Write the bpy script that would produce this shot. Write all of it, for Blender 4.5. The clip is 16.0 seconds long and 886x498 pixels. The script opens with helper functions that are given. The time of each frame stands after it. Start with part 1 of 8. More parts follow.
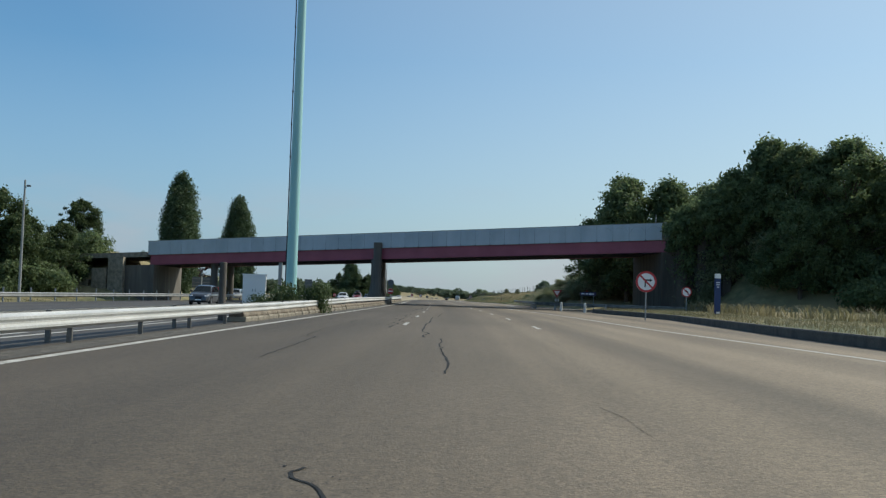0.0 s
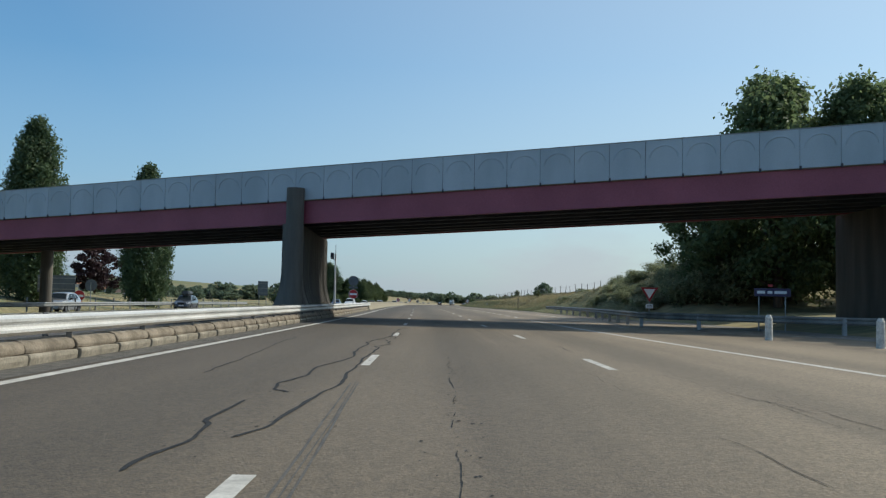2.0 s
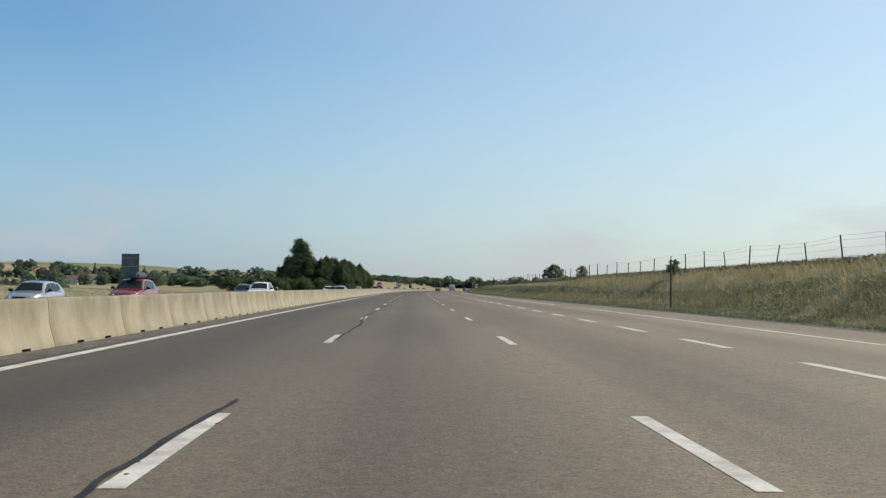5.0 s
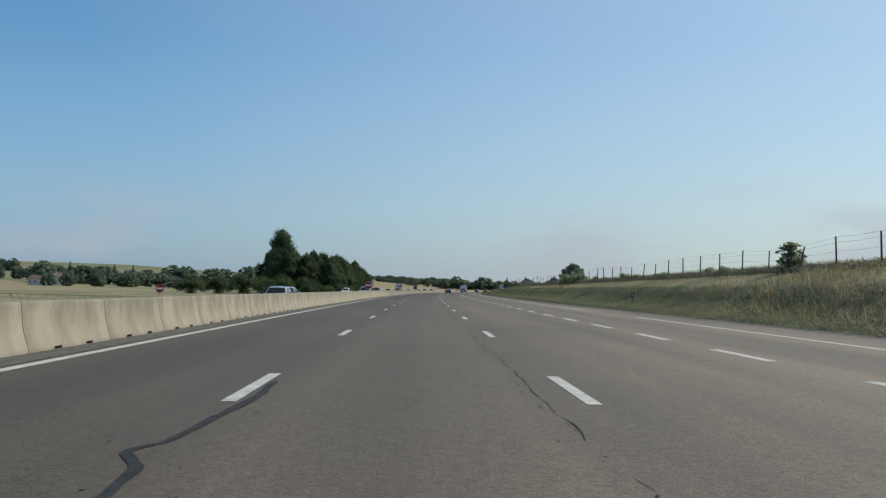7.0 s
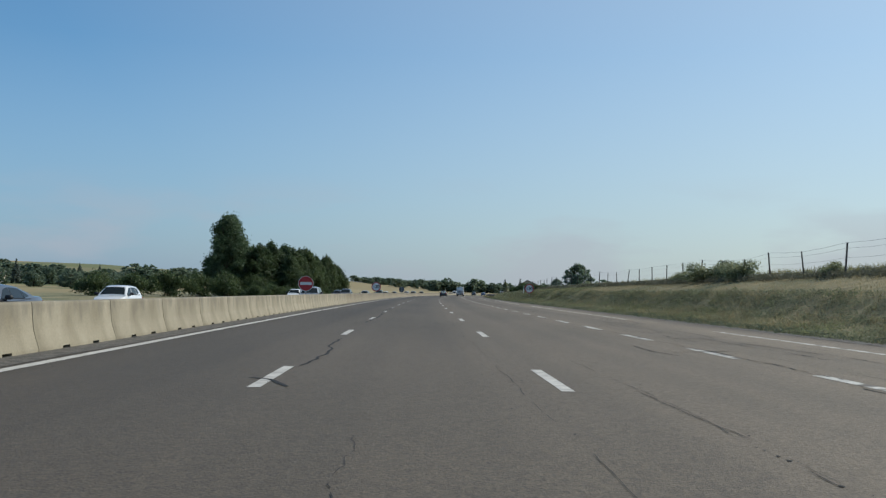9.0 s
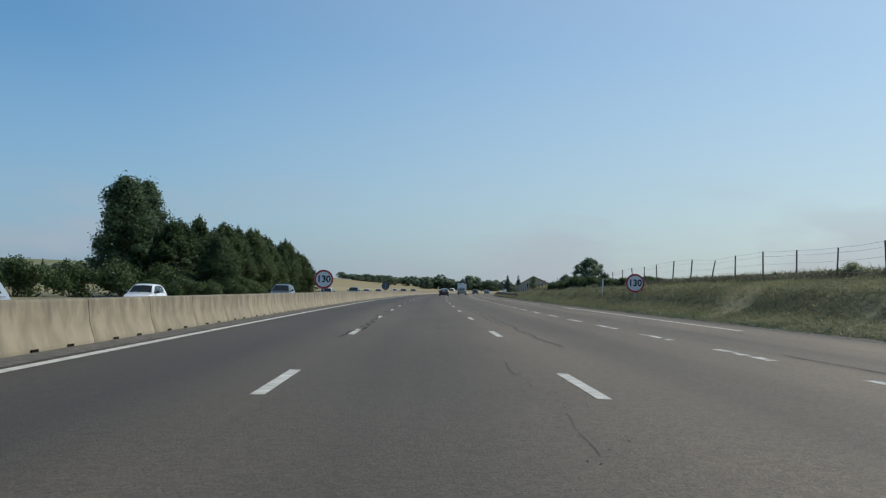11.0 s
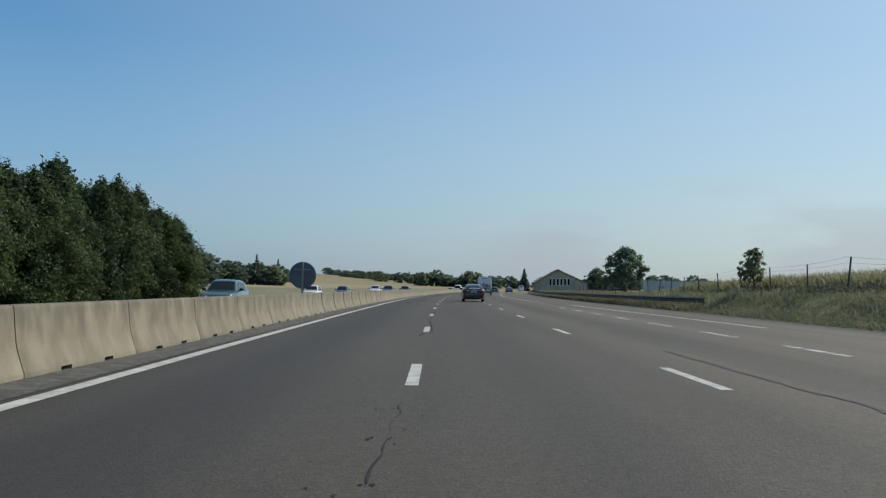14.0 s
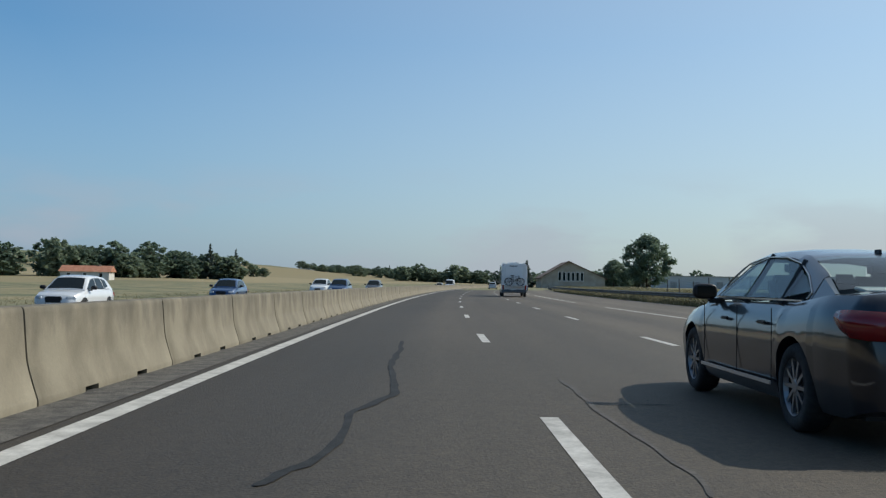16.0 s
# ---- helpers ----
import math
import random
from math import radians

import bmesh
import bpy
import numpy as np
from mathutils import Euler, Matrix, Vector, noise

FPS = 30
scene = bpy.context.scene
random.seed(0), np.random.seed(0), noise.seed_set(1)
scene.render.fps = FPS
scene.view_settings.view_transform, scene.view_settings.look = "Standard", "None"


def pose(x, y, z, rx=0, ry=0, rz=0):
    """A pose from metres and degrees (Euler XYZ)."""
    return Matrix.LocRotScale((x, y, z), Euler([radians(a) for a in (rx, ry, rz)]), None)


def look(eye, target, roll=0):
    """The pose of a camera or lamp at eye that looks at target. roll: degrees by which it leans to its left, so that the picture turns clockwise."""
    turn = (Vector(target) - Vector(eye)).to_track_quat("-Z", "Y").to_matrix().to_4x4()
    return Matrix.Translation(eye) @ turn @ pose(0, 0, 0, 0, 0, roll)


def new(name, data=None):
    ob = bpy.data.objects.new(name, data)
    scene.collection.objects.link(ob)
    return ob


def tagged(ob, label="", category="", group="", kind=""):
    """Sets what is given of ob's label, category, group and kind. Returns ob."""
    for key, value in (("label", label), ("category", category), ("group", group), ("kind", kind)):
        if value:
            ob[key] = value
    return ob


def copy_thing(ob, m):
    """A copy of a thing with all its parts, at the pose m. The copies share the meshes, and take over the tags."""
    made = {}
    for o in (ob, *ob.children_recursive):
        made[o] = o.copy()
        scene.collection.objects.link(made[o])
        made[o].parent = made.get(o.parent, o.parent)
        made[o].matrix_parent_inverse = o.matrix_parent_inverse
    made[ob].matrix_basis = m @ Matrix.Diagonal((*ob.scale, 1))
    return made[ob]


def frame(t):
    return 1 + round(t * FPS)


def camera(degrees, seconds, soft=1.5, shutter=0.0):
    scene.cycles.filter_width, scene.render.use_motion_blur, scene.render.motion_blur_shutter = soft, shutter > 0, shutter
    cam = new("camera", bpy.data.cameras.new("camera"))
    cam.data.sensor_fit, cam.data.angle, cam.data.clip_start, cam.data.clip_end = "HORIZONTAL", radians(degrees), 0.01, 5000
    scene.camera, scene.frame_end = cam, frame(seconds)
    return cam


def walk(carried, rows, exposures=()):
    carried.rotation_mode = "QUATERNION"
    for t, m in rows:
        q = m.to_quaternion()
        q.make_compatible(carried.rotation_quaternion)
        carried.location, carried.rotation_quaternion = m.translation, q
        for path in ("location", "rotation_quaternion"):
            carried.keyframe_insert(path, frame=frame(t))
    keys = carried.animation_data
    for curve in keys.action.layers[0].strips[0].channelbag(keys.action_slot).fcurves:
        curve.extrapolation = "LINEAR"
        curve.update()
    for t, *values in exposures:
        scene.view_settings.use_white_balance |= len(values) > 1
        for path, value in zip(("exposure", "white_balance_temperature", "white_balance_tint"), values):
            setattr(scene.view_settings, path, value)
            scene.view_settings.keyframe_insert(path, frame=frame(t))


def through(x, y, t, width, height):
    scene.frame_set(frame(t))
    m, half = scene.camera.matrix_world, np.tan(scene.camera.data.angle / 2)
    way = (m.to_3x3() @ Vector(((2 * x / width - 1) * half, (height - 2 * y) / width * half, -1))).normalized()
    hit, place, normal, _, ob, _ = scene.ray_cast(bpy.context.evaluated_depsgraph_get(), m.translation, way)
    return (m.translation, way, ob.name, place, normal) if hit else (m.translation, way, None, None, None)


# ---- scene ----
# ---------------------------------------------------------------- camera
cam = camera(49.2, 16.0, soft=1.3)
ROWS = [
    (0, -1.692, -37.342, 0.428, 2.981, -1.805, -0.936),
    (0.5, -1.627, -23.096, 0.511, 3.015, -1.594, -0.963),
    (1, -1.414, -9.180, 0.516, 3.246, -1.655, -1.668),
    (1.5, -1.085, 5.304, 0.621, 3.319, -1.624, -1.373),
    (2, -0.800, 20.042, 0.658, 3.251, -1.141, -1.377),
    (2.5, -0.780, 35.033, 0.715, 3.444, -1.239, -1.920),
    (3, -0.637, 49.649, 0.769, 2.350, -0.984, -2.194),
    (3.5, -0.472, 64.257, 0.801, 2.321, -1.324, -1.919),
    (4, -0.230, 79.184, 0.862, 2.319, -0.624, -1.762),
    (4.5, -0.019, 94.037, 0.918, 2.327, -0.635, -1.719),
    (5, 0.130, 108.826, 0.963, 2.346, -0.663, -1.615),
    (5.5, 0.215, 123.683, 0.999, 2.369, -0.697, -1.492),
    (6, 0.233, 138.736, 1.028, 2.389, -0.725, -1.388),
    (6.5, 0.183, 154.116, 1.051, 2.397, -0.737, -1.345),
    (7, 0.098, 169.703, 1.072, 2.409, -0.710, -1.264),
    (7.5, 0.036, 185.364, 1.059, 2.347, -0.580, -1.271),
    (8, -0.031, 201.102, 1.078, 2.425, -0.743, -1.604),
    (8.5, -0.009, 217.070, 1.090, 2.475, -0.956, -1.923),
    (9, 0.115, 233.198, 1.108, 2.559, -0.966, -1.944),
    (9.5, 0.238, 249.448, 1.121, 2.543, -0.966, -2.004),
    (10, 0.364, 265.903, 1.125, 2.506, -0.965, -2.147),
    (10.5, 0.498, 282.512, 1.125, 2.461, -0.963, -2.317),
    (11, 0.646, 299.223, 1.124, 2.424, -0.962, -2.460),
    (11.5, 0.814, 315.983, 1.125, 2.408, -0.962, -2.520),
    (12, 0.994, 332.751, 1.129, 2.324, -0.893, -2.846),
    (12.5, 1.332, 349.922, 1.155, 2.284, -0.540, -2.721),
    (13, 1.629, 367.633, 1.118, 2.325, -1.051, -2.464),
    (13.5, 1.868, 384.799, 1.119, 2.161, -0.729, -2.564),
    (14, 2.241, 402.261, 1.123, 2.257, -0.883, -2.848),
    (14.5, 2.693, 419.742, 1.095, 2.196, -0.861, -3.307),
    (15, 3.246, 437.560, 1.085, 2.157, -0.730, -3.361),
    (15.5, 3.842, 455.360, 1.084, 2.173, -1.227, -3.491),
    (16, 4.537, 473.177, 1.052, 2.008, -1.024, -3.936),
]
walk(cam, [(t, pose(x, y, z, 90 + pitch, roll, yaw)) for t, x, y, z, pitch, roll, yaw in ROWS],
     exposures=[(0, 0.0, 6500, 6), (2.0, 0.1, 6500, 6), (2.6, 0.22, 6600, 8), (3.5, 0.38, 7400, 10), (4.2, 0.36, 7300, 10), (6.3, -0.03, 6450, 8), (9.0, -0.08, 6350, 8),
                (12.0, -0.12, 6300, 8), (16, -0.12, 6300, 8)])

# ---------------------------------------------------------------- light
SUN_AZ, SUN_EL = 67.0, 40.5          # degrees clockwise from +y, degrees above the horizon
world = bpy.data.worlds.new("world")
scene.world = world
world.use_nodes = True
wt = world.node_tree
sky = wt.nodes.new("ShaderNodeTexSky")
sky.sky_type, sky.sun_disc = "NISHITA", False
sky.sun_elevation, sky.sun_rotation = radians(SUN_EL), radians(SUN_AZ)
sky.altitude, sky.air_density, sky.dust_density, sky.ozone_density = 200, 1.0, 1.7, 5.0
wt.nodes["Background"].inputs["Strength"].default_value = 0.11
SUN_WAY = (math.sin(radians(SUN_AZ)) * math.cos(radians(SUN_EL)), math.cos(radians(SUN_AZ)) * math.cos(radians(SUN_EL)), math.sin(radians(SUN_EL)))


def sky_range(source, a, b, c, d):
    node = wt.nodes.new("ShaderNodeMapRange")
    for name, value in (("From Min", a), ("From Max", b), ("To Min", c), ("To Max", d)):
        node.inputs[name].default_value = value
    wt.links.new(source, node.inputs["Value"])
    return node.outputs[0]


def sky_mix(fac, first, second):
    node = wt.nodes.new("ShaderNodeMix")
    node.data_type = "RGBA"
    wt.links.new(fac, node.inputs["Factor"])
    for slot, value in ((6, first), (7, second)):
        if isinstance(value, tuple):
            node.inputs[slot].default_value = (*value, 1)
        else:
            wt.links.new(value, node.inputs[slot])
    return node.outputs[2]


tint = wt.nodes.new("ShaderNodeVectorMath")
tint.operation, tint.inputs[1].default_value = "MULTIPLY", (0.88, 1.18, 1.22)
wt.links.new(sky.outputs[0], tint.inputs[0])
way = wt.nodes.new("ShaderNodeTexCoord")
split = wt.nodes.new("ShaderNodeSeparateXYZ")
wt.links.new(way.outputs["Generated"], split.inputs[0])
toward = wt.nodes.new("ShaderNodeVectorMath")           # how near the sun a part of the sky lies
toward.operation, toward.inputs[1].default_value = "DOT_PRODUCT", SUN_WAY
wt.links.new(way.outputs["Generated"], toward.inputs[0])
glow = sky_range(toward.outputs["Value"], 0.2, 0.9, 0.0, 0.5)
upper = sky_mix(glow, tint.outputs[0], (6.0, 6.3, 6.3))
stretch = wt.nodes.new("ShaderNodeMapping")             # a thin bank of cloud in the haze
stretch.inputs["Scale"].default_value = (3.0, 3.0, 10)
wt.links.new(way.outputs["Generated"], stretch.inputs["Vector"])
cloud = wt.nodes.new("ShaderNodeTexNoise")
cloud.inputs["Scale"].default_value, cloud.inputs["Detail"].default_value = 1.8, 7
wt.links.new(stretch.outputs[0], cloud.inputs["Vector"])
thin = sky_range(cloud.outputs["Fac"], 0.46, 0.60, 0.0, 0.5)
band = sky_range(split.outputs["Z"], 0.12, 0.05, 0.0, 1.0)
veil = wt.nodes.new("ShaderNodeMath")
veil.operation = "MULTIPLY"
wt.links.new(thin, veil.inputs[0])
wt.links.new(band, veil.inputs[1])
haze_color = sky_mix(sky_range(toward.outputs["Value"], 0.1, 0.6, 0.0, 1.0), (3.3, 4.2, 5.9), (5.8, 5.9, 5.8))
hazy = sky_mix(sky_range(split.outputs["Z"], -0.05, 0.24, 0.72, 0.0), upper, haze_color)
wt.links.new(sky_mix(veil.outputs[0], hazy, (4.1, 4.3, 4.9)), wt.nodes["Background"].inputs["Color"])
sun_data = bpy.data.lights.new("sun", "SUN")
sun_data.energy, sun_data.angle, sun_data.color = 3.6, radians(0.53), (1.0, 0.93, 0.82)
sun = new("sun", sun_data)
a, e = radians(SUN_AZ), radians(SUN_EL)
sun.matrix_world = look((0, 0, 60), (-math.sin(a) * math.cos(e), -math.cos(a) * math.cos(e), 60 - math.sin(e)))

# ---------------------------------------------------------------- road geometry
KN = [-60, 40, 120, 200, 280, 360, 440, 520, 640]
KV = [0.528, -0.427, -0.034, 0.141, 0.182, 0.253, 0.216, 0.494, 0.483]
GN = [-60, 40, 100, 160, 300, 500, 600]
GV = [0.414, 0.353, 0.343, 0.076, 0.026, -0.109, 0.0]
SS = np.arange(-400, 1500, 2.0)
i0 = int(np.searchsorted(SS, 200))
kk = np.where(SS < -60, 0.0, np.interp(SS, KN, KV)) / 1000
gg = np.where(SS < -60, 0.0, np.interp(SS, GN, GV)) / 100
TH = np.cumsum(kk) * 2
TH -= TH[i0]
CX, CY, CZ = np.cumsum(np.sin(TH)) * 2, np.cumsum(np.cos(TH)) * 2, np.cumsum(gg) * 2
CX -= CX[i0]
CY += 200 - CY[i0]
CZ -= CZ[i0]


def heading(s):
    return float(np.interp(s, SS, TH))


def at(s, lat, up=0.0):
    """The place s metres along the road, lat metres to the right of its axis, up metres over it."""
    h = heading(s)
    return Vector((np.interp(s, SS, CX) + lat * math.cos(h), np.interp(s, SS, CY) - lat * math.sin(h),
                   float(np.interp(s, SS, CZ)) + up))


def along(s, lat, up=0.0, turn=0.0):
    """The pose of a thing whose y axis points along the road."""
    p = at(s, lat, up)
    return pose(p.x, p.y, p.z, 0, 0, -math.degrees(heading(s)) + turn)


def road_sl(x, y):
    """Road coordinates of arrays of points."""
    s = np.array(y, dtype=float)
    for _ in range(6):
        h = np.interp(s, SS, TH)
        s = s + (x - np.interp(s, SS, CX)) * np.sin(h) + (y - np.interp(s, SS, CY)) * np.cos(h)
    h = np.interp(s, SS, TH)
    return s, (x - np.interp(s, SS, CX)) * np.cos(h) - (y - np.interp(s, SS, CY)) * np.sin(h)


# ---------------------------------------------------------------- materials
def socket(node, name):
    return node.inputs[name]


def material(name, color, rough=0.7, metal=0.0, color2=None, scale=3.0, fine=60.0, fine_amount=0.25, bump=0.2,
             bump_scale=60.0, stretch=(1, 1, 1), island=0.0, thing=0.0, spec=0.5, contrast=(0.35, 0.65), coords="Object"):
    """A surface with a stain scale and a grain scale."""
    m = bpy.data.materials.new(name)
    m.use_nodes = True
    nt = m.node_tree
    b = nt.nodes["Principled BSDF"]
    b.inputs["Roughness"].default_value = rough
    b.inputs["Metallic"].default_value = metal
    b.inputs["Specular IOR Level"].default_value = spec
    tc = nt.nodes.new("ShaderNodeTexCoord")
    mp = nt.nodes.new("ShaderNodeMapping")
    mp.inputs["Scale"].default_value = stretch
    nt.links.new(tc.outputs[coords], mp.inputs["Vector"])
    n1 = nt.nodes.new("ShaderNodeTexNoise")
    n1.inputs["Scale"].default_value, n1.inputs["Detail"].default_value = scale, 6
    nt.links.new(mp.outputs[0], n1.inputs["Vector"])
    ramp = nt.nodes.new("ShaderNodeValToRGB")
    ramp.color_ramp.elements[0].position, ramp.color_ramp.elements[1].position = contrast
    ramp.color_ramp.elements[0].color = (*color, 1)
    ramp.color_ramp.elements[1].color = (*(color2 or [c * 1.25 for c in color]), 1)
    nt.links.new(n1.outputs["Fac"], ramp.inputs["Fac"])
    n2 = nt.nodes.new("ShaderNodeTexNoise")
    n2.inputs["Scale"].default_value, n2.inputs["Detail"].default_value = fine, 4
    nt.links.new(tc.outputs[coords], n2.inputs["Vector"])
    mr = nt.nodes.new("ShaderNodeMapRange")
    mr.inputs["From Min"].default_value, mr.inputs["From Max"].default_value = 0.3, 0.7
    mr.inputs["To Min"].default_value, mr.inputs["To Max"].default_value = 1 - fine_amount, 1 + fine_amount
    nt.links.new(n2.outputs["Fac"], mr.inputs["Value"])
    last = mr.outputs[0]
    for amount, kind, out in ((island, "ShaderNodeNewGeometry", "Random Per Island"), (thing, "ShaderNodeObjectInfo", "Random")):
        if amount:
            g = nt.nodes.new(kind)
            r = nt.nodes.new("ShaderNodeMapRange")
            r.inputs["To Min"].default_value, r.inputs["To Max"].default_value = 1 - amount, 1 + amount
            nt.links.new(g.outputs[out], r.inputs["Value"])
            mu = nt.nodes.new("ShaderNodeMath")
            mu.operation = "MULTIPLY"
            nt.links.new(last, mu.inputs[0])
            nt.links.new(r.outputs[0], mu.inputs[1])
            last = mu.outputs[0]
    mx = nt.nodes.new("ShaderNodeVectorMath")
    mx.operation = "SCALE"
    nt.links.new(ramp.outputs["Color"], mx.inputs[0])
    nt.links.new(last, mx.inputs["Scale"])
    nt.links.new(mx.outputs[0], b.inputs["Base Color"])
    if bump:
        n3 = nt.nodes.new("ShaderNodeTexNoise")
        n3.inputs["Scale"].default_value, n3.inputs["Detail"].default_value = bump_scale, 5
        nt.links.new(tc.outputs[coords], n3.inputs["Vector"])
        bp = nt.nodes.new("ShaderNodeBump")
        bp.inputs["Strength"].default_value, bp.inputs["Distance"].default_value = bump, 0.02
        nt.links.new(n3.outputs["Fac"], bp.inputs["Height"])
        nt.links.new(bp.outputs[0], b.inputs["Normal"])
    return m


def leaf_material(name, dark, light, through=0.35, patch=0.5, spread=0.55):
    """Leaves: each one its own tone, patches of tone over the crown, some light let through."""
    m = bpy.data.materials.new(name)
    m.use_nodes = True
    nt = m.node_tree
    b = nt.nodes["Principled BSDF"]
    b.inputs["Roughness"].default_value = 0.55
    b.inputs["Specular IOR Level"].default_value = 0.3
    g = nt.nodes.new("ShaderNodeNewGeometry")
    tc = nt.nodes.new("ShaderNodeTexCoord")
    n = nt.nodes.new("ShaderNodeTexNoise")
    n.inputs["Scale"].default_value, n.inputs["Detail"].default_value = patch, 4
    nt.links.new(tc.outputs["Object"], n.inputs["Vector"])
    ad = nt.nodes.new("ShaderNodeMath")
    ad.operation = "MULTIPLY_ADD"
    ad.inputs[1].default_value = spread
    nt.links.new(g.outputs["Random Per Island"], ad.inputs[0])
    sb = nt.nodes.new("ShaderNodeMapRange")
    sb.inputs["From Min"].default_value, sb.inputs["From Max"].default_value = 0.3, 0.7
    sb.inputs["To Max"].default_value = 1 - spread
    nt.links.new(n.outputs["Fac"], sb.inputs["Value"])
    nt.links.new(sb.outputs[0], ad.inputs[2])
    ramp = nt.nodes.new("ShaderNodeValToRGB")
    ramp.color_ramp.elements[0].color = (*dark, 1)
    ramp.color_ramp.elements[1].color = (*light, 1)
    nt.links.new(ad.outputs[0], ramp.inputs["Fac"])
    nt.links.new(ramp.outputs["Color"], b.inputs["Base Color"])
    tr = nt.nodes.new("ShaderNodeBsdfTranslucent")
    nt.links.new(ramp.outputs["Color"], tr.inputs["Color"])
    mix = nt.nodes.new("ShaderNodeMixShader")
    mix.inputs["Fac"].default_value = through
    nt.links.new(b.outputs[0], mix.inputs[1])
    nt.links.new(tr.outputs[0], mix.inputs[2])
    nt.links.new(mix.outputs[0], nt.nodes["Material Output"].inputs["Surface"])
    return m


def asphalt_material(name, base, warm):
    """Worn asphalt: aggregate speckle, tyre bands along the lanes (by UV: u across, v along, in metres), stains."""
    m = material(name, base, 0.74, color2=warm, scale=0.25, fine=38, fine_amount=0.34, bump=0.4, bump_scale=45,
                 spec=0.5, coords="UV", stretch=(1, 0.25, 1))
    nt = m.node_tree
    b = nt.nodes["Principled BSDF"]
    old = b.inputs["Base Color"].links[0].from_socket
    tc = nt.nodes.new("ShaderNodeTexCoord")
    mp = nt.nodes.new("ShaderNodeMapping")
    mp.inputs["Scale"].default_value = (1.0, 0.012, 1)
    nt.links.new(tc.outputs["UV"], mp.inputs["Vector"])
    n = nt.nodes.new("ShaderNodeTexNoise")
    n.inputs["Scale"].default_value, n.inputs["Detail"].default_value = 0.6, 5
    nt.links.new(mp.outputs[0], n.inputs["Vector"])
    r = nt.nodes.new("ShaderNodeMapRange")
    r.inputs["From Min"].default_value, r.inputs["From Max"].default_value = 0.35, 0.65
    r.inputs["To Min"].default_value, r.inputs["To Max"].default_value = 0.76, 1.14
    nt.links.new(n.outputs["Fac"], r.inputs["Value"])
    v = nt.nodes.new("ShaderNodeTexVoronoi")
    v.inputs["Scale"].default_value = 22
    nt.links.new(tc.outputs["UV"], v.inputs["Vector"])
    r2 = nt.nodes.new("ShaderNodeMapRange")
    r2.inputs["To Min"].default_value, r2.inputs["To Max"].default_value = 0.72, 1.24
    nt.links.new(v.outputs["Color"], r2.inputs["Value"])
    mu = nt.nodes.new("ShaderNodeMath")
    mu.operation = "MULTIPLY"
    nt.links.new(r.outputs[0], mu.inputs[0])
    nt.links.new(r2.outputs[0], mu.inputs[1])
    sp = nt.nodes.new("ShaderNodeSeparateXYZ")      # the surface course is newer and darker further on
    nt.links.new(tc.outputs["UV"], sp.inputs[0])
    age = nt.nodes.new("ShaderNodeMapRange")
    age.inputs["From Min"].default_value, age.inputs["From Max"].default_value = -40, 400
    age.inputs["To Min"].default_value, age.inputs["To Max"].default_value = 1.54, 0.73
    nt.links.new(sp.outputs["Y"], age.inputs["Value"])
    mu2 = nt.nodes.new("ShaderNodeMath")
    mu2.operation = "MULTIPLY"
    nt.links.new(mu.outputs[0], mu2.inputs[0])
    nt.links.new(age.outputs[0], mu2.inputs[1])
    lane = nt.nodes.new("ShaderNodeMapRange")       # fast lane darker; sunward glare and edge fall-off are put into the tone
    lane.inputs["From Min"].default_value, lane.inputs["From Max"].default_value = -5.0, 7.0
    lane.inputs["To Min"].default_value, lane.inputs["To Max"].default_value = 0.46, 1.26
    nt.links.new(sp.outputs["X"], lane.inputs["Value"])
    mu3 = nt.nodes.new("ShaderNodeMath")
    mu3.operation = "MULTIPLY"
    nt.links.new(mu2.outputs[0], mu3.inputs[0])
    nt.links.new(lane.outputs[0], mu3.inputs[1])
    turns = nt.nodes.new("ShaderNodeMath")          # oil-darkened middle of each lane, paler wheel tracks
    turns.operation, turns.inputs[1].default_value = "MULTIPLY", 2 * math.pi / 3.6
    nt.links.new(sp.outputs["X"], turns.inputs[0])
    wave = nt.nodes.new("ShaderNodeMath")
    wave.operation = "COSINE"
    nt.links.new(turns.outputs[0], wave.inputs[0])
    oil = nt.nodes.new("ShaderNodeMapRange")
    oil.inputs["From Min"].default_value, oil.inputs["From Max"].default_value = -0.2, 1.0
    oil.inputs["To Min"].default_value, oil.inputs["To Max"].default_value = 1.04, 0.85
    nt.links.new(wave.outputs[0], oil.inputs["Value"])
    mu4 = nt.nodes.new("ShaderNodeMath")
    mu4.operation = "MULTIPLY"
    nt.links.new(mu3.outputs[0], mu4.inputs[0])
    nt.links.new(oil.outputs[0], mu4.inputs[1])
    mu = mu4
    sc = nt.nodes.new("ShaderNodeVectorMath")
    sc.operation = "SCALE"
    nt.links.new(old, sc.inputs[0])
    nt.links.new(mu.outputs[0], sc.inputs["Scale"])
    nt.links.new(sc.outputs[0], b.inputs["Base Color"])
    return m


def plain(name, color, rough=0.4, metal=0.0, coat=0.0, spec=0.5, trans=0.0, emit=0.0):
    m = bpy.data.materials.new(name)
    m.use_nodes = True
    b = m.node_tree.nodes["Principled BSDF"]
    b.inputs["Base Color"].default_value = (*color, 1)
    b.inputs["Roughness"].default_value, b.inputs["Metallic"].default_value = rough, metal
    b.inputs["Coat Weight"].default_value, b.inputs["Specular IOR Level"].default_value = coat, spec
    b.inputs["Transmission Weight"].default_value = trans
    if emit:
        b.inputs["Emission Color"].default_value = (*color, 1)
        b.inputs["Emission Strength"].default_value = emit
    return m


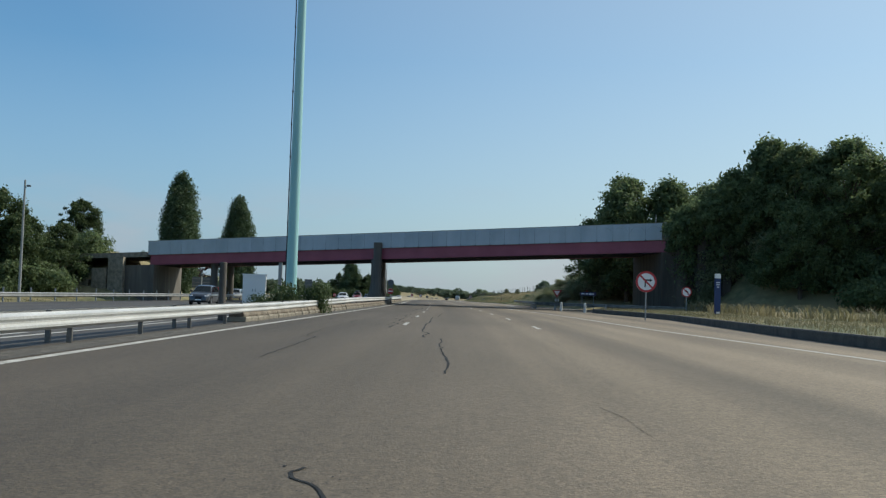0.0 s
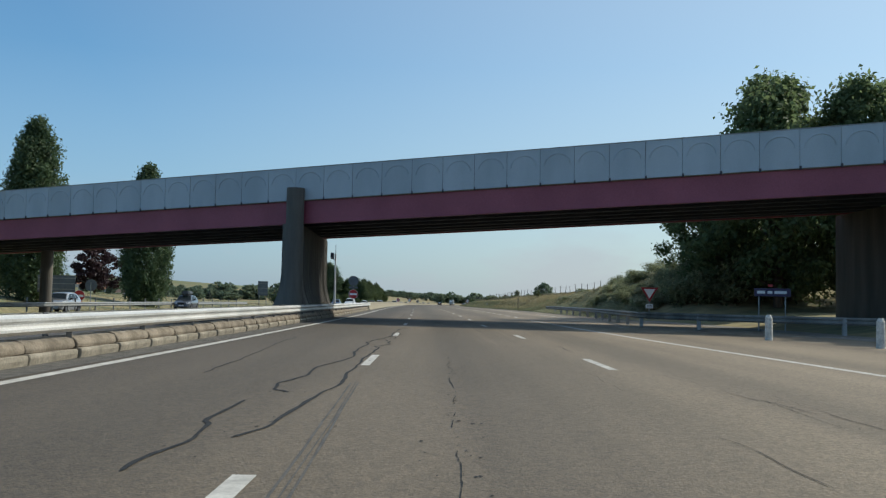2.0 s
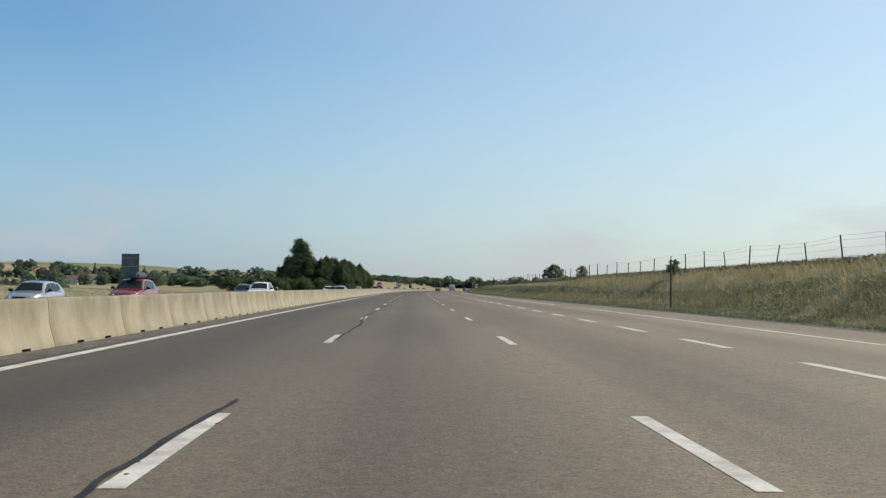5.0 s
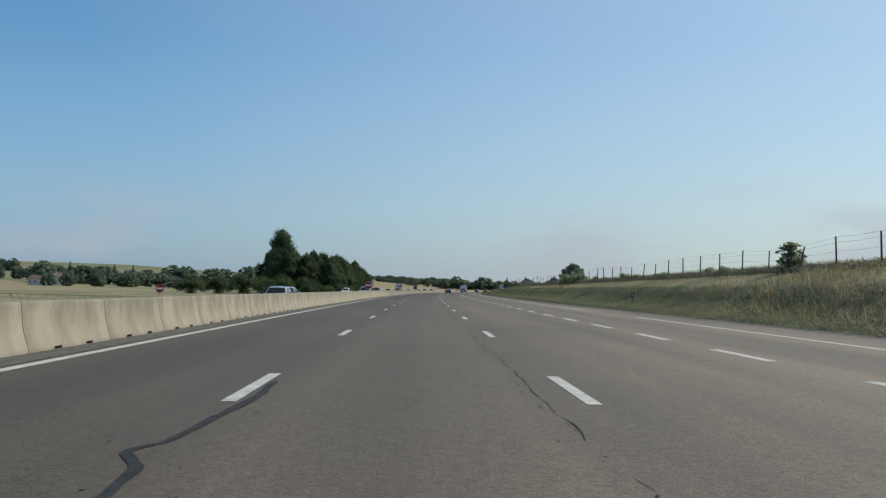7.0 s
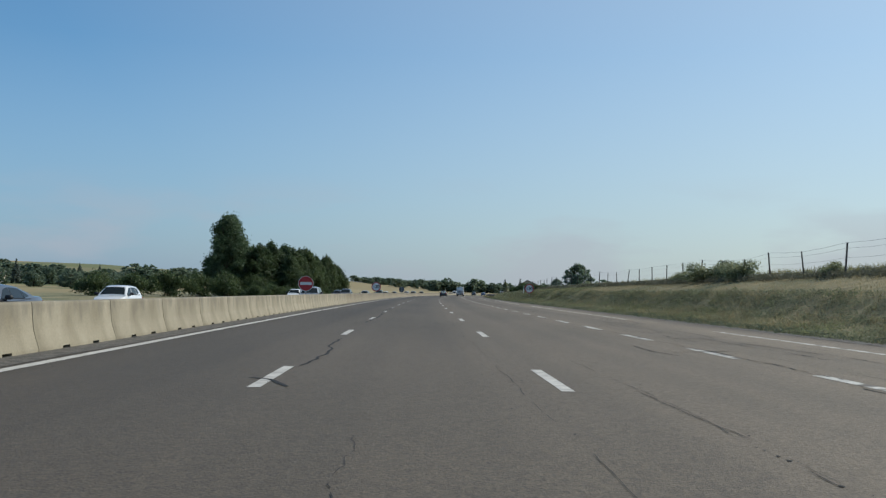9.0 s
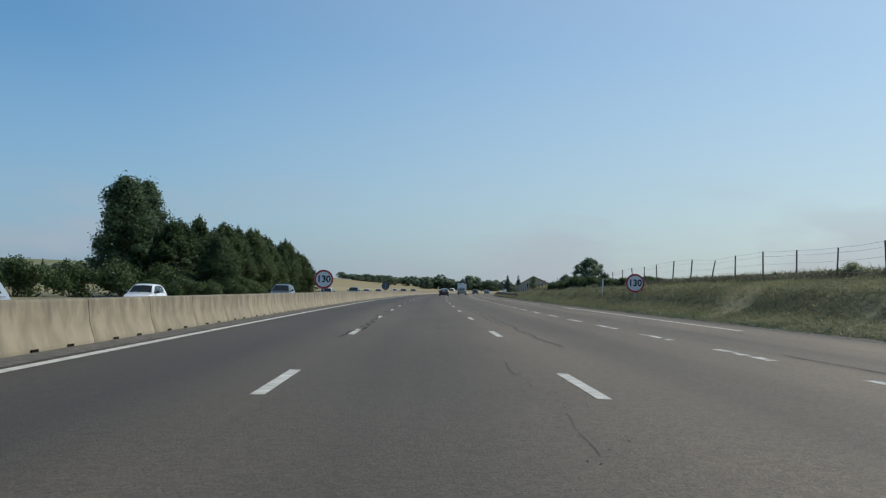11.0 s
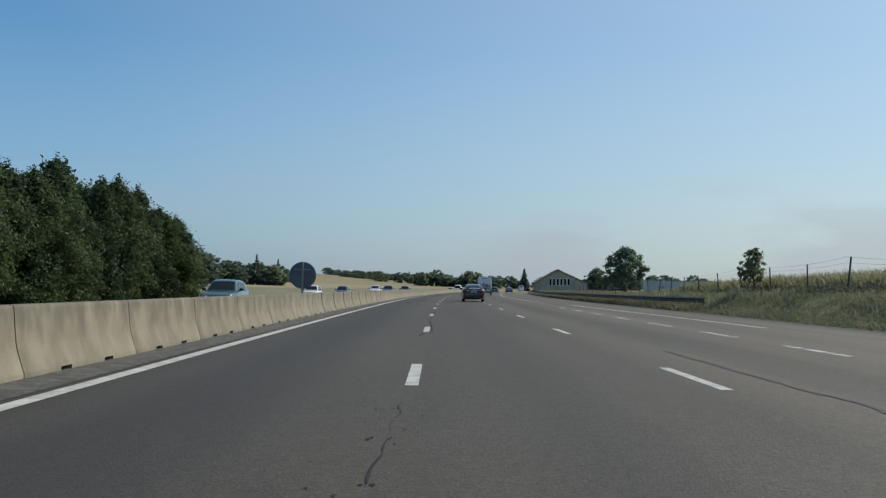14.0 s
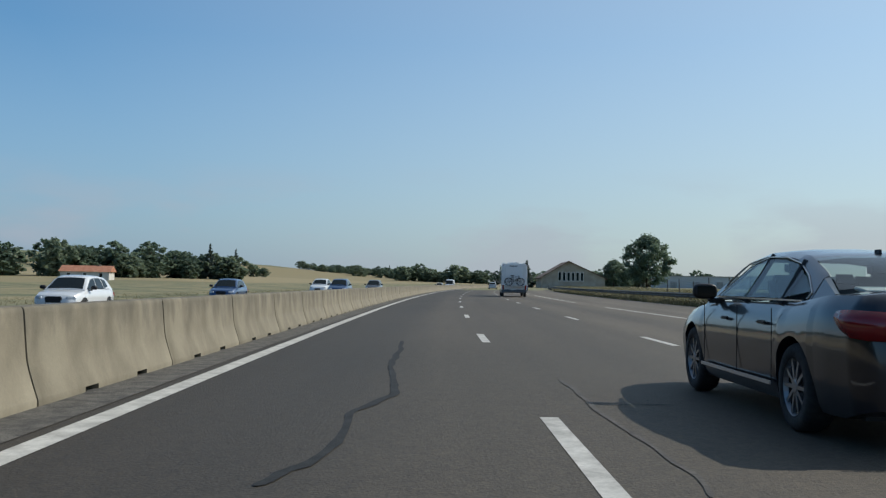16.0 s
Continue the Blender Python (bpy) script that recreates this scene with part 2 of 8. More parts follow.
ASPHALT = asphalt_material("worn_asphalt", (0.1155, 0.0895, 0.0585), (0.149, 0.1155, 0.0775))
ASPHALT_SIDE = asphalt_material("side_asphalt", (0.10, 0.092, 0.083), (0.15, 0.135, 0.115))
GRIT = material("grit", (0.06, 0.055, 0.048), 0.9, color2=(0.13, 0.118, 0.10), scale=5, fine=40, fine_amount=0.35, bump=0.6)
PAINT_ROAD = material("road_paint", (0.38, 0.36, 0.32), 0.75, color2=(0.58, 0.555, 0.50), scale=4, fine=30, fine_amount=0.12, bump=0.1)
PAINT_WORN = material("worn_road_paint", (0.12, 0.105, 0.085), 0.75, color2=(0.52, 0.50, 0.45), scale=2.2, fine=14, fine_amount=0.25, bump=0.1, contrast=(0.40, 0.54))
SKID = material("skid_rubber", (0.07, 0.066, 0.06), 0.85, color2=(0.11, 0.102, 0.09), scale=2, fine=25, fine_amount=0.3)
TAR_OLD = material("faded_tar", (0.056, 0.050, 0.044), 0.85, color2=(0.092, 0.082, 0.069), scale=3, fine=25, fine_amount=0.3)
TAR = material("tar_seal", (0.018, 0.019, 0.020), 0.85, color2=(0.034, 0.035, 0.035), scale=5, fine_amount=0.2, spec=0.25)
CONCRETE = material("barrier_concrete", (0.226, 0.196, 0.134), 0.85, color2=(0.336, 0.297, 0.216), scale=1.3, fine=30, fine_amount=0.10,
                    bump=0.25, stretch=(1, 1.0, 0.6), thing=0.06)
CONCRETE_OLD = material("old_concrete", (0.18, 0.158, 0.12), 0.9, color2=(0.33, 0.29, 0.225), scale=2.2, fine=25, fine_amount=0.2, bump=0.5, thing=0.1)
CONCRETE_MOSSY = material("mossy_brown_concrete", (0.13, 0.105, 0.075), 0.92, color2=(0.24, 0.20, 0.15), scale=2.6, fine=25, fine_amount=0.25, bump=0.5, thing=0.12)
CONCRETE_PIER = material("pier_concrete", (0.105, 0.097, 0.086), 0.88, color2=(0.165, 0.148, 0.124), scale=0.8, fine=20, fine_amount=0.12, stretch=(2, 2, 0.3))
# Base colour darkened to carry the shade at the right bridge end.
CONCRETE_SHADE = material("shade_dark_concrete", (0.05, 0.042, 0.034), 0.9, color2=(0.095, 0.08, 0.062), scale=0.7, fine=20, fine_amount=0.15, stretch=(2, 2, 0.3))


def barrier_material(m, stain):
    """Cast concrete: dark weathering that runs down from the top in streaks, a paler, yellower foot."""
    nt = m.node_tree
    b = nt.nodes["Principled BSDF"]
    old = b.inputs["Base Color"].links[0].from_socket
    tc = nt.nodes.new("ShaderNodeTexCoord")
    info = nt.nodes.new("ShaderNodeObjectInfo")
    mv = nt.nodes.new("ShaderNodeVectorMath")
    mv.operation = "SCALE"
    mv.inputs[0].default_value = (7.0, 31.0, 3.0)
    nt.links.new(info.outputs["Random"], mv.inputs["Scale"])
    ad = nt.nodes.new("ShaderNodeVectorMath")
    nt.links.new(tc.outputs["Object"], ad.inputs[0])
    nt.links.new(mv.outputs[0], ad.inputs[1])
    mp = nt.nodes.new("ShaderNodeMapping")
    mp.inputs["Scale"].default_value = (1.0, 1.5, 0.8)
    nt.links.new(ad.outputs[0], mp.inputs["Vector"])
    n = nt.nodes.new("ShaderNodeTexNoise")
    n.inputs["Scale"].default_value, n.inputs["Detail"].default_value = 2.2, 7
    nt.links.new(mp.outputs[0], n.inputs["Vector"])
    sp = nt.nodes.new("ShaderNodeSeparateXYZ")
    nt.links.new(tc.outputs["Object"], sp.inputs[0])
    zz = nt.nodes.new("ShaderNodeMath")
    zz.operation, zz.inputs[1].default_value = "MULTIPLY_ADD", 0.66
    nt.links.new(sp.outputs["Z"], zz.inputs[0])
    nt.links.new(n.outputs["Fac"], zz.inputs[2])
    fac = nt.nodes.new("ShaderNodeMapRange")
    fac.interpolation_type = "SMOOTHSTEP"
    fac.inputs["From Min"].default_value, fac.inputs["From Max"].default_value, fac.inputs["To Max"].default_value = 0.78, 1.14, 0.62
    nt.links.new(zz.outputs[0], fac.inputs["Value"])
    mix = nt.nodes.new("ShaderNodeMix")
    mix.data_type = "RGBA"
    nt.links.new(fac.outputs[0], mix.inputs["Factor"])
    nt.links.new(old, mix.inputs[6])
    mix.inputs[7].default_value = (*stain, 1)
    nt.links.new(mix.outputs[2], b.inputs["Base Color"])


barrier_material(CONCRETE, (0.16, 0.142, 0.108))
CONCRETE_BROWN = material("browner_barrier_concrete", (0.178, 0.150, 0.102), 0.85, color2=(0.275, 0.236, 0.166), scale=2.0, fine=30, fine_amount=0.05, bump=0.12, stretch=(1, 1.0, 0.6), thing=0.08)
barrier_material(CONCRETE_BROWN, (0.092, 0.078, 0.056))
GALV = material("galvanised_steel", (0.50, 0.50, 0.48), 0.5, 0.35, color2=(0.66, 0.65, 0.62), scale=1.2, fine=20, fine_amount=0.1, bump=0.05, stretch=(1, 0.4, 2))
GALV_DULL = material("dull_galvanised_steel", (0.24, 0.25, 0.25), 0.55, 0.4, color2=(0.34, 0.34, 0.33), scale=1.5, fine=20, fine_amount=0.12, bump=0.05)
PARAPET = material("grey_blue_panel", (0.37, 0.43, 0.47), 0.6, color2=(0.45, 0.51, 0.55), scale=0.7, fine=25, fine_amount=0.06, bump=0.08, thing=0.05, stretch=(1, 1, 0.3))
RED_STEEL = material("dull_red_steel", (0.27, 0.065, 0.095), 0.55, color2=(0.33, 0.085, 0.12), scale=0.5, fine=15, fine_amount=0.1, bump=0.05)
# Look of the unlit underside, blue veiling glare too, put into the base colour.
DARK_STEEL = material("glare_grey_soffit", (0.055, 0.058, 0.07), 0.75, color2=(0.085, 0.085, 0.10), scale=0.7, fine=12, fine_amount=0.15)
TURQUOISE = material("turquoise_paint", (0.28, 0.53, 0.53), 0.45, color2=(0.36, 0.62, 0.61), scale=0.8, fine=20, fine_amount=0.05, bump=0.03, stretch=(1, 1, 0.2))
GRASS_DRY = leaf_material("grass_blades", (0.085, 0.095, 0.05), (0.31, 0.262, 0.145), 0.45, 0.16, 0.3)
BARK = material("bark", (0.07, 0.055, 0.04), 0.9, color2=(0.13, 0.1, 0.075), scale=3, fine=15, fine_amount=0.3, bump=0.8, stretch=(1, 1, 0.2))
WOOD_POST = material("weathered_post", (0.075, 0.065, 0.055), 0.9, color2=(0.14, 0.12, 0.10), scale=4, fine=25, bump=0.4, stretch=(1, 1, 0.1))
WHITE = plain("white_sheet", (0.78, 0.78, 0.77), 0.35)
SIGN_RED = plain("sign_red", (0.45, 0.025, 0.03), 0.4)
SIGN_BLUE = plain("sign_blue", (0.012, 0.035, 0.13), 0.5)
SIGN_BROWN = plain("sign_brown", (0.05, 0.035, 0.09), 0.5)
GALV_WORN = material("weathered_rail_steel", (0.13, 0.125, 0.115), 0.6, 0.3, color2=(0.23, 0.22, 0.20), scale=1.4, fine=20, fine_amount=0.15, bump=0.05)
# Grimy steel, darkened further to hold the shade on the rail's face.
RAIL_GRIMY_SHADED = material("grimy_shaded_steel", (0.05, 0.05, 0.045), 0.7, 0.2, color2=(0.12, 0.115, 0.10), scale=1.5, fine=18, fine_amount=0.2, bump=0.05)
SIGN_BACK = material("sign_back", (0.09, 0.105, 0.12), 0.5, 0.3, color2=(0.13, 0.145, 0.16), scale=2, fine=10, fine_amount=0.08, bump=0)
BLACK = plain("black_plastic", (0.012, 0.012, 0.014), 0.55)
RUBBER = material("tyre_rubber", (0.016, 0.016, 0.017), 0.85, color2=(0.03, 0.03, 0.03), scale=8, fine=30, bump=0.2)
CHROME = plain("chrome", (0.75, 0.75, 0.76), 0.15, 1.0)
RIM = plain("alloy", (0.28, 0.28, 0.29), 0.35, 0.8)
GLASS_CAR = plain("tinted_glass", (0.012, 0.017, 0.017), 0.05, 0.0, 0.0, 0.2)


def clear_glass(name, tint_color):
    """Thin tinted pane: lets the view through, mirrors the sky at a slant."""
    m = bpy.data.materials.new(name)
    m.use_nodes = True
    nt = m.node_tree
    nt.nodes.remove(nt.nodes["Principled BSDF"])
    clear = nt.nodes.new("ShaderNodeBsdfTransparent")
    clear.inputs["Color"].default_value = (*tint_color, 1)
    gloss = nt.nodes.new("ShaderNodeBsdfGlossy")
    gloss.inputs["Roughness"].default_value = 0.03
    weight = nt.nodes.new("ShaderNodeLayerWeight")
    weight.inputs["Blend"].default_value = 0.5
    steep = nt.nodes.new("ShaderNodeMath")
    steep.operation, steep.inputs[1].default_value = "POWER", 4.5
    nt.links.new(weight.outputs["Facing"], steep.inputs[0])
    edge = nt.nodes.new("ShaderNodeMath")
    edge.operation, edge.inputs[1].default_value, edge.inputs[2].default_value = "MULTIPLY_ADD", 0.8, 0.035
    nt.links.new(steep.outputs[0], edge.inputs[0])
    mix = nt.nodes.new("ShaderNodeMixShader")
    nt.links.new(edge.outputs[0], mix.inputs["Fac"])
    nt.links.new(clear.outputs[0], mix.inputs[1])
    nt.links.new(gloss.outputs[0], mix.inputs[2])
    nt.links.new(mix.outputs[0], nt.nodes["Material Output"].inputs["Surface"])
    return m


GLASS_PALE = clear_glass("green_tinted_glass", (0.66, 0.75, 0.73))
SEAT_CLOTH = material("seat_cloth", (0.05, 0.05, 0.055), 0.9, color2=(0.08, 0.08, 0.085), scale=6, fine=60, fine_amount=0.15, bump=0.1)
TRIM = plain("bright_trim", (0.58, 0.59, 0.60), 0.3, 0.8)
LAMP_RED = plain("red_lens", (0.23, 0.010, 0.013), 0.2, coat=0.5)
LAMP_CLEAR = plain("clear_lens", (0.7, 0.72, 0.74), 0.12, coat=0.5)
# Backlit trees: veiling glare is painted in by raising both leaf tones.
LEAF_VEILED = leaf_material("leaf_veiled", (0.075, 0.115, 0.058), (0.235, 0.30, 0.135), 0.58)
LEAF_MID = leaf_material("leaf_mid", (0.034, 0.062, 0.029), (0.135, 0.178, 0.068), 0.46, 0.35)
LEAF_WOOD = leaf_material("leaf_wood", (0.026, 0.050, 0.027), (0.105, 0.148, 0.060), 0.44, 0.35)
LEAF_POPLAR = leaf_material("leaf_poplar", (0.045, 0.08, 0.045), (0.135, 0.19, 0.09), 0.45)
GRASS_WEED = leaf_material("weed_leaves", (0.13, 0.152, 0.090), (0.295, 0.30, 0.185), 0.55, 0.3, 0.22)
WEED_GREEN = leaf_material("green_weed_leaves", (0.12, 0.145, 0.075), (0.28, 0.29, 0.155), 0.52, 0.3, 0.25)
LEAF_HERB = leaf_material("rank_weed_leaves", (0.09, 0.115, 0.075), (0.21, 0.225, 0.14), 0.5, 0.3, 0.25)
LEAF_THORN = leaf_material("field_edge_weeds", (0.085, 0.09, 0.062), (0.21, 0.205, 0.14), 0.4, 0.25, 0.4)
GRASS_STRAW = leaf_material("straw_blades", (0.19, 0.165, 0.085), (0.44, 0.37, 0.21), 0.45, 0.16, 0.4)
LEAF_BUSH = leaf_material("leaf_bush", (0.135, 0.165, 0.095), (0.36, 0.38, 0.22), 0.58)
LEAF_SCRUB = leaf_material("leaf_scrub", (0.19, 0.20, 0.13), (0.46, 0.455, 0.30), 0.6)
LEAF_PURPLE = leaf_material("leaf_purple", (0.03, 0.018, 0.02), (0.075, 0.04, 0.045), 0.25)
# Distant conifers and trees: aerial haze painted in as paler, bluer leaves.
LEAF_FIR_HAZE = leaf_material("leaf_fir_haze", (0.075, 0.10, 0.085), (0.15, 0.18, 0.14), 0.4)
LEAF_HAZE2 = leaf_material("leaf_far_haze_dark", (0.11, 0.16, 0.12), (0.24, 0.305, 0.20), 0.58)
WHITE_STONE = material("whitewashed_stone", (0.5, 0.48, 0.43), 0.85, color2=(0.68, 0.66, 0.6), scale=6, fine=25, bump=0.4)
CONCRETE_DARK = material("dark_kerb_concrete", (0.055, 0.05, 0.045), 0.9, color2=(0.10, 0.09, 0.075), scale=2, fine=20, bump=0.4)
GRASS_CROP = leaf_material("crop_blades", (0.13, 0.15, 0.065), (0.36, 0.32, 0.17), 0.45, 0.16, 0.4)
BARN_WALL = material("tan_barn_wall", (0.33, 0.285, 0.225), 0.85, color2=(0.44, 0.39, 0.32), scale=0.5, fine=5, fine_amount=0.15, bump=0.1)
RENDER_WALL = material("wall_render", (0.55, 0.51, 0.45), 0.85, color2=(0.68, 0.64, 0.58), scale=0.4, fine=8, fine_amount=0.08, bump=0.1)
SHEET_WALL = material("pale_sheet_wall", (0.42, 0.43, 0.43), 0.6, color2=(0.52, 0.53, 0.53), scale=0.1, fine=2, fine_amount=0.06, bump=0)
TILE_ROOF = material("terracotta_tiles", (0.38, 0.15, 0.08), 0.85, color2=(0.48, 0.22, 0.13), scale=1.0, fine=6, fine_amount=0.2, bump=0.4)
ROOF_BROWN = material("brown_roof", (0.13, 0.085, 0.06), 0.85, color2=(0.19, 0.13, 0.095), scale=0.5, fine=4, fine_amount=0.2, bump=0.3)
# Palest far leaves, distance haze mixed into both tones.
LEAF_HAZE = leaf_material("leaf_far_haze", (0.14, 0.19, 0.14), (0.29, 0.345, 0.22), 0.58)


def ground_material():
    """Dry grass, green patches, straw fields in strips, by place."""
    m = material("dry_ground", (0.25, 0.205, 0.10), 0.95, color2=(0.115, 0.125, 0.058), scale=0.11, fine=1.2, fine_amount=0.3,
                 bump=0.8, bump_scale=4, contrast=(0.42, 0.6))
    nt = m.node_tree
    b = nt.nodes["Principled BSDF"]
    old = b.inputs["Base Color"].links[0].from_socket
    tc = nt.nodes.new("ShaderNodeTexCoord")
    v = nt.nodes.new("ShaderNodeTexVoronoi")
    v.inputs["Scale"].default_value = 0.006
    nt.links.new(tc.outputs["Object"], v.inputs["Vector"])
    ramp = nt.nodes.new("ShaderNodeValToRGB")
    ramp.color_ramp.interpolation = "CONSTANT"
    els = ramp.color_ramp.elements
    els[0].color = (0.25, 0.20, 0.095, 1)
    els[1].position, els[1].color = 0.35, (0.13, 0.14, 0.05, 1)
    for pos, col in ((0.55, (0.29, 0.23, 0.115, 1)), (0.75, (0.17, 0.155, 0.07, 1))):
        el = els.new(pos)
        el.color = col
    sx = nt.nodes.new("ShaderNodeSeparateColor")
    nt.links.new(v.outputs["Color"], sx.inputs[0])
    nt.links.new(sx.outputs[0], ramp.inputs["Fac"])
    at_node = nt.nodes.new("ShaderNodeAttribute")
    at_node.attribute_name = "field"
    mix = nt.nodes.new("ShaderNodeMix")
    mix.data_type = "RGBA"
    nt.links.new(at_node.outputs["Fac"], mix.inputs["Factor"])
    nt.links.new(old, mix.inputs[6])
    nt.links.new(ramp.outputs["Color"], mix.inputs[7])
    nt.links.new(mix.outputs[2], b.inputs["Base Color"])
    return m


GROUND = ground_material()


# ---------------------------------------------------------------- building helpers
def part(name, bm, mat, parent=None, label="", smooth=False):
    """One mesh object of a bmesh, under a thing or a part."""
    me = bpy.data.meshes.new(name)
    bm.to_mesh(me)
    bm.free()
    return part_mesh(name, me, mat, parent, label, smooth)


def part_mesh(name, me, mat, parent=None, label="", smooth=False):
    if mat and not me.materials:
        me.materials.append(mat)
    if smooth:
        me.polygons.foreach_set("use_smooth", [True] * len(me.polygons))
    ob = new(name, me)
    if parent:
        ob.parent = parent
    if label:
        ob["label"] = label
    return ob


def thing(name, m, label, category, group="", kind=""):
    ob = new(name)
    ob.empty_display_size = 0.2
    ob.matrix_world = m
    return tagged(ob, label, category, group, kind)


def box(bm, c, size, rot=None, bevel=0.0):
    m = Matrix.LocRotScale(c, rot, size)
    r = bmesh.ops.create_cube(bm, size=1.0, matrix=m)
    if bevel:
        es = list({e for v in r["verts"] for e in v.link_edges})
        bmesh.ops.bevel(bm, geom=es, offset=bevel, segments=2, affect="EDGES", clamp_overlap=True)
    return bm


def boxed(c, size, rot=None, bevel=0.0):
    return box(bmesh.new(), c, size, rot, bevel)


def rod(bm, p, q, r0, r1=None, n=10, caps=True):
    p, q = Vector(p), Vector(q)
    d = q - p
    m = Matrix.Translation((p + q) / 2) @ d.to_track_quat("Z", "Y").to_matrix().to_4x4()
    bmesh.ops.create_cone(bm, cap_ends=caps, segments=n, radius1=r0, radius2=r0 if r1 is None else r1, depth=d.length, matrix=m)
    return bm


def prism(bm, pts, thick, m=None):
    """A flat outline in the local xz plane, given thickness along y (towards +y)."""
    m = m or Matrix()
    a = [bm.verts.new(m @ Vector((x, 0, z))) for x, z in pts]
    b = [bm.verts.new(m @ Vector((x, thick, z))) for x, z in pts]
    n = len(pts)
    bm.faces.new(a)
    bm.faces.new(b[::-1])
    for i in range(n):
        bm.faces.new((a[(i + 1) % n], a[i], b[i], b[(i + 1) % n]))
    return bm


def circle_pts(r, n=32, cx=0.0, cz=0.0):
    return [(cx + r * math.cos(2 * math.pi * i / n), cz + r * math.sin(2 * math.pi * i / n)) for i in range(n)]


def sweep(name, profile, s0, s1, step, closed=False, lat0=0.0, lats=None):
    """A mesh of a (lat, up) profile carried along the road; lats(s) moves it sideways."""
    n = max(2, int(round((s1 - s0) / step)) + 1)
    vs, fs, uv = [], [], []
    k = len(profile)
    for i in range(n):
        s = s0 + (s1 - s0) * i / (n - 1)
        off = lats(s) if lats else lat0
        for la, up in profile:
            vs.append(at(s, la + off, up))
            uv.append((la + off, s))
    for i in range(n - 1):
        for j in range(k if closed else k - 1):
            j2 = (j + 1) % k
            fs.append((i * k + j, (i + 1) * k + j, (i + 1) * k + j2, i * k + j2))
    if closed:
        fs.append(tuple(range(k)))
        fs.append(tuple(range((n - 1) * k + k - 1, (n - 1) * k - 1, -1)))
    me = bpy.data.meshes.new(name)
    me.from_pydata(vs, [], fs)
    lay = me.uv_layers.new(name="UVMap")
    idx = np.zeros(len(me.loops), dtype=np.int32)
    me.loops.foreach_get("vertex_index", idx)
    lay.data.foreach_set("uv", np.array(uv, dtype=np.float32)[idx].ravel())
    bm = bmesh.new()
    bm.from_mesh(me)
    bmesh.ops.recalc_face_normals(bm, faces=bm.faces)
    bm.to_mesh(me)
    bm.free()
    return me

# ---------------------------------------------------------------- terrain and roads
def smooth(a, b, t):
    t = np.clip((t - a) / (b - a), 0, 1)
    return t * t * (3 - 2 * t)


def right_edge(s):
    """Outer edge of our pavement."""
    return np.interp(s, [-400, -40, 10, 30, 46, 60, 95, 125, 170, 195, 225, 255, 300, 375, 410, 450, 520, 700], [13, 12.2, 14.4, 15.2, 13.6, 14.0, 12.3, 12.3, 12.0, 11.5, 11.3, 10.9, 11.0, 10.7, 11.0, 11.4, 11.5, 11.4])


def fence_lat(s):
    """The field fence runs along the top of the cutting and draws nearer to the road."""
    return np.interp(s, [92, 131, 156, 172, 209, 300, 371, 412, 430, 455, 470, 500, 560], [21.5, 21.5, 21.0, 20.5, 19.0, 18.7, 17.0, 17.0, 16.0, 16.0, 16.3, 17.2, 17.0])


def terrain(x, y):
    """Height of the natural ground."""
    s, lat = road_sl(x, y)
    zr = np.interp(s, SS, CZ)
    near = np.exp(-np.maximum(np.abs(lat) - 60, 0) / 120)
    z = zr * near - 0.10 - 0.55 * smooth(-7.5, -9.5, lat) * near
    # cutting on our side
    crest = np.interp(s, [-60, 40, 85, 97, 135, 180, 240, 300, 371, 405, 430, 455, 500, 560], [0.5, 0.8, 0.9, 4.3, 2.65, 2.45, 2.2, 2.1, 1.9, 1.7, 1.35, 1.2, 0.6, 0.35])
    foot = right_edge(s) + 0.4
    top = np.where(s < 110, np.interp(s, [0, 60, 110], [34, 26, 21.5]), fence_lat(s))
    run = (lat - foot) / (top - foot)
    up = 0.62 * smooth(0, 0.5, run) + 0.38 * np.clip((run - 0.3) / 0.7, 0, 1)
    bench = np.interp(run, [0, 0.15, 0.30, 0.42, 0.55, 0.63, 0.8, 1], [0, 0.06, 0.13, 0.28, 0.60, 0.73, 0.86, 1])
    up = up + (bench - up) * smooth(130, 175, s)     # a flat verge, a steep step, then a gentle top
    z = z + np.where(lat > 0, crest * up + np.clip(lat - top, 0, 14) * (s > 90) * np.interp(s, [120, 200, 240, 300, 360, 430, 500], [0.02, 0.03, 0.06, 0.05, 0.03, 0.03, 0.005]), 0)
    # approach bank of the bridge
    bank = np.exp(-((y - (70 - 0.417 * (x + 7) + np.where(x < 0, 13, 7))) / 12.0) ** 4)
    lift = bank * (6.2 * smooth(23.5, 31, x) + 5.2 * smooth(-36.5, -43, x))
    z = np.where(lift > 0.03, np.maximum(z, zr - 0.1 + lift), z)
    # grassy rise beyond the other carriageway
    z = z + np.where(lat < 0, 2.0 * smooth(-38, -54, lat) * np.interp(s, [60, 110, 210, 330], [0, 1, 1, 0]), 0)
    z = z - np.where(lat < 0, 0.15 * smooth(-26, -32, lat) * np.interp(s, [40, 90, 330, 400], [0, 1, 1, 0]), 0)
    # far country
    far = smooth(250, 1500, np.hypot(x, y - 200))
    z = z + np.where(x < -60, far * 1.0, 0)
    hill = 34 * np.exp(-((x + 560) / 420) ** 2 - ((y - 1750) / 520) ** 2) + 12 * np.exp(-((x + 60) / 260) ** 2 - ((y - 2300) / 300) ** 2)
    hill = hill + 15 * np.exp(-((x + 700) / 330) ** 2 - ((y - 1050) / 420) ** 2)
    hill = hill + 7.5 * np.exp(-((x + 135) / 125) ** 2 - ((y - 1480) / 170) ** 2)
    bumps = np.sin(x * 0.021 + 1.3) * np.sin(y * 0.017) * 1.2
    return z + hill + bumps * smooth(80, 400, np.abs(lat))


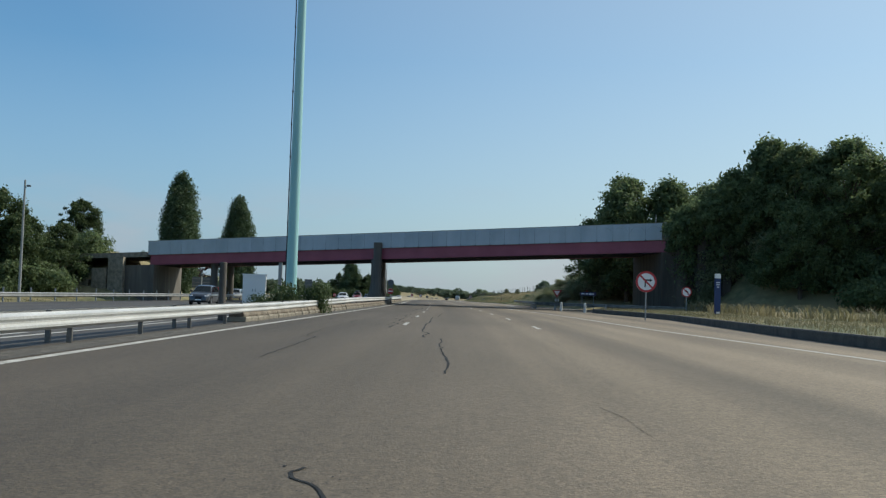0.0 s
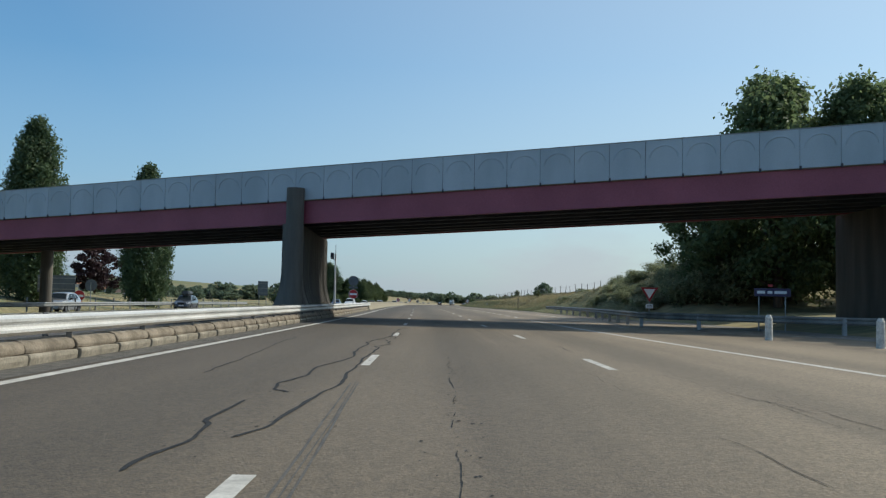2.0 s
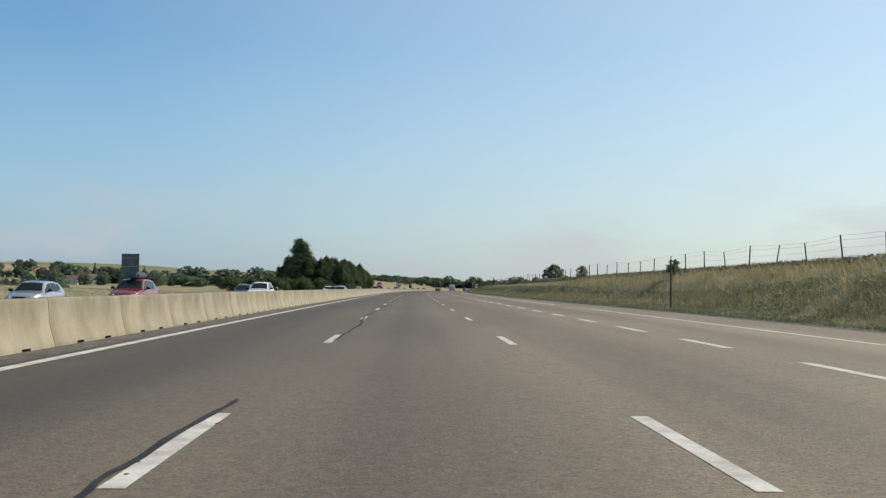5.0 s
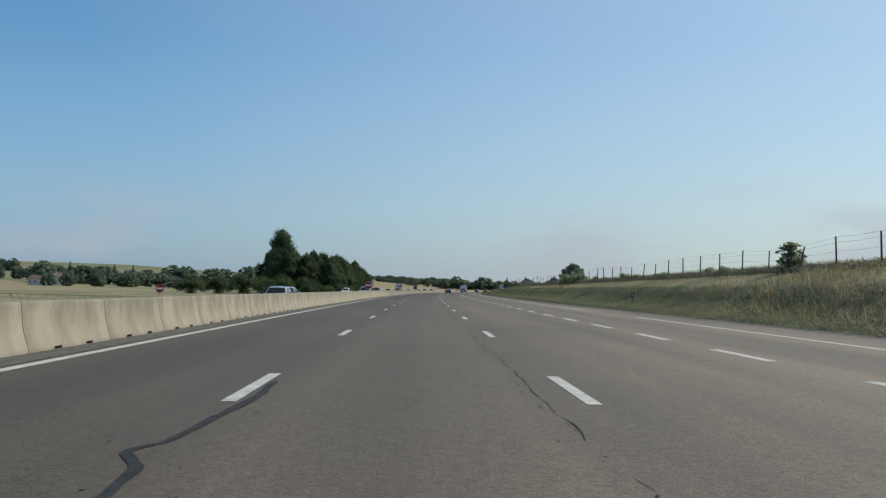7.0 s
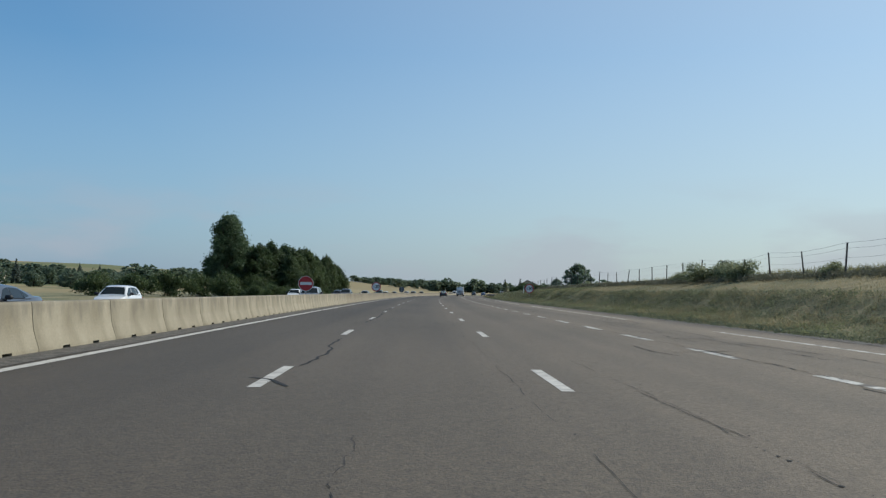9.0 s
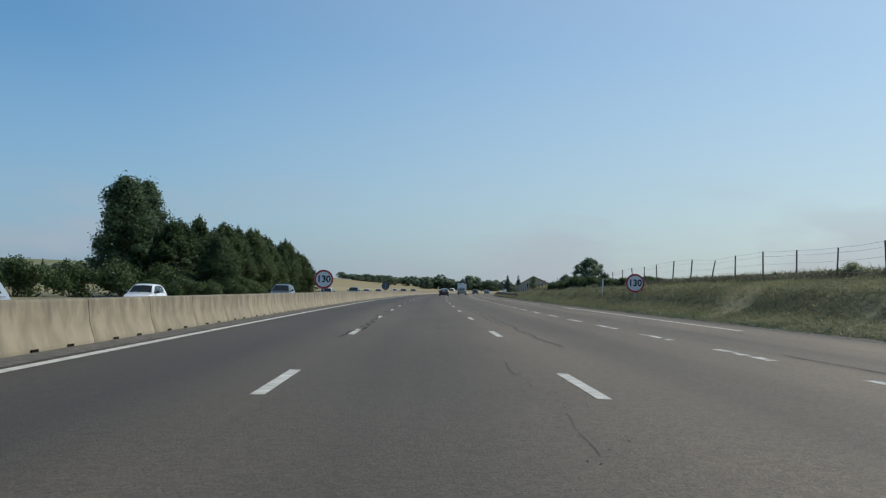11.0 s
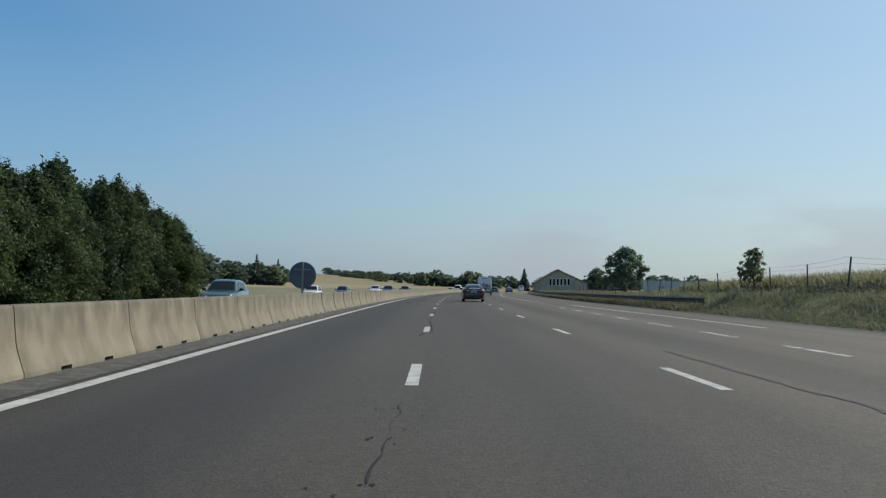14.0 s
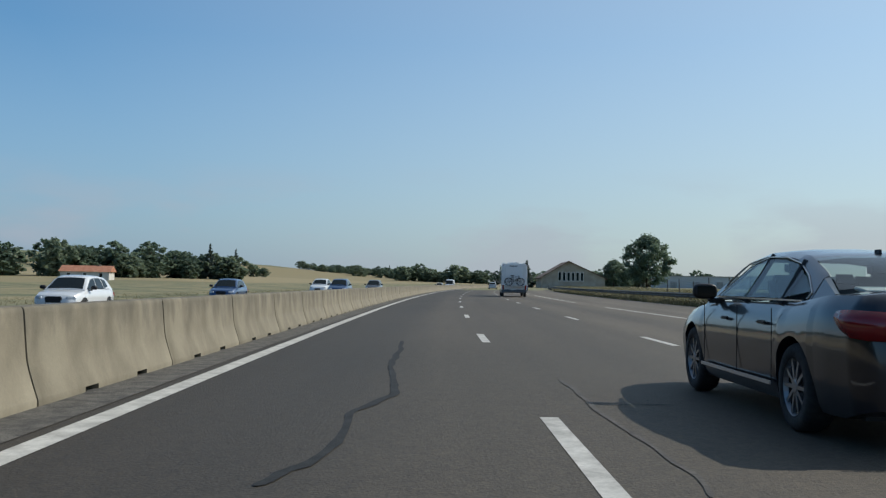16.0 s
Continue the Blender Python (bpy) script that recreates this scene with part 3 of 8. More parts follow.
def make_ground():
    ys = np.concatenate([np.arange(-400, -60, 20), np.arange(-60, 620, 4), np.arange(620, 1400, 20), np.geomspace(1400, 6000, 24)])
    us = np.concatenate([-np.geomspace(6000, 130, 26), np.arange(-120, -44, 6), np.arange(-44, -20, 2.0), np.arange(-20, 9, 4), np.arange(9, 36, 1.0),
                         np.arange(36, 60, 4), np.geomspace(64, 6000, 32)])
    xc = np.interp(ys, CY, CX)
    X = xc[:, None] * np.exp(-np.abs(us[None, :]) / 3000) + us[None, :]
    Y = np.repeat(ys[:, None], len(us), 1)
    Z = terrain(X.ravel(), Y.ravel()).reshape(X.shape)
    n, k = X.shape
    vs = np.stack([X, Y, Z], -1).reshape(-1, 3)
    i, j = np.meshgrid(np.arange(n - 1), np.arange(k - 1), indexing="ij")
    q = np.stack([i * k + j, i * k + j + 1, (i + 1) * k + j + 1, (i + 1) * k + j], -1).reshape(-1, 4)
    me = bpy.data.meshes.new("ground")
    me.from_pydata(vs.tolist(), [], q.tolist())
    s, lat = road_sl(vs[:, 0], vs[:, 1])
    fld = np.where(lat > 0, smooth(27, 34, lat), smooth(-70, -110, lat))
    attr = me.attributes.new("field", "FLOAT", "POINT")
    attr.data.foreach_set("value", fld.astype(np.float32))
    ob = part_mesh("ground", me, GROUND, smooth=True)
    tagged(ob, "dry summer grass and straw-coloured fields reaching the horizon", "ground", kind="structure")
    return ob


def gz(x, y):
    return float(terrain(np.array([x], float), np.array([y], float))[0])


ground = make_ground()


def left_edge_line(s):
    return np.interp(s, [-60, -40, -10, 20, 50, 90], [-6.2, -6.14, -6.05, -5.87, -5.59, -5.2])


def barrier_foot(s):
    return np.interp(s, [-60, -30, 20, 60, 92, 115, 440, 475], [-7.0, -7.0, -6.75, -6.35, -6.1, -6.05, -6.05, -5.89])


def strip(name, s0, s1, left, right, up, mat, label, category, step=4.0, kind="structure", cols=6):
    """A paved strip between two lines left(s) and right(s)."""
    n = max(2, int((s1 - s0) / step) + 1)
    vs, uv, fs = [], [], []
    for i in range(n):
        s = s0 + (s1 - s0) * i / (n - 1)
        for j in range(cols + 1):
            la = left(s) + (right(s) - left(s)) * j / cols
            vs.append(at(s, la, up))
            uv.append((la, s))
    k = cols + 1
    for i in range(n - 1):
        for j in range(cols):
            fs.append((i * k + j, i * k + j + 1, (i + 1) * k + j + 1, (i + 1) * k + j))
    me = bpy.data.meshes.new(name)
    me.from_pydata(vs, [], fs)
    lay = me.uv_layers.new(name="UVMap")
    idx = np.zeros(len(me.loops), dtype=np.int32)
    me.loops.foreach_get("vertex_index", idx)
    lay.data.foreach_set("uv", np.array(uv, dtype=np.float32)[idx].ravel())
    ob = part_mesh(name, me, mat)
    return tagged(ob, label, category, kind=kind)


road = strip("road", -160, 1300, lambda s: barrier_foot(s) - 0.3, lambda s: float(right_edge(s)), 0.0, ASPHALT,
             "worn grey-brown motorway asphalt with sealed cracks", "road")
OPP = -0.33                            # the other carriageway lies a little lower
opposite_road = strip("road_opposite", -160, 1300, lambda s: -float(np.interp(s, [-60, 60, 140, 200], [34, 30, 24, 21])),
                      lambda s: float(np.interp(s, [100, 130], [-10.2, -7.7])), OPP, ASPHALT_SIDE, "opposite motorway carriageway of worn asphalt", "road", cols=4)
side_road = strip("road_side", 52, 84, lambda s: float(right_edge(s)) - 0.02, lambda s: 40.0, 0.012, ASPHALT_SIDE,
                  "pale side road joining the motorway under the bridge", "road", cols=3)


me = sweep("median", [(0.0, OPP - 0.05), (0.35, OPP + 0.01), (1.0, -0.06), (1.6, -0.004)], -160, 1300, 4.0, lats=lambda s: float(np.interp(s, [100, 130], [-10.6, -8.0])))
tagged(part_mesh("median", me, GRIT), "dusty gravel median between the carriageways", "median", kind="structure")
me = sweep("median", [(0.0, -0.006), (1.0, -0.005)], -160, 130, 4.0, lats=lambda s: float(np.interp(s, [100, 130], [-9.02, -7.4])))
tagged(part_mesh("median", me, ASPHALT_SIDE), "flat dusty asphalt strip behind the guard rail", "median", kind="structure")
me = sweep("median", [(0.0, -0.007), (1.2, -0.006)], -160, 120, 4.0, lats=lambda s: -8.2)
tagged(part_mesh("median", me, ASPHALT_SIDE), "flat dusty asphalt under the guard rails", "median", kind="structure")


def line_mesh(name, s0, s1, lat, width, step=3.0, up=0.004):
    f = lat if callable(lat) else (lambda s: lat)
    return sweep(name, [(-width / 2, up), (width / 2, up)], s0, s1, step, lats=f)


def marking(name, s0, s1, lat, width, parent=road, mat=PAINT_ROAD):
    return part_mesh(name, line_mesh(name, s0, s1, lat, width), mat, parent)


marking("edge_line", -150, 1290, lambda s: float(left_edge_line(s)), 0.20)
marking("edge_line", -150, 78, lambda s: float(np.interp(s, [-150, -17, 0, 22, 36, 49, 62, 78], [12, 8.9, 7.8, 7.3, 6.7, 6.0, 5.6, 5.5])), 0.20)


def shoulder_line(s):
    return float(np.interp(s, [90, 160, 300, 355, 412, 445, 470, 497, 525], [9.5, 9.25, 9.25, 9.6, 8.85, 8.4, 7.6, 6.2, 5.7]))


for k in range(-2, 20):               # broken shoulder line: long strokes, short gaps
    marking("edge_line", 172.0 + 52 * k + (22 if k == -2 else 0), 211.0 + 52 * k, shoulder_line, 0.18, road, PAINT_WORN if k in (1, 2) else PAINT_ROAD)
for k in range(0, 98):
    y1 = 13.0 * k
    marking("lane_dash", y1 - 3, y1, -1.75, 0.15)
    lat_r = float(np.interp(y1, [0, 52, 65], [3.05, 2.1, 1.75]))
    marking("lane_dash", y1 - 3, y1, lat_r, 0.15)
    if 90 <= y1 < 460:
        for off in (-0.3, 6.2):
            marking("lane_dash", y1 + off - 3.1, y1 + off, 5.7, 0.20, road, PAINT_WORN if y1 > 240 else PAINT_ROAD)
for lat in (-12.1, -15.6):
    for k in range(-8, 80):
        me = line_mesh("lane_dash", 13.0 * k, 13.0 * k + 3, lat, 0.17, up=OPP + 0.005)
        part_mesh("lane_dash", me, PAINT_ROAD, opposite_road)
for lat in (-8.6, -19.2):
    part_mesh("edge_line", line_mesh("edge_line", -150, 1290, lat, 0.2, up=OPP + 0.005), PAINT_ROAD, opposite_road)
part_mesh("edge_line", line_mesh("edge_line", -60, 40, -8.75, 0.18, up=0.004), PAINT_ROAD, opposite_road)
for i in range(6):                    # worn hatching at the side road's mouth
    me = sweep("hatch_line", [(-0.1, 0.018), (0.1, 0.018)], 53 + i * 2.2, 60 + i * 2.2, 1.0, lats=lambda s, i=i: 15.5 - (s - 53) * 0.9 + i * 1.4)
    part_mesh("hatch_line", me, PAINT_ROAD, side_road)

grit = strip("gutter", -60, 1300, lambda s: barrier_foot(s) - 0.05, lambda s: float(left_edge_line(s)) - 0.22, 0.006, GRIT,
             "dark grit and rubble along the barrier foot", "gutter", cols=1)
verge = strip("verge", 84, 1000, lambda s: float(right_edge(s)) - 0.25, lambda s: float(right_edge(s)) + 0.5, 0.008, GRIT,
              "dusty gravel verge beside the shoulder", "verge", cols=1)


# ---------------------------------------------------------------- sealed cracks
def wander(s0, s1, lat, lat1, seed, width=0.07, jag=0.5, amp=0.05):
    """A strip of poured tar that wanders along the road from lat to lat1, with kinks."""
    rng = random.Random(seed)
    pts, s, off, drift = [], s0, 0.0, 0.0
    while s < s1:
        pts.append((s, lat + (lat1 - lat) * (s - s0) / (s1 - s0) + off))
        drift = 0.55 * drift + rng.uniform(-amp, amp)
        if rng.random() < 0.12:
            drift += rng.choice((-1, 1)) * amp * 1.8
        off = 0.75 * off + drift
        s += rng.uniform(0.15, 0.75) * jag * 2
    fine_pts = []                        # rounded off
    for (sa, la), (sb, lb) in zip(pts, pts[1:]):
        fine_pts += [(sa * 0.75 + sb * 0.25, la * 0.75 + lb * 0.25), (sa * 0.25 + sb * 0.75, la * 0.25 + lb * 0.75)]
    return fine_pts, width


def tar_strip(vs, fs, pts, width, seed):
    rng = random.Random(seed)
    base = len(vs)
    swell = 0.8
    for i, (s, la) in enumerate(pts):
        a, b = pts[max(i - 1, 0)], pts[min(i + 1, len(pts) - 1)]
        dx, dy = b[1] - a[1], b[0] - a[0]
        ln = math.hypot(dx, dy) or 1
        swell = 0.65 * swell + 0.35 * rng.uniform(0.35, 1.25)
        w = width * swell * 0.9 / 2 * (0.3 if i in (0, len(pts) - 1) else 1)
        w0, w1 = w * rng.uniform(0.84, 1.16), w * rng.uniform(0.84, 1.16)
        vs.append(at(s - dx / ln * w0, la + dy / ln * w0, 0.006))
        vs.append(at(s + dx / ln * w1, la - dy / ln * w1, 0.006))
    for i in range(len(pts) - 1):
        o = base + 2 * i
        fs.append((o, o + 1, o + 3, o + 2))


def cracks(name, jobs, mat, label):
    vs, fs = [], []
    for i, (pts, w) in enumerate(jobs):
        tar_strip(vs, fs, pts, w, i)
    me = bpy.data.meshes.new(name)
    me.from_pydata(vs, [], fs)
    bm = bmesh.new()
    bm.from_mesh(me)
    bmesh.ops.recalc_face_normals(bm, faces=bm.faces)
    for f in bm.faces:
        if f.normal.z < 0:
            f.normal_flip()
    bm.to_mesh(me)
    bm.free()
    tagged(part_mesh(name, me, mat), label, "crack", kind="stuff")


def across(s, l0, l1, slant, seed, width):
    rng = random.Random(seed)
    pts, la = [], l0
    while la < l1:
        pts.append((s + (la - l0) * slant + rng.uniform(-0.08, 0.08), la))
        la += rng.uniform(0.3, 0.8)
    return pts, width


def seam(pts, width, seed, jag=0.035):
    """A poured seam through a few turning points, with small kinks between them."""
    rng = random.Random(seed)
    line = []
    for (sa, la), (sb, lb) in zip(pts, pts[1:]):
        n = max(2, int(math.hypot(sb - sa, (lb - la) * 3) / 0.45))
        for i in range(n):
            u = i / n
            k = jag if i else 0.0
            line.append((sa + (sb - sa) * u + rng.uniform(-k, k), la + (lb - la) * u + rng.uniform(-k, k)))
    line.append(pts[-1])
    soft = [line[0]]
    for (sa, la), (sb, lb) in zip(line, line[1:]):
        soft += [(sa * 0.75 + sb * 0.25, la * 0.75 + lb * 0.25), (sa * 0.25 + sb * 0.75, la * 0.25 + lb * 0.75)]
    return soft + [line[-1]], width


seals = []
# before the bridge
seals.append(seam([(-32.6, -0.7), (-32.0, -0.88), (-31.76, -1.06), (-31.55, -1.1), (-31.39, -1.04)], 0.07, 1))
seals.append(seam([(-30.5, 1.54), (-29.7, 1.47), (-28.25, 1.46), (-27.4, 1.34)], 0.05, 2))
seals.append(seam([(-21.8, -3.19), (-18.5, -3.25), (-15.97, -3.29), (-15.28, -3.34), (-14.18, -3.34), (-13.77, -3.61), (-12.98, -3.68), (-10.7, -3.77), (-8.43, -3.87), (-4.8, -3.67)], 0.085, 3))
seals.append(seam([(-14.43, -3.66), (-13.9, -3.64)], 0.06, 4))
seals.append(seam([(-3.1, -3.73), (0.1, -3.72)], 0.05, 5))
seals.append(seam([(-24.0, -0.2), (-21.4, -0.17), (-17.74, -0.33), (-17.3, -0.27), (-16.84, -0.37), (-15.9, -0.38), (-14.43, -0.33), (-13.07, -0.33)], 0.11, 6))
seals.append(seam([(-12.8, -0.76), (-11.7, -0.85), (-10.1, -0.71), (-8.7, -0.95), (-5.3, -0.98), (-3.25, -1.0), (-1.15, -1.03), (0.36, -0.93), (7.3, -0.99), (10.74, -0.97), (11.4, -0.85), (11.55, -0.71),
                   (12.3, -0.73), (14.3, -0.69), (16.75, -0.66), (20.4, -0.57)], 0.11, 7, 0.025))
seals.append(seam([(-13.95, -4.65), (-13.6, -3.7), (-13.06, -2.13), (-12.92, -0.79), (-12.92, 0.45)], 0.04, 8, 0.02))
seals.append(seam([(-11.17, -3.88), (-10.16, -3.54), (-9.48, -1.95), (-9.35, -1.0)], 0.03, 9, 0.02))
seals.append(seam([(-11.8, 0.5), (-9.2, 0.51)], 0.035, 10))
seals.append(seam([(-12.2, -2.18), (-11.2, -2.13)], 0.04, 11))
seals.append(seam([(-6.5, -2.0), (-5.8, -2.12), (-4.19, -2.07), (-3.86, -2.07), (-3.51, -2.3), (-3.12, -2.3), (-2.73, -2.1), (-1.19, -2.02), (-0.78, -2.25), (-0.1, -2.33), (0.0, -2.04), (1.7, -1.97),
                   (2.12, -2.22), (3.79, -2.25), (6.5, -2.2), (7.7, -1.84), (8.6, -2.0)], 0.12, 12, 0.025))
seals.append(seam([(8.8, -2.2), (10.6, -2.32), (11.3, -2.34), (12.4, -2.46), (13.35, -2.4), (14.4, -2.27), (16.26, -2.31), (18.74, -2.13), (21.0, -2.13)], 0.10, 13, 0.045))
seals.append(seam([(3.7, -2.53), (5.3, -2.49), (6.6, -2.53)], 0.07, 14))
seals.append(seam([(-1.9, -3.78), (-0.74, -3.82), (1.28, -3.79)], 0.07, 15))
seals.append(seam([(0.7, -4.84), (2.36, -4.97), (3.8, -4.85), (5.37, -4.44), (6.6, -4.22)], 0.07, 16))
seals.append(seam([(20.2, -2.69), (22.6, -2.64)], 0.05, 17))
seals.append(seam([(26.05, -2.52), (26.63, -2.53), (27.38, -2.42), (28.18, -2.5), (28.54, -2.61), (30.3, -2.6)], 0.11, 18))
seals.append(seam([(27.56, -2.16), (28.26, -1.98), (29.78, -1.95), (30.82, -1.91), (32.44, -1.79), (34.34, -1.89), (36.98, -1.88), (40.43, -1.87), (41.84, -1.84), (42.36, -1.98), (42.84, -1.85), (43.78, -1.65),
                   (44.1, -1.75), (44.92, -1.7), (45.86, -1.87), (46.14, -2.1)], 0.10, 19, 0.04))
seals.append(seam([(31.2, -2.28), (31.5, -2.5), (32.4, -2.61), (33.68, -2.38), (35.38, -2.47), (36.86, -2.26), (38.25, -2.13), (40.4, -2.23), (41.34, -2.27), (42.33, -2.24), (43.69, -2.19), (44.56, -2.3),
                   (46.0, -2.14), (47.69, -1.97), (48.96, -1.81), (51.5, -1.87), (53.2, -1.84)], 0.10, 20, 0.04))
seals.append(seam([(46.36, -2.05), (47.18, -1.65), (48.2, -1.68), (48.43, -1.92), (50.15, -1.58), (52.2, -1.73)], 0.06, 21))
seals.append(seam([(33.8, -3.88), (37.1, -3.97), (43.17, -4.32), (44.6, -4.38), (46.6, -4.33)], 0.06, 22))
seals.append(seam([(28.4, 3.29), (29.9, 3.31), (32.3, 3.19), (35.6, 2.84)], 0.035, 23, 0.05))
seals.append(seam([(19.0, 3.87), (22.7, 3.74), (26.0, 3.34), (33.6, 3.57)], 0.035, 24, 0.05))
seals.append(seam([(25.9, 1.82), (27.2, 1.83), (28.1, 1.74)], 0.03, 25, 0.06))
seals.append(seam([(32.0, 1.74), (34.2, 1.79), (38.9, 1.66)], 0.025, 26, 0.05))
seals.append(seam([(43.8, -0.15), (47.5, -0.02), (52.0, 0.21)], 0.035, 27))
seals.append(seam([(44.0, 1.78), (44.35, 1.52), (46.75, 1.59), (49.3, 1.44), (55.6, 1.09)], 0.03, 28, 0.05))
seals.append(seam([(41.8, 2.44), (42.9, 2.46), (44.1, 2.46)], 0.045, 29, 0.06))
for k in range(2):                      # a frayed open crack
    seals.append(seam([(54.2, 1.05 + 0.03 * k), (55.6, 1.04 + 0.05 * k), (56.7, 1.06), (57.9, 1.02 - 0.02 * k), (59.4, 0.95)], 0.013, 30 + k, 0.06))
seals.append(seam([(54.0, -1.84), (54.61, -1.81), (55.2, -1.83), (56.2, -1.77), (56.7, -1.56), (57.18, -1.17)], 0.12, 33, 0.02))
seals.append(seam([(56.0, -4.4), (55.79, -3.43), (55.64, -3.03), (55.54, -2.39), (55.22, -1.86), (55.0, -1.26), (54.86, -0.71), (54.6, -0.3)], 0.05, 34, 0.015))
# between the first signs and the wood
seals.append(seam([(100, -1.95), (106, -1.7), (112, -1.9), (118, -1.8)], 0.09, 35, 0.05))
seals.append(seam([(128, -1.7), (136, -1.6), (143, -1.8), (150, -1.7)], 0.09, 36, 0.05))
seals.append(seam([(157.0, -1.78), (159.1, -1.68), (159.8, -1.62), (160.5, -1.55), (161.4, -1.61), (162.9, -1.62), (163.6, -1.7), (165.3, -1.58), (169.2, -1.64)], 0.12, 37, 0.02))
seals.append(seam([(173.6, -1.62), (174.75, -1.55), (175.56, -1.61), (176.14, -1.87), (176.58, -1.69), (178.2, -1.61), (179.3, -1.55), (181.0, -1.59)], 0.13, 38, 0.02))
seals.append(seam([(198.0, -1.8), (198.6, -1.66), (199.4, -1.74), (200.0, -1.7)], 0.03, 39, 0.03))
seals.append(seam([(212.3, -1.43), (213.26, -1.69), (214.34, -1.5), (216.5, -1.61), (218.7, -1.99), (220.6, -1.82)], 0.11, 40, 0.05))
seals.append(seam([(159.2, 1.24), (159.7, 1.31), (160.4, 1.27), (161.1, 1.28), (161.9, 1.32), (162.7, 1.24)], 0.024, 43, 0.05))
seals.append(seam([(175.0, 1.36), (176.0, 1.30), (177.2, 1.32), (178.6, 1.27), (181.0, 1.3)], 0.025, 44, 0.06))
seals.append(seam([(245.2, -2.01), (244.95, -1.69), (244.1, -1.38)], 0.08, 45, 0.02))
seals.append(seam([(247.1, -1.61), (250.0, -1.48), (252.5, -1.66), (255.0, -1.63)], 0.08, 46, 0.06))
seals.append(seam([(238.8, 2.5), (240.0, 2.58), (240.8, 2.52), (242.5, 2.56), (244.4, 2.61)], 0.025, 47, 0.06))
seals.append(seam([(266, -1.7), (275, -1.6), (286, -1.85), (300, -1.7)], 0.09, 48, 0.06))
# beside the wood
seals.append(seam([(320.8, -1.95), (321.9, -1.86), (322.9, -1.88), (323.8, -1.84), (324.57, -1.64), (326.25, -1.61), (326.6, -1.85), (327.7, -1.6), (328.7, -1.79), (330.8, -1.62), (331.65, -1.83), (334, -1.74), (336.6, -1.81)], 0.11, 49, 0.03))
seals.append(seam([(325.9, 0.33), (326.66, 0.5), (326.63, 0.28), (326.66, 1.31), (326.67, 2.66)], 0.05, 50, 0.012))
seals.append(seam([(337.0, -2.0), (337.7, -1.94), (338.3, -1.88), (338.9, -1.71), (339.4, -1.71), (340.4, -1.45)], 0.13, 51, 0.02))
seals.append(seam([(342.56, -1.67), (343.67, -1.57), (344.3, -1.92), (345.6, -1.9), (347.7, -1.76), (350.2, -1.9)], 0.09, 52, 0.02))
seals.append(seam([(347.7, -1.76), (346.36, -1.36), (346.1, -0.9), (346.02, -0.53), (344.7, -0.52)], 0.055, 53, 0.03))
seals.append(seam([(345.0, -1.38), (346.1, -1.19)], 0.035, 54, 0.02))
seals.append(seam([(351.0, -1.98), (351.6, -1.9), (352.6, -1.82), (353.1, -1.83), (353.5, -1.97), (354.6, -1.75)], 0.14, 55, 0.015))
seals.append(seam([(355.74, -1.6), (355.95, -1.82), (356.35, -1.79), (356.8, -1.33), (358.3, -1.94), (359.3, -2.24)], 0.08, 56, 0.02))
seals.append(seam([(358.6, -1.98), (361.3, -1.84), (362.0, -1.87), (362.84, -1.88), (363.33, -1.83), (363.56, -1.67), (364.18, -1.74), (365.8, -1.61), (366.54, -1.8), (368.26, -1.78), (369.37, -1.89), (371.85, -1.75)], 0.10, 57, 0.02))
for k, (w, pts) in enumerate((
        (0.085, [(380.3, -1.73), (379.6, -1.75), (378.84, -1.69), (378.3, -1.70)]), (0.125, [(378.5, -1.69), (377.89, -1.68), (377.4, -1.70), (376.9, -1.68)]),
        (0.17, [(377.2, -1.68), (376.7, -1.70), (376.32, -1.68), (375.9, -1.66)]), (0.075, [(376.0, -1.67), (375.67, -1.68), (375.1, -1.69), (374.78, -1.75), (374.5, -1.72)]),
        (0.085, [(374.5, -1.70), (374.34, -1.66), (373.73, -1.58), (373.48, -1.61), (373.2, -1.71), (372.95, -1.79), (372.64, -1.83), (372.3, -1.95)]),
        (0.06, [(376.3, -1.03), (375.9, -1.08), (375.66, -1.15), (375.29, -1.27), (374.95, -1.39)]),
        (0.125, [(375.0, -1.37), (374.66, -1.28), (374.23, -1.24), (373.77, -1.16), (373.45, -1.09), (373.22, -1.11), (372.87, -1.19), (372.59, -1.25), (372.1, -1.42)]),
        (0.03, [(378.89, -1.91), (378.87, -1.69), (379.24, -1.50), (378.77, -0.92)]), (0.03, [(378.91, -1.63), (378.49, -1.27), (378.04, -1.10), (377.94, -1.37), (377.78, -1.64), (377.67, -1.96)]),
        (0.035, [(375.75, -1.59), (376.16, -1.36), (376.27, -1.03)]), (0.035, [(374.38, -1.83), (374.5, -1.49), (374.51, -1.13)]), (0.035, [(374.75, -1.73), (374.98, -1.65), (374.94, -1.41)]), (0.12, [(374.98, -1.58), (374.75, -1.55), (374.55, -1.57)]))):
    seals.append(seam(pts, w * 1.3, 58 + k, 0.022 if w > 0.04 else 0.012))
seals.append(seam([(376.4, 0.69), (376.9, 0.74), (377.4, 0.70)], 0.07, 66, 0.02))
seals.append(seam([(389.2, -1.95), (389.7, -1.88), (390.5, -1.83), (391.0, -1.92), (391.5, -1.85), (392.2, -1.75), (392.7, -1.81), (393.4, -1.74), (394.06, -1.84), (394.8, -1.66), (395.4, -1.87)], 0.12, 67, 0.02))
seals.append(seam([(391.0, -0.75), (391.63, -0.55), (392.5, -0.52), (392.9, -0.47), (393.9, -0.48)], 0.09, 68, 0.03))
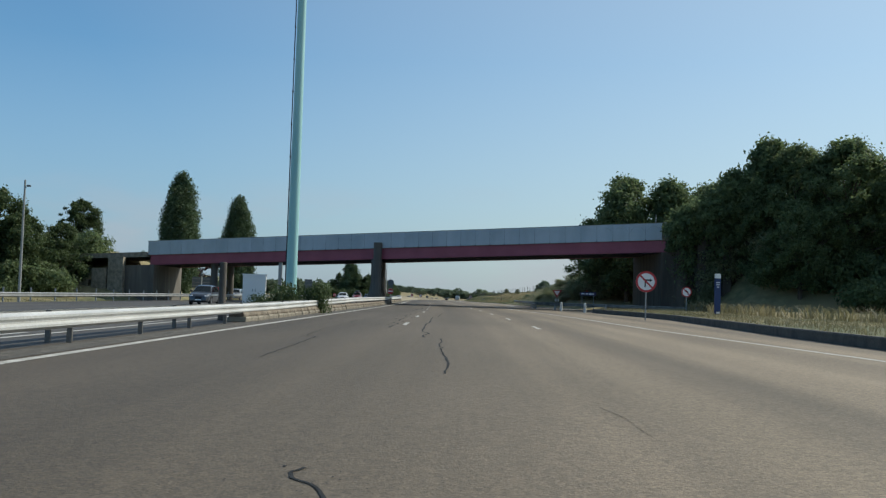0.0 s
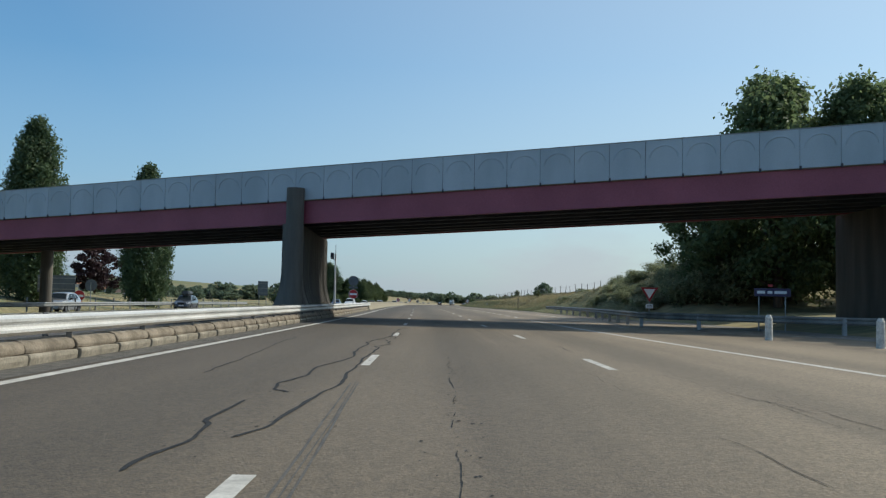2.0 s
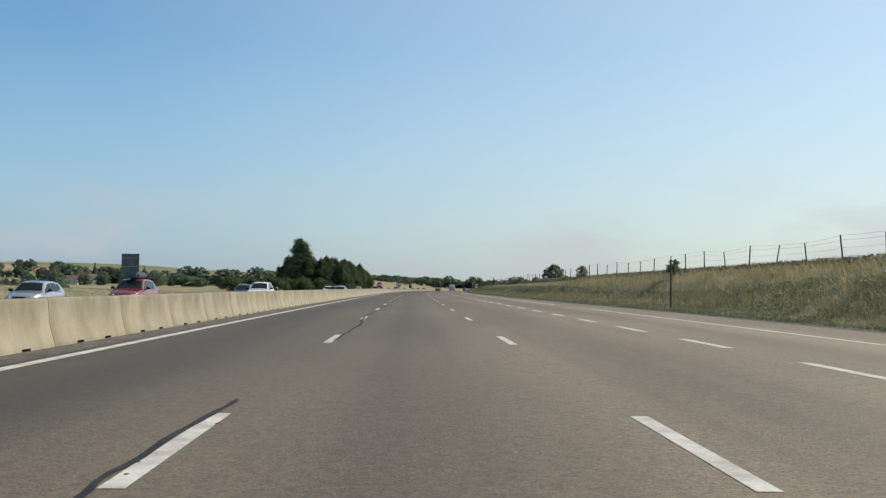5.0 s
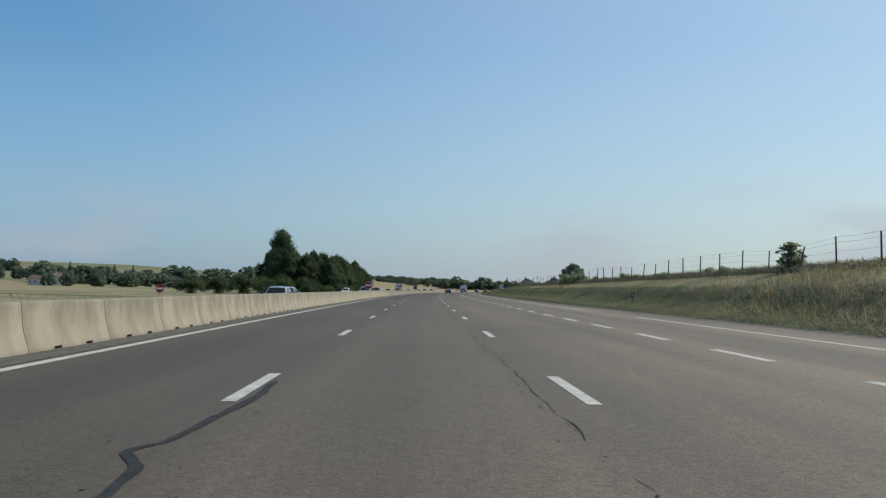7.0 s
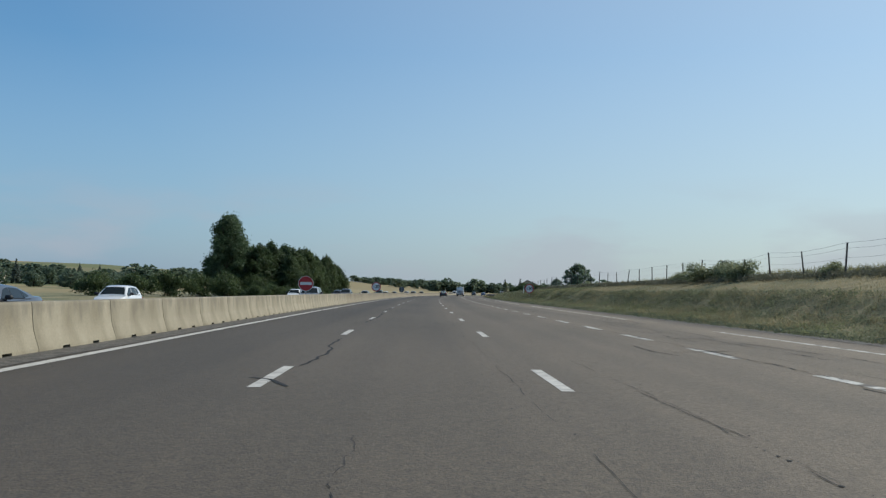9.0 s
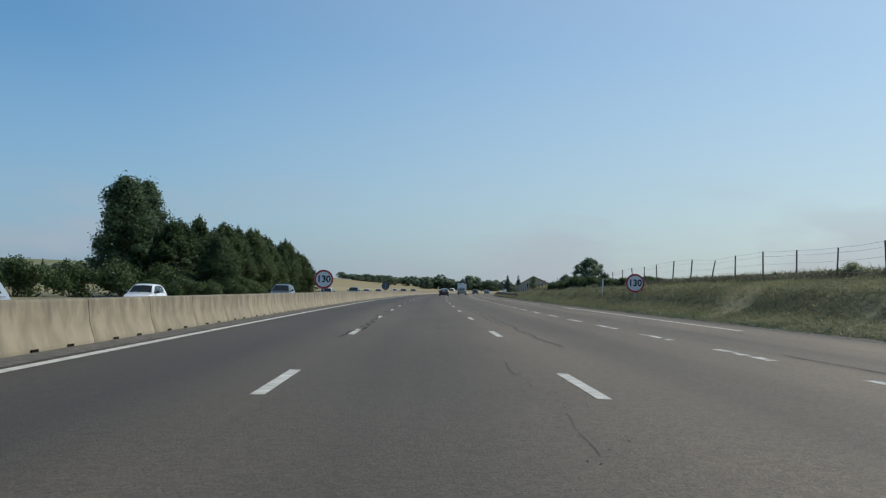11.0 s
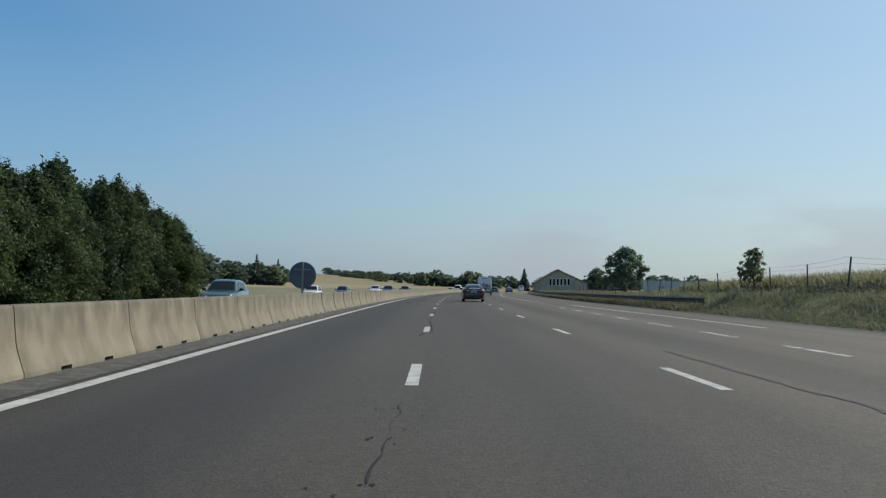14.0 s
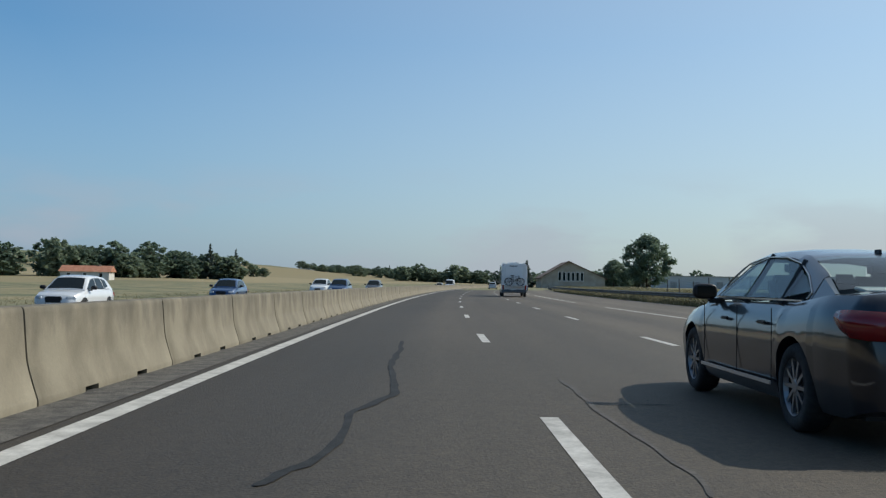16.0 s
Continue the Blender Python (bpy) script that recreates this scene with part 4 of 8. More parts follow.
seals.append(seam([(391.7, -0.52), (392.34, -0.18), (392.55, 0.53), (392.5, 1.63), (392.4, 2.34), (392.3, 5.5)], 0.05, 69, 0.012))
seals.append(seam([(407.6, -1.86), (408.5, -1.83), (409.2, -1.79), (409.8, -1.83)], 0.028, 70, 0.04))
seals.append(seam([(423.8, -1.9), (424.66, -1.83), (425.3, -1.76), (426.05, -1.63), (426.8, -1.61), (428.8, -1.64), (434, -1.74)], 0.075, 71, 0.02))
seals.append(seam([(434, -1.8), (440, -1.68), (447, -1.7)], 0.05, 72, 0.05))
seals.append(seam([(462.26, -2.78), (462.94, -2.95), (464.0, -2.94)], 0.13, 73, 0.02))
seals.append(seam([(460.4, -1.52), (460.9, -1.18), (461.7, -0.98), (462.2, -1.06), (463.0, -1.35), (463.3, -1.76)], 0.03, 74, 0.02))
seals.append(seam([(475.5, -1.1), (473.5, -1.02), (469.75, -0.94), (468.2, -1.35)], 0.03, 75, 0.04))
seals.append(seam([(470.2, -1.3), (469.7, -1.0), (470.3, -0.7)], 0.05, 76, 0.03))
seals.append(seam([(478.2, -3.6), (478.6, -3.52), (478.8, -3.42), (479.7, -3.32), (481.1, -3.37), (482.4, -3.05), (485.4, -3.25), (488, -3.25), (491, -3.3)], 0.12, 77, 0.03))
seals.append(seam([(481.9, -1.25), (481.95, -0.5)], 0.05, 79, 0.015))
seals = [(p_, w_ * (0.42 if p_[0][0] < -18 else 0.64 if p_[0][0] < 60 else 0.9)) for p_, w_ in seals]
thin = [job for job in seals if job[1] < 0.026]
seals = [job for job in seals if job[1] >= 0.026]
bits = random.Random(90)                # short patched cracks over the slow lane and the shoulder
for s0, s1, n in ((205, 300, 60), (300, 420, 50), (420, 560, 46)):
    for i in range(n):
        s_, la_ = bits.uniform(s0, s1), bits.uniform(4.7, 9.0)
        if bits.random() < 0.5:
            seals.append(wander(s_, s_ + bits.uniform(1.5, 6), la_, la_ + bits.uniform(-0.3, 0.3), 200 + i, bits.uniform(0.03, 0.07)))
        else:
            seals.append(across(s_, la_, la_ + bits.uniform(0.6, 1.8), bits.uniform(-0.6, 0.6), 300 + i, bits.uniform(0.04, 0.10)))
cracks("tar_seams", seals, TAR, "wandering dark tar seams sealing cracks in the asphalt")
fine = [wander(25, 39, -0.46, -0.3, 60, 0.021, 0.25, 0.015), wander(28, 33, 3.1, 3.2, 61, 0.021, 0.3, 0.02), wander(54, 60, 1.05, 1.1, 62, 0.024, 0.25, 0.02), wander(150, 206, 1.3, 1.3, 63, 0.018, 0.3, 0.015),
        wander(204, 216, 1.3, 1.32, 57, 0.020, 0.12, 0.02), wander(216, 320, 1.3, 1.1, 64, 0.015, 0.3, 0.015), wander(80, 96, -2.3, -2.2, 65, 0.030, 0.3, 0.02), wander(10, 30, 5.2, 5.0, 66, 0.021, 0.3, 0.02),
        wander(204, 250, 2.55, 2.6, 67, 0.015, 0.3, 0.015), wander(403, 412, -1.83, -1.86, 68, 0.026, 0.2, 0.025), wander(470, 530, 4.6, 4.5, 69, 0.018, 0.4, 0.02), wander(95, 160, 5.1, 5.1, 70, 0.021, 0.5, 0.02),
        wander(70, 82, 0.7, 0.8, 71, 0.018, 0.3, 0.02), wander(240, 300, 6.3, 6.2, 28, 0.04, 0.3, 0.03), wander(242, 286, 8.1, 8.0, 29, 0.04, 0.3, 0.03), wander(330, 420, 7.9, 7.9, 30, 0.03, 0.3, 0.03), wander(480, 560, 3.3, 3.4, 31, 0.03, 0.3, 0.03), wander(458, 472, -1.75, -1.5, 144, 0.02, 0.25, 0.02), across(463.4, -0.5, 2.2, 0.5, 145, 0.02), wander(-12, -9, 0.5, 0.52, 58, 0.018, 0.2, 0.015), wander(-12.4, -11, -2.15, -2.15, 59, 0.018, 0.2, 0.015)]


def broken(jobs):
    """Fine cracks open only here and there."""
    rng = random.Random(17)
    out = []
    for pts, w in jobs:
        i = 0
        while i < len(pts) - 2:
            n = rng.randint(2, 8)
            if rng.random() < 0.6:
                out.append((pts[i:i + n + 1], w * rng.uniform(0.25, 0.85)))
            i += n
    return [job for job in out if len(job[0]) > 2]


def jagged(s0, s1, lat, seed, width):
    """An open crack with ragged lips: short pieces that zigzag, now wide, now nearly closed."""
    rng = random.Random(seed)
    out, sy, la = [], s0, lat
    while sy < s1:
        pts = []
        for i in range(rng.randint(4, 9)):
            pts.append((sy, la))
            sy += rng.uniform(0.05, 0.16)
            la += rng.uniform(-0.028, 0.028) + (lat - la) * 0.12
        out.append((pts, width * rng.uniform(0.35, 1.25)))
        if rng.random() < 0.25:
            side = rng.choice((-1, 1))
            out.append(([(sy, la), (sy + 0.05, la + side * 0.05), (sy + 0.16, la + side * rng.uniform(0.06, 0.12))], width * 0.5))
        sy += rng.choice((0, 0, 0, 0.06, 0.2))
    return out


open_cracks = jagged(204.5, 213, 1.31, 81, 0.028) + jagged(216.5, 228.5, 1.34, 82, 0.030) + jagged(228.5, 236, 1.32, 83, 0.014)
open_cracks += jagged(182, 192, 1.30, 84, 0.014) + jagged(232, 240, -0.4, 85, 0.013) + jagged(219, 223, -0.9, 86, 0.014)
for k, (s0, s1, la) in enumerate(((246, 262, 5.78), (262, 290, 5.6), (250, 268, 7.3), (238, 250, 7.9), (256, 264, 6.7), (268, 282, 8.3), (228, 236, 8.4), (296, 312, 5.8), (374, 392, 5.6), (386, 398, 7.0))):
    open_cracks += jagged(s0, s1, la, 140 + k, 0.052)
for k, (sy, la) in enumerate(((243, 7.0), (247, 6.3), (252, 6.6), (259, 7.8), (262, 6.2), (267, 7.0), (274, 6.4), (279, 7.6), (391, 6.3))):
    open_cracks.append(across(sy, la, la + 1.3, 0.9 if k % 2 else -0.7, 160 + k, 0.045))
cracks("hairline_cracks", broken(fine + thin) + open_cracks, TAR, "fine open cracks in the worn asphalt")


def pits(jobs):
    """Small holes where the asphalt has lost its stones, along the cracks."""
    rng = random.Random(19)
    vs, fs = [], []
    for pts, w in jobs:
        for s_, la_ in pts:
            for j in range(rng.choice((0, 0, 0, 1, 1, 2))):
                s0, l0 = s_ + rng.gauss(0, 0.3), la_ + rng.gauss(0, 0.13 + w)
                r, n = 0.006 + 0.016 * rng.random() ** 2.5, rng.randint(4, 6)
                o = len(vs)
                for i in range(n):
                    ang = i * 2 * math.pi / n + rng.uniform(-0.4, 0.4)
                    q = r * rng.uniform(0.5, 1.3)
                    vs.append(at(s0 + q * 1.8 * math.sin(ang), l0 + q * math.cos(ang), 0.0055))
                fs.append(tuple(range(o, o + n)))
    me = bpy.data.meshes.new("asphalt_pits")
    me.from_pydata(vs, [], fs)
    me.update()
    tagged(part_mesh("asphalt_pits", me, TAR), "small dark pits where stones have broken out", "pit", kind="stuff")


cracks("faded_seams", [wander(318, 357, 2.60, 2.72, 26, 0.101, 0.2, 0.02), wander(330, 357, 2.36, 2.42, 130, 0.081, 0.2, 0.02), wander(357, 420, 2.8, 2.66, 54, 0.108, 0.2, 0.02),
                       wander(357, 400, 2.48, 2.38, 131, 0.088, 0.2, 0.02), wander(200, 214, 6.0, 6.1, 132, 0.07), wander(384, 394, 6.0, 6.3, 133, 0.06), wander(505, 540, -0.4, -0.4, 32, 0.055), seam([(478.1, -1.26), (478.7, -1.18), (480.2, -1.24), (481.4, -1.28), (483.2, -1.22), (484.2, -1.26)], 0.07, 78, 0.03)], TAR_OLD, "faded grey tar bands along the lane joint")
pits(seals + fine)
# old skid marks
cracks("skid_marks", [wander(24, 33.5, -1.40 + d, -1.66 + d, 400 + i, w, 0.6, 0.003) for i, (d, w) in enumerate(((-0.06, 0.028), (0.0, 0.018), (0.045, 0.03)))],
       SKID, "faint rubber skid marks")

# ---------------------------------------------------------------- median: concrete barrier
def barrier_mesh(length=3.984):
    """One cast segment of a step-profile barrier: battered faces, two drainage mouths each side."""
    half = [(0.245, 0.0), (0.245, 0.055), (0.240, 0.07), (0.216, 0.14), (0.190, 0.22), (0.165, 0.30), (0.154, 0.34), (0.146, 0.38), (0.138, 0.44), (0.128, 0.54), (0.119, 0.64), (0.108, 0.76), (0.103, 0.795), (0.090, 0.814), (0.070, 0.82)]
    prof = half + [(-x, z) for x, z in reversed(half)]
    bm = bmesh.new()
    cuts = [0.0, 0.007, 1.05, 1.40, 2.60, 2.95, length - 0.007, length]
    rings = []
    for i, y in enumerate(cuts):
        shrink = 0.984 if i in (0, len(cuts) - 1) else 1.0
        rings.append([bm.verts.new((x * shrink, y, z * (0.992 if shrink < 1 else 1))) for x, z in prof])
    for i in range(len(cuts) - 1):
        for j in range(len(prof)):
            j2 = (j + 1) % len(prof)
            bottom = j == len(prof) - 1
            mouth = i in (2, 4) and (j in (0, len(prof) - 2) or bottom)
            if mouth:
                continue
            bm.faces.new((rings[i][j], rings[i][j2], rings[i + 1][j2], rings[i + 1][j]))
        if i in (2, 4):                # inner faces of the mouth
            a, b = rings[i], rings[i + 1]
            bm.faces.new((a[1], a[-2], b[-2], b[1]))
            bm.faces.new((a[0], a[1], a[-2], a[-1]))
            bm.faces.new((b[1], b[0], b[-1], b[-2]))
    bm.faces.new(rings[0])
    bm.faces.new(rings[-1][::-1])
    bmesh.ops.recalc_face_normals(bm, faces=bm.faces)
    me = bpy.data.meshes.new("barrier_segment")
    bm.to_mesh(me)
    bm.free()
    me.polygons.foreach_set("use_smooth", [True] * len(me.polygons))
    me.set_sharp_from_angle(angle=radians(32))
    return me


seg = barrier_mesh()
seg.materials.append(CONCRETE)
seg_brown = barrier_mesh()
seg_brown.materials.append(CONCRETE_BROWN)
for k in range(29, 250):
    s = 4.0 * k + 1.1
    ob = part_mesh("concrete_barrier", seg_brown if s > 310 else seg, CONCRETE)
    ob.matrix_world = along(s, float(barrier_foot(s + 2)) - 0.255, 0.0)
    tagged(ob, "stained brownish concrete median barrier segment on the asphalt" if s > 310 else "weathered beige concrete median barrier segment on the asphalt", "barrier", "median barrier segments")


# ---------------------------------------------------------------- steel guard rails
def beam_profile(side=1):
    """W-beam: two humps towards the traffic."""
    pts = [(0.0, 0.155), (0.035, 0.125), (0.08, 0.10), (0.08, 0.06), (0.03, 0.02), (0.03, -0.02), (0.08, -0.06), (0.08, -0.10), (0.035, -0.125), (0.0, -0.155)]
    back = [(x - 0.006, z) for x, z in reversed(pts)]
    return [(side * x, z) for x, z in pts + back]


def guard_rail(name, s0, s1, lats, height, mat, label, side=1, post_step=2.0, post_height=0.75, post_mat=None, post_size=(0.10, 0.055)):
    t = thing(name, along(s0, lats(s0), 0.0), label, "guard rail")
    inv = t.matrix_world.inverted()
    me = sweep("rail_beam", beam_profile(side), s0, s1, 1.0, closed=True, lats=lambda s: lats(s))
    rise = height if callable(height) else (lambda s: height)
    sv = road_sl(np.array([v.co.x for v in me.vertices]), np.array([v.co.y for v in me.vertices]))[0]
    for v, s in zip(me.vertices, sv):
        v.co.z += rise(s)
    me.transform(inv)
    part_mesh("rail_beam", me, mat, t)
    bm = boxed((-side * 0.05, 0, post_height / 2 - 0.1), (*post_size, post_height + 0.2), bevel=0.008)
    pm = bpy.data.meshes.new("rail_post")
    bm.to_mesh(pm)
    bm.free()
    pm.materials.append(post_mat or mat)
    n = int((s1 - s0) / post_step)
    for i in range(n):
        s = s0 + 0.4 + i * post_step
        p = new("post", pm)
        p.parent = t
        p.matrix_local = inv @ along(s, lats(s), rise(s) - rise(s1))
    return t


def median_rise(s):
    return float(np.interp(s, [-25, 0, 12, 32], [0.43, 0.45, 0.50, 0.60]))


def median_lat(s):
    return float(barrier_foot(s)) - 0.12


median_rail = guard_rail("guard_rail", -60, 119.6, median_lat, median_rise, GALV, "pale galvanised steel guard rail on short posts over old concrete blocks", 1, 4.0, 0.75, GALV_WORN)
guard_rail("guard_rail", -60, 119.6, lambda s: median_lat(s) - 0.5, median_rise, GALV, "galvanised steel guard rail facing the opposite carriageway", -1, 8.0, 0.75, GALV_WORN)
rng = random.Random(5)


def worn_course(name, prof, length, mat):
    """One length of a worn kerb course with chipped ends."""
    bm = bmesh.new()
    rows = []
    for y in (0.0, length * 0.3, length * 0.65, length):
        rows.append([bm.verts.new((x + rng.uniform(-0.012, 0.012), y, z + (rng.uniform(-0.012, 0.012) if z > 0.01 else 0))) for x, z in prof])
    n = len(prof)
    for a, b in zip(rows, rows[1:]):
        for j in range(n):
            bm.faces.new((a[j], a[(j + 1) % n], b[(j + 1) % n], b[j]))
    bm.faces.new(rows[0][::-1])
    bm.faces.new(rows[-1])
    bmesh.ops.recalc_face_normals(bm, faces=bm.faces)
    bmesh.ops.bevel(bm, geom=[e for e in bm.edges if len(e.link_faces) == 2 and e.calc_face_angle() > 0.4], offset=0.014, segments=1, affect="EDGES", clamp_overlap=True)
    me = bpy.data.meshes.new(name)
    bm.to_mesh(me)
    bm.free()
    me.materials.append(mat)
    return me


lower_me = worn_course("base_course", [(0.0, 0.0), (0.03, 0.12), (0.0, 0.175), (-0.6, 0.175), (-0.6, 0.0)], 1.975, CONCRETE_OLD)
upper_me = worn_course("top_course", [(-0.05, 0.176), (-0.035, 0.24), (-0.09, 0.33), (-0.20, 0.375), (-0.55, 0.375), (-0.55, 0.176)], 1.985, CONCRETE_MOSSY)
for k in range(60):
    s = -5.6 + k * 2.0
    if s > 113:
        break
    t = thing("kerb_block", along(s, float(barrier_foot(s)) + 0.02 + rng.uniform(-0.01, 0.01), rng.uniform(-0.012, 0.004), rng.uniform(-0.4, 0.4)),
              "worn two-course concrete kerb block under the guard rail", "kerb block", "median kerb blocks")
    part_mesh("base_course", lower_me, CONCRETE_OLD, t)
    part_mesh("top_course", upper_me, CONCRETE_MOSSY, t)

guard_rail("guard_rail", 53, 125.3, lambda s: float(np.interp(s, [53, 54.5, 56, 58, 60, 62, 64, 66, 68, 90, 112, 125.3], [30, 24.0, 19.5, 15.6, 13.2, 11.5, 10.3, 9.7, 9.6, 11.6, 12.5, 12.75])), 0.58, GALV_WORN,
           "dull grey steel guard rail curving off along the side road", -1, 4.6, 0.72, GALV_DULL, (0.16, 0.15))
guard_rail("guard_rail", 456, 760, lambda s: float(np.interp(s, [456, 462, 480], [13.2, 12.5, 12.3])), 0.62, RAIL_GRIMY_SHADED, "dark steel guard rail along the motorway shoulder", -1, 4.0, 0.74)
guard_rail("guard_rail", -60, 150, lambda s: -float(np.interp(s, [-60, 60, 140, 200], [30, 28, 24.5, 21.5])), 0.28, GALV_DULL, "galvanised steel guard rail along the far side of the opposite carriageway", 1, 4.0)


# ---------------------------------------------------------------- bridge
BX0, BX1, PANEL = -36.4, 22.1, 1.52


def bp(x, d, z):
    """A point of the bridge: x across our road, d behind its front face, z from its top edge."""
    return Vector((x, 70.3 - 0.417 * (x + 7) + d, 7.59 + 0.039 * (x + 7) + z))


def bar(bm, x0, x1, d0, d1, z0, z1):
    v = [bm.verts.new(bp(x, d, z)) for x in (x0, x1) for d in (d0, d1) for z in (z0, z1)]
    for f in ((0, 1, 3, 2), (4, 6, 7, 5), (0, 4, 5, 1), (2, 3, 7, 6), (0, 2, 6, 4), (1, 5, 7, 3)):
        bm.faces.new([v[i] for i in f])
    return bm


bridge = thing("road_bridge", Matrix(), "skewed road bridge with grey-blue panel parapets over dark red steel girders", "bridge")


def arch_panel(x0, flip, d):
    """Parapet panel with a raised arch."""
    bm = bmesh.new()
    w = PANEL - 0.02
    bar(bm, x0 + 0.01, x0 + 0.01 + w, d, d + 0.10, -1.68, 0.0)
    sgn = -1 if flip else 1
    cx, r1, r0 = x0 + PANEL / 2, 0.62, 0.55
    face = d if flip else d + 0.10
    n = 12
    ring = []
    for i in range(n + 1):
        t = math.pi * i / n
        ring.append([bm.verts.new(bp(cx - r * math.cos(t), face + o, -0.80 + r * math.sin(t) * 0.95)) for r, o in
                     ((r1, 0.001 * sgn), (r1 - 0.02, 0.035 * sgn), (r0 + 0.02, 0.035 * sgn), (r0, 0.001 * sgn))])
    for a, b in zip(ring, ring[1:]):
        for j in range(3):
            bm.faces.new((a[j], a[j + 1], b[j + 1], b[j]))
    bmesh.ops.recalc_face_normals(bm, faces=bm.faces)
    return bm


n_panels = int((BX1 - BX0) / PANEL)
for i in range(n_panels):
    x0 = BX0 + i * PANEL + 0.12
    part("parapet_panel", arch_panel(x0, True, 0.0), PARAPET, bridge)
    part("parapet_panel", arch_panel(x0, False, 12.1), PARAPET, bridge)
    for d_ in (0.055, 12.115):
        part("joint_strip", bar(bmesh.new(), x0 - 0.03, x0 + 0.03, d_, d_ + 0.03, -1.68, -0.01), DARK_STEEL, bridge)
    bm = bmesh.new()
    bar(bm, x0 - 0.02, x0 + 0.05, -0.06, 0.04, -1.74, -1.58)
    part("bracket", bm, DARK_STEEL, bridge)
for d in (-0.02, 12.08):
    part("coping", bar(bmesh.new(), BX0, BX1, d, d + 0.14, 0.003, 0.05), GALV_DULL, bridge)
part("deck", bar(bmesh.new(), BX0, BX1, 0.12, 12.08, -1.72, -1.40), CONCRETE_OLD, bridge)


def girder(d, mat, name):
    bm = bar(bmesh.new(), BX0 + 0.4, BX1 - 0.2, d, d + 0.05, -2.86, -1.722)
    bar(bm, BX0 + 0.4, BX1 - 0.2, d - 0.16, d + 0.21, -2.91, -2.862)
    part(name, bm, mat, bridge)


girder(0.22, RED_STEEL, "outer_girder")
girder(11.85, RED_STEEL, "outer_girder")
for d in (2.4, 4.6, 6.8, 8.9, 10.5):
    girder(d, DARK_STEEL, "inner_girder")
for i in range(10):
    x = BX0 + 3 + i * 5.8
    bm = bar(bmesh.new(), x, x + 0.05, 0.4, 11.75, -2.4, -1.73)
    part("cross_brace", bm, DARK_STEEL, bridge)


def pier_wall(cx, y0, y1, half, top, flare, ribs=True):
    """A long rounded pier whose ribbed sides sweep out at the foot."""
    bm = bmesh.new()
    out = []
    straight = int((y1 - y0 - 2 * half) / 0.0425)
    path = []
    for i in range(straight + 1):
        path.append((half, y0 + half + (y1 - y0 - 2 * half) * i / straight, 1, 0))
    for i in range(1, 12):
        t = math.pi * i / 12
        path.append((half * math.cos(t), y1 - half + half * math.sin(t), math.cos(t), math.sin(t)))
    for i in range(straight + 1):
        path.append((-half, y1 - half - (y1 - y0 - 2 * half) * i / straight, -1, 0))
    for i in range(1, 12):
        t = math.pi + math.pi * i / 12
        path.append((half * math.cos(t), y0 + half + half * math.sin(t), math.cos(t), math.sin(t)))
    zs = [-0.4, 0.0, 0.25, 0.55, 0.95, 1.45, 2.1, 3.0, top]
    rings = []
    for z in zs:
        sw = flare * max(0.0, 1 - max(z, 0) / 2.3) ** 2.2
        ring = []
        for i, (x, y, nx, ny) in enumerate(path):
            notch = -0.45 if ribs and 81.4 < y < 82.2 and abs(nx) > 0.9 and z > 0.9 else 0.0
            rib = notch + (0.05 if i % 4 < 2 else -0.07) if ribs and abs(nx) > 0.2 and y > 71.6 else 0
            ring.append(bm.verts.new((cx + x + nx * (sw + rib), y + ny * (sw * 0.6 + rib), z)))
        rings.append(ring)
    n = len(path)
    for a, b in zip(rings, rings[1:]):
        for i in range(n):
            bm.faces.new((a[i], a[(i + 1) % n], b[(i + 1) % n], b[i]))
    bm.faces.new(rings[-1])
    return bm


part("median_pier", pier_wall(-7.55, 70.2, 84.9, 0.5, 4.66, 0.62), CONCRETE_PIER, bridge, "ribbed concrete pier flaring at its foot")
part("pier_tail", pier_wall(-7.55, 83.7, 84.85, 0.44, 6.2, 0.0), CONCRETE_PIER, bridge)
bm = rod(bmesh.new(), (-7.35, 70.15, 4.4), (-7.35, 70.15, 6.5), 0.46, 0.46, 24)
part("pier_nose", bm, CONCRETE_PIER, bridge)
bm = rod(bmesh.new(), (-7.35, 70.15, -0.4), (-7.35, 70.15, 4.41), 0.47, 0.47, 24)
part("pier_nose", bm, CONCRETE_PIER, bridge)
bm = boxed((-7.45, 82.7, 4.72), (0.7, 0.4, 0.35), bevel=0.02)
part("bearing", bm, RED_STEEL, bridge)
for x, d in ((-27.5, 1.2), (-27.5, 11.0)):
    p = bp(x, d, 0)
    part("column", rod(bmesh.new(), (p.x, p.y, -0.5), (p.x, p.y, p.z - 2.9), 0.42, 0.42, 20), CONCRETE_PIER, bridge)


def abutment(x0, x1, d0, d1, z0=-8.5, z1=-2.93):
    bm = bar(bmesh.new(), x0, x1, d0, d1, z0, z1)
    return bm


# The right abutment and its walls have their shade put into the concrete colour.
part("abutment", abutment(21.4, 24.2, -0.4, 12.8), CONCRETE_SHADE, bridge, "shaded concrete abutment")
part("abutment", abutment(-40.5, -35.2, -0.6, 12.8), CONCRETE_PIER, bridge, "concrete abutment with broken wing wall")
part("abutment_cap", bar(bmesh.new(), 22.2, 37.0, 0.02, 12.2, -2.0, -0.9), CONCRETE_SHADE, bridge)
part("abutment_cap", bar(bmesh.new(), -48.0, BX0, 0.0, 12.2, -1.9, -1.3), CONCRETE_OLD, bridge)
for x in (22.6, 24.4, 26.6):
    part("buttress", bar(bmesh.new(), x, x + 0.7, -1.2, -0.42, -8.5, -1.3), CONCRETE_SHADE, bridge)
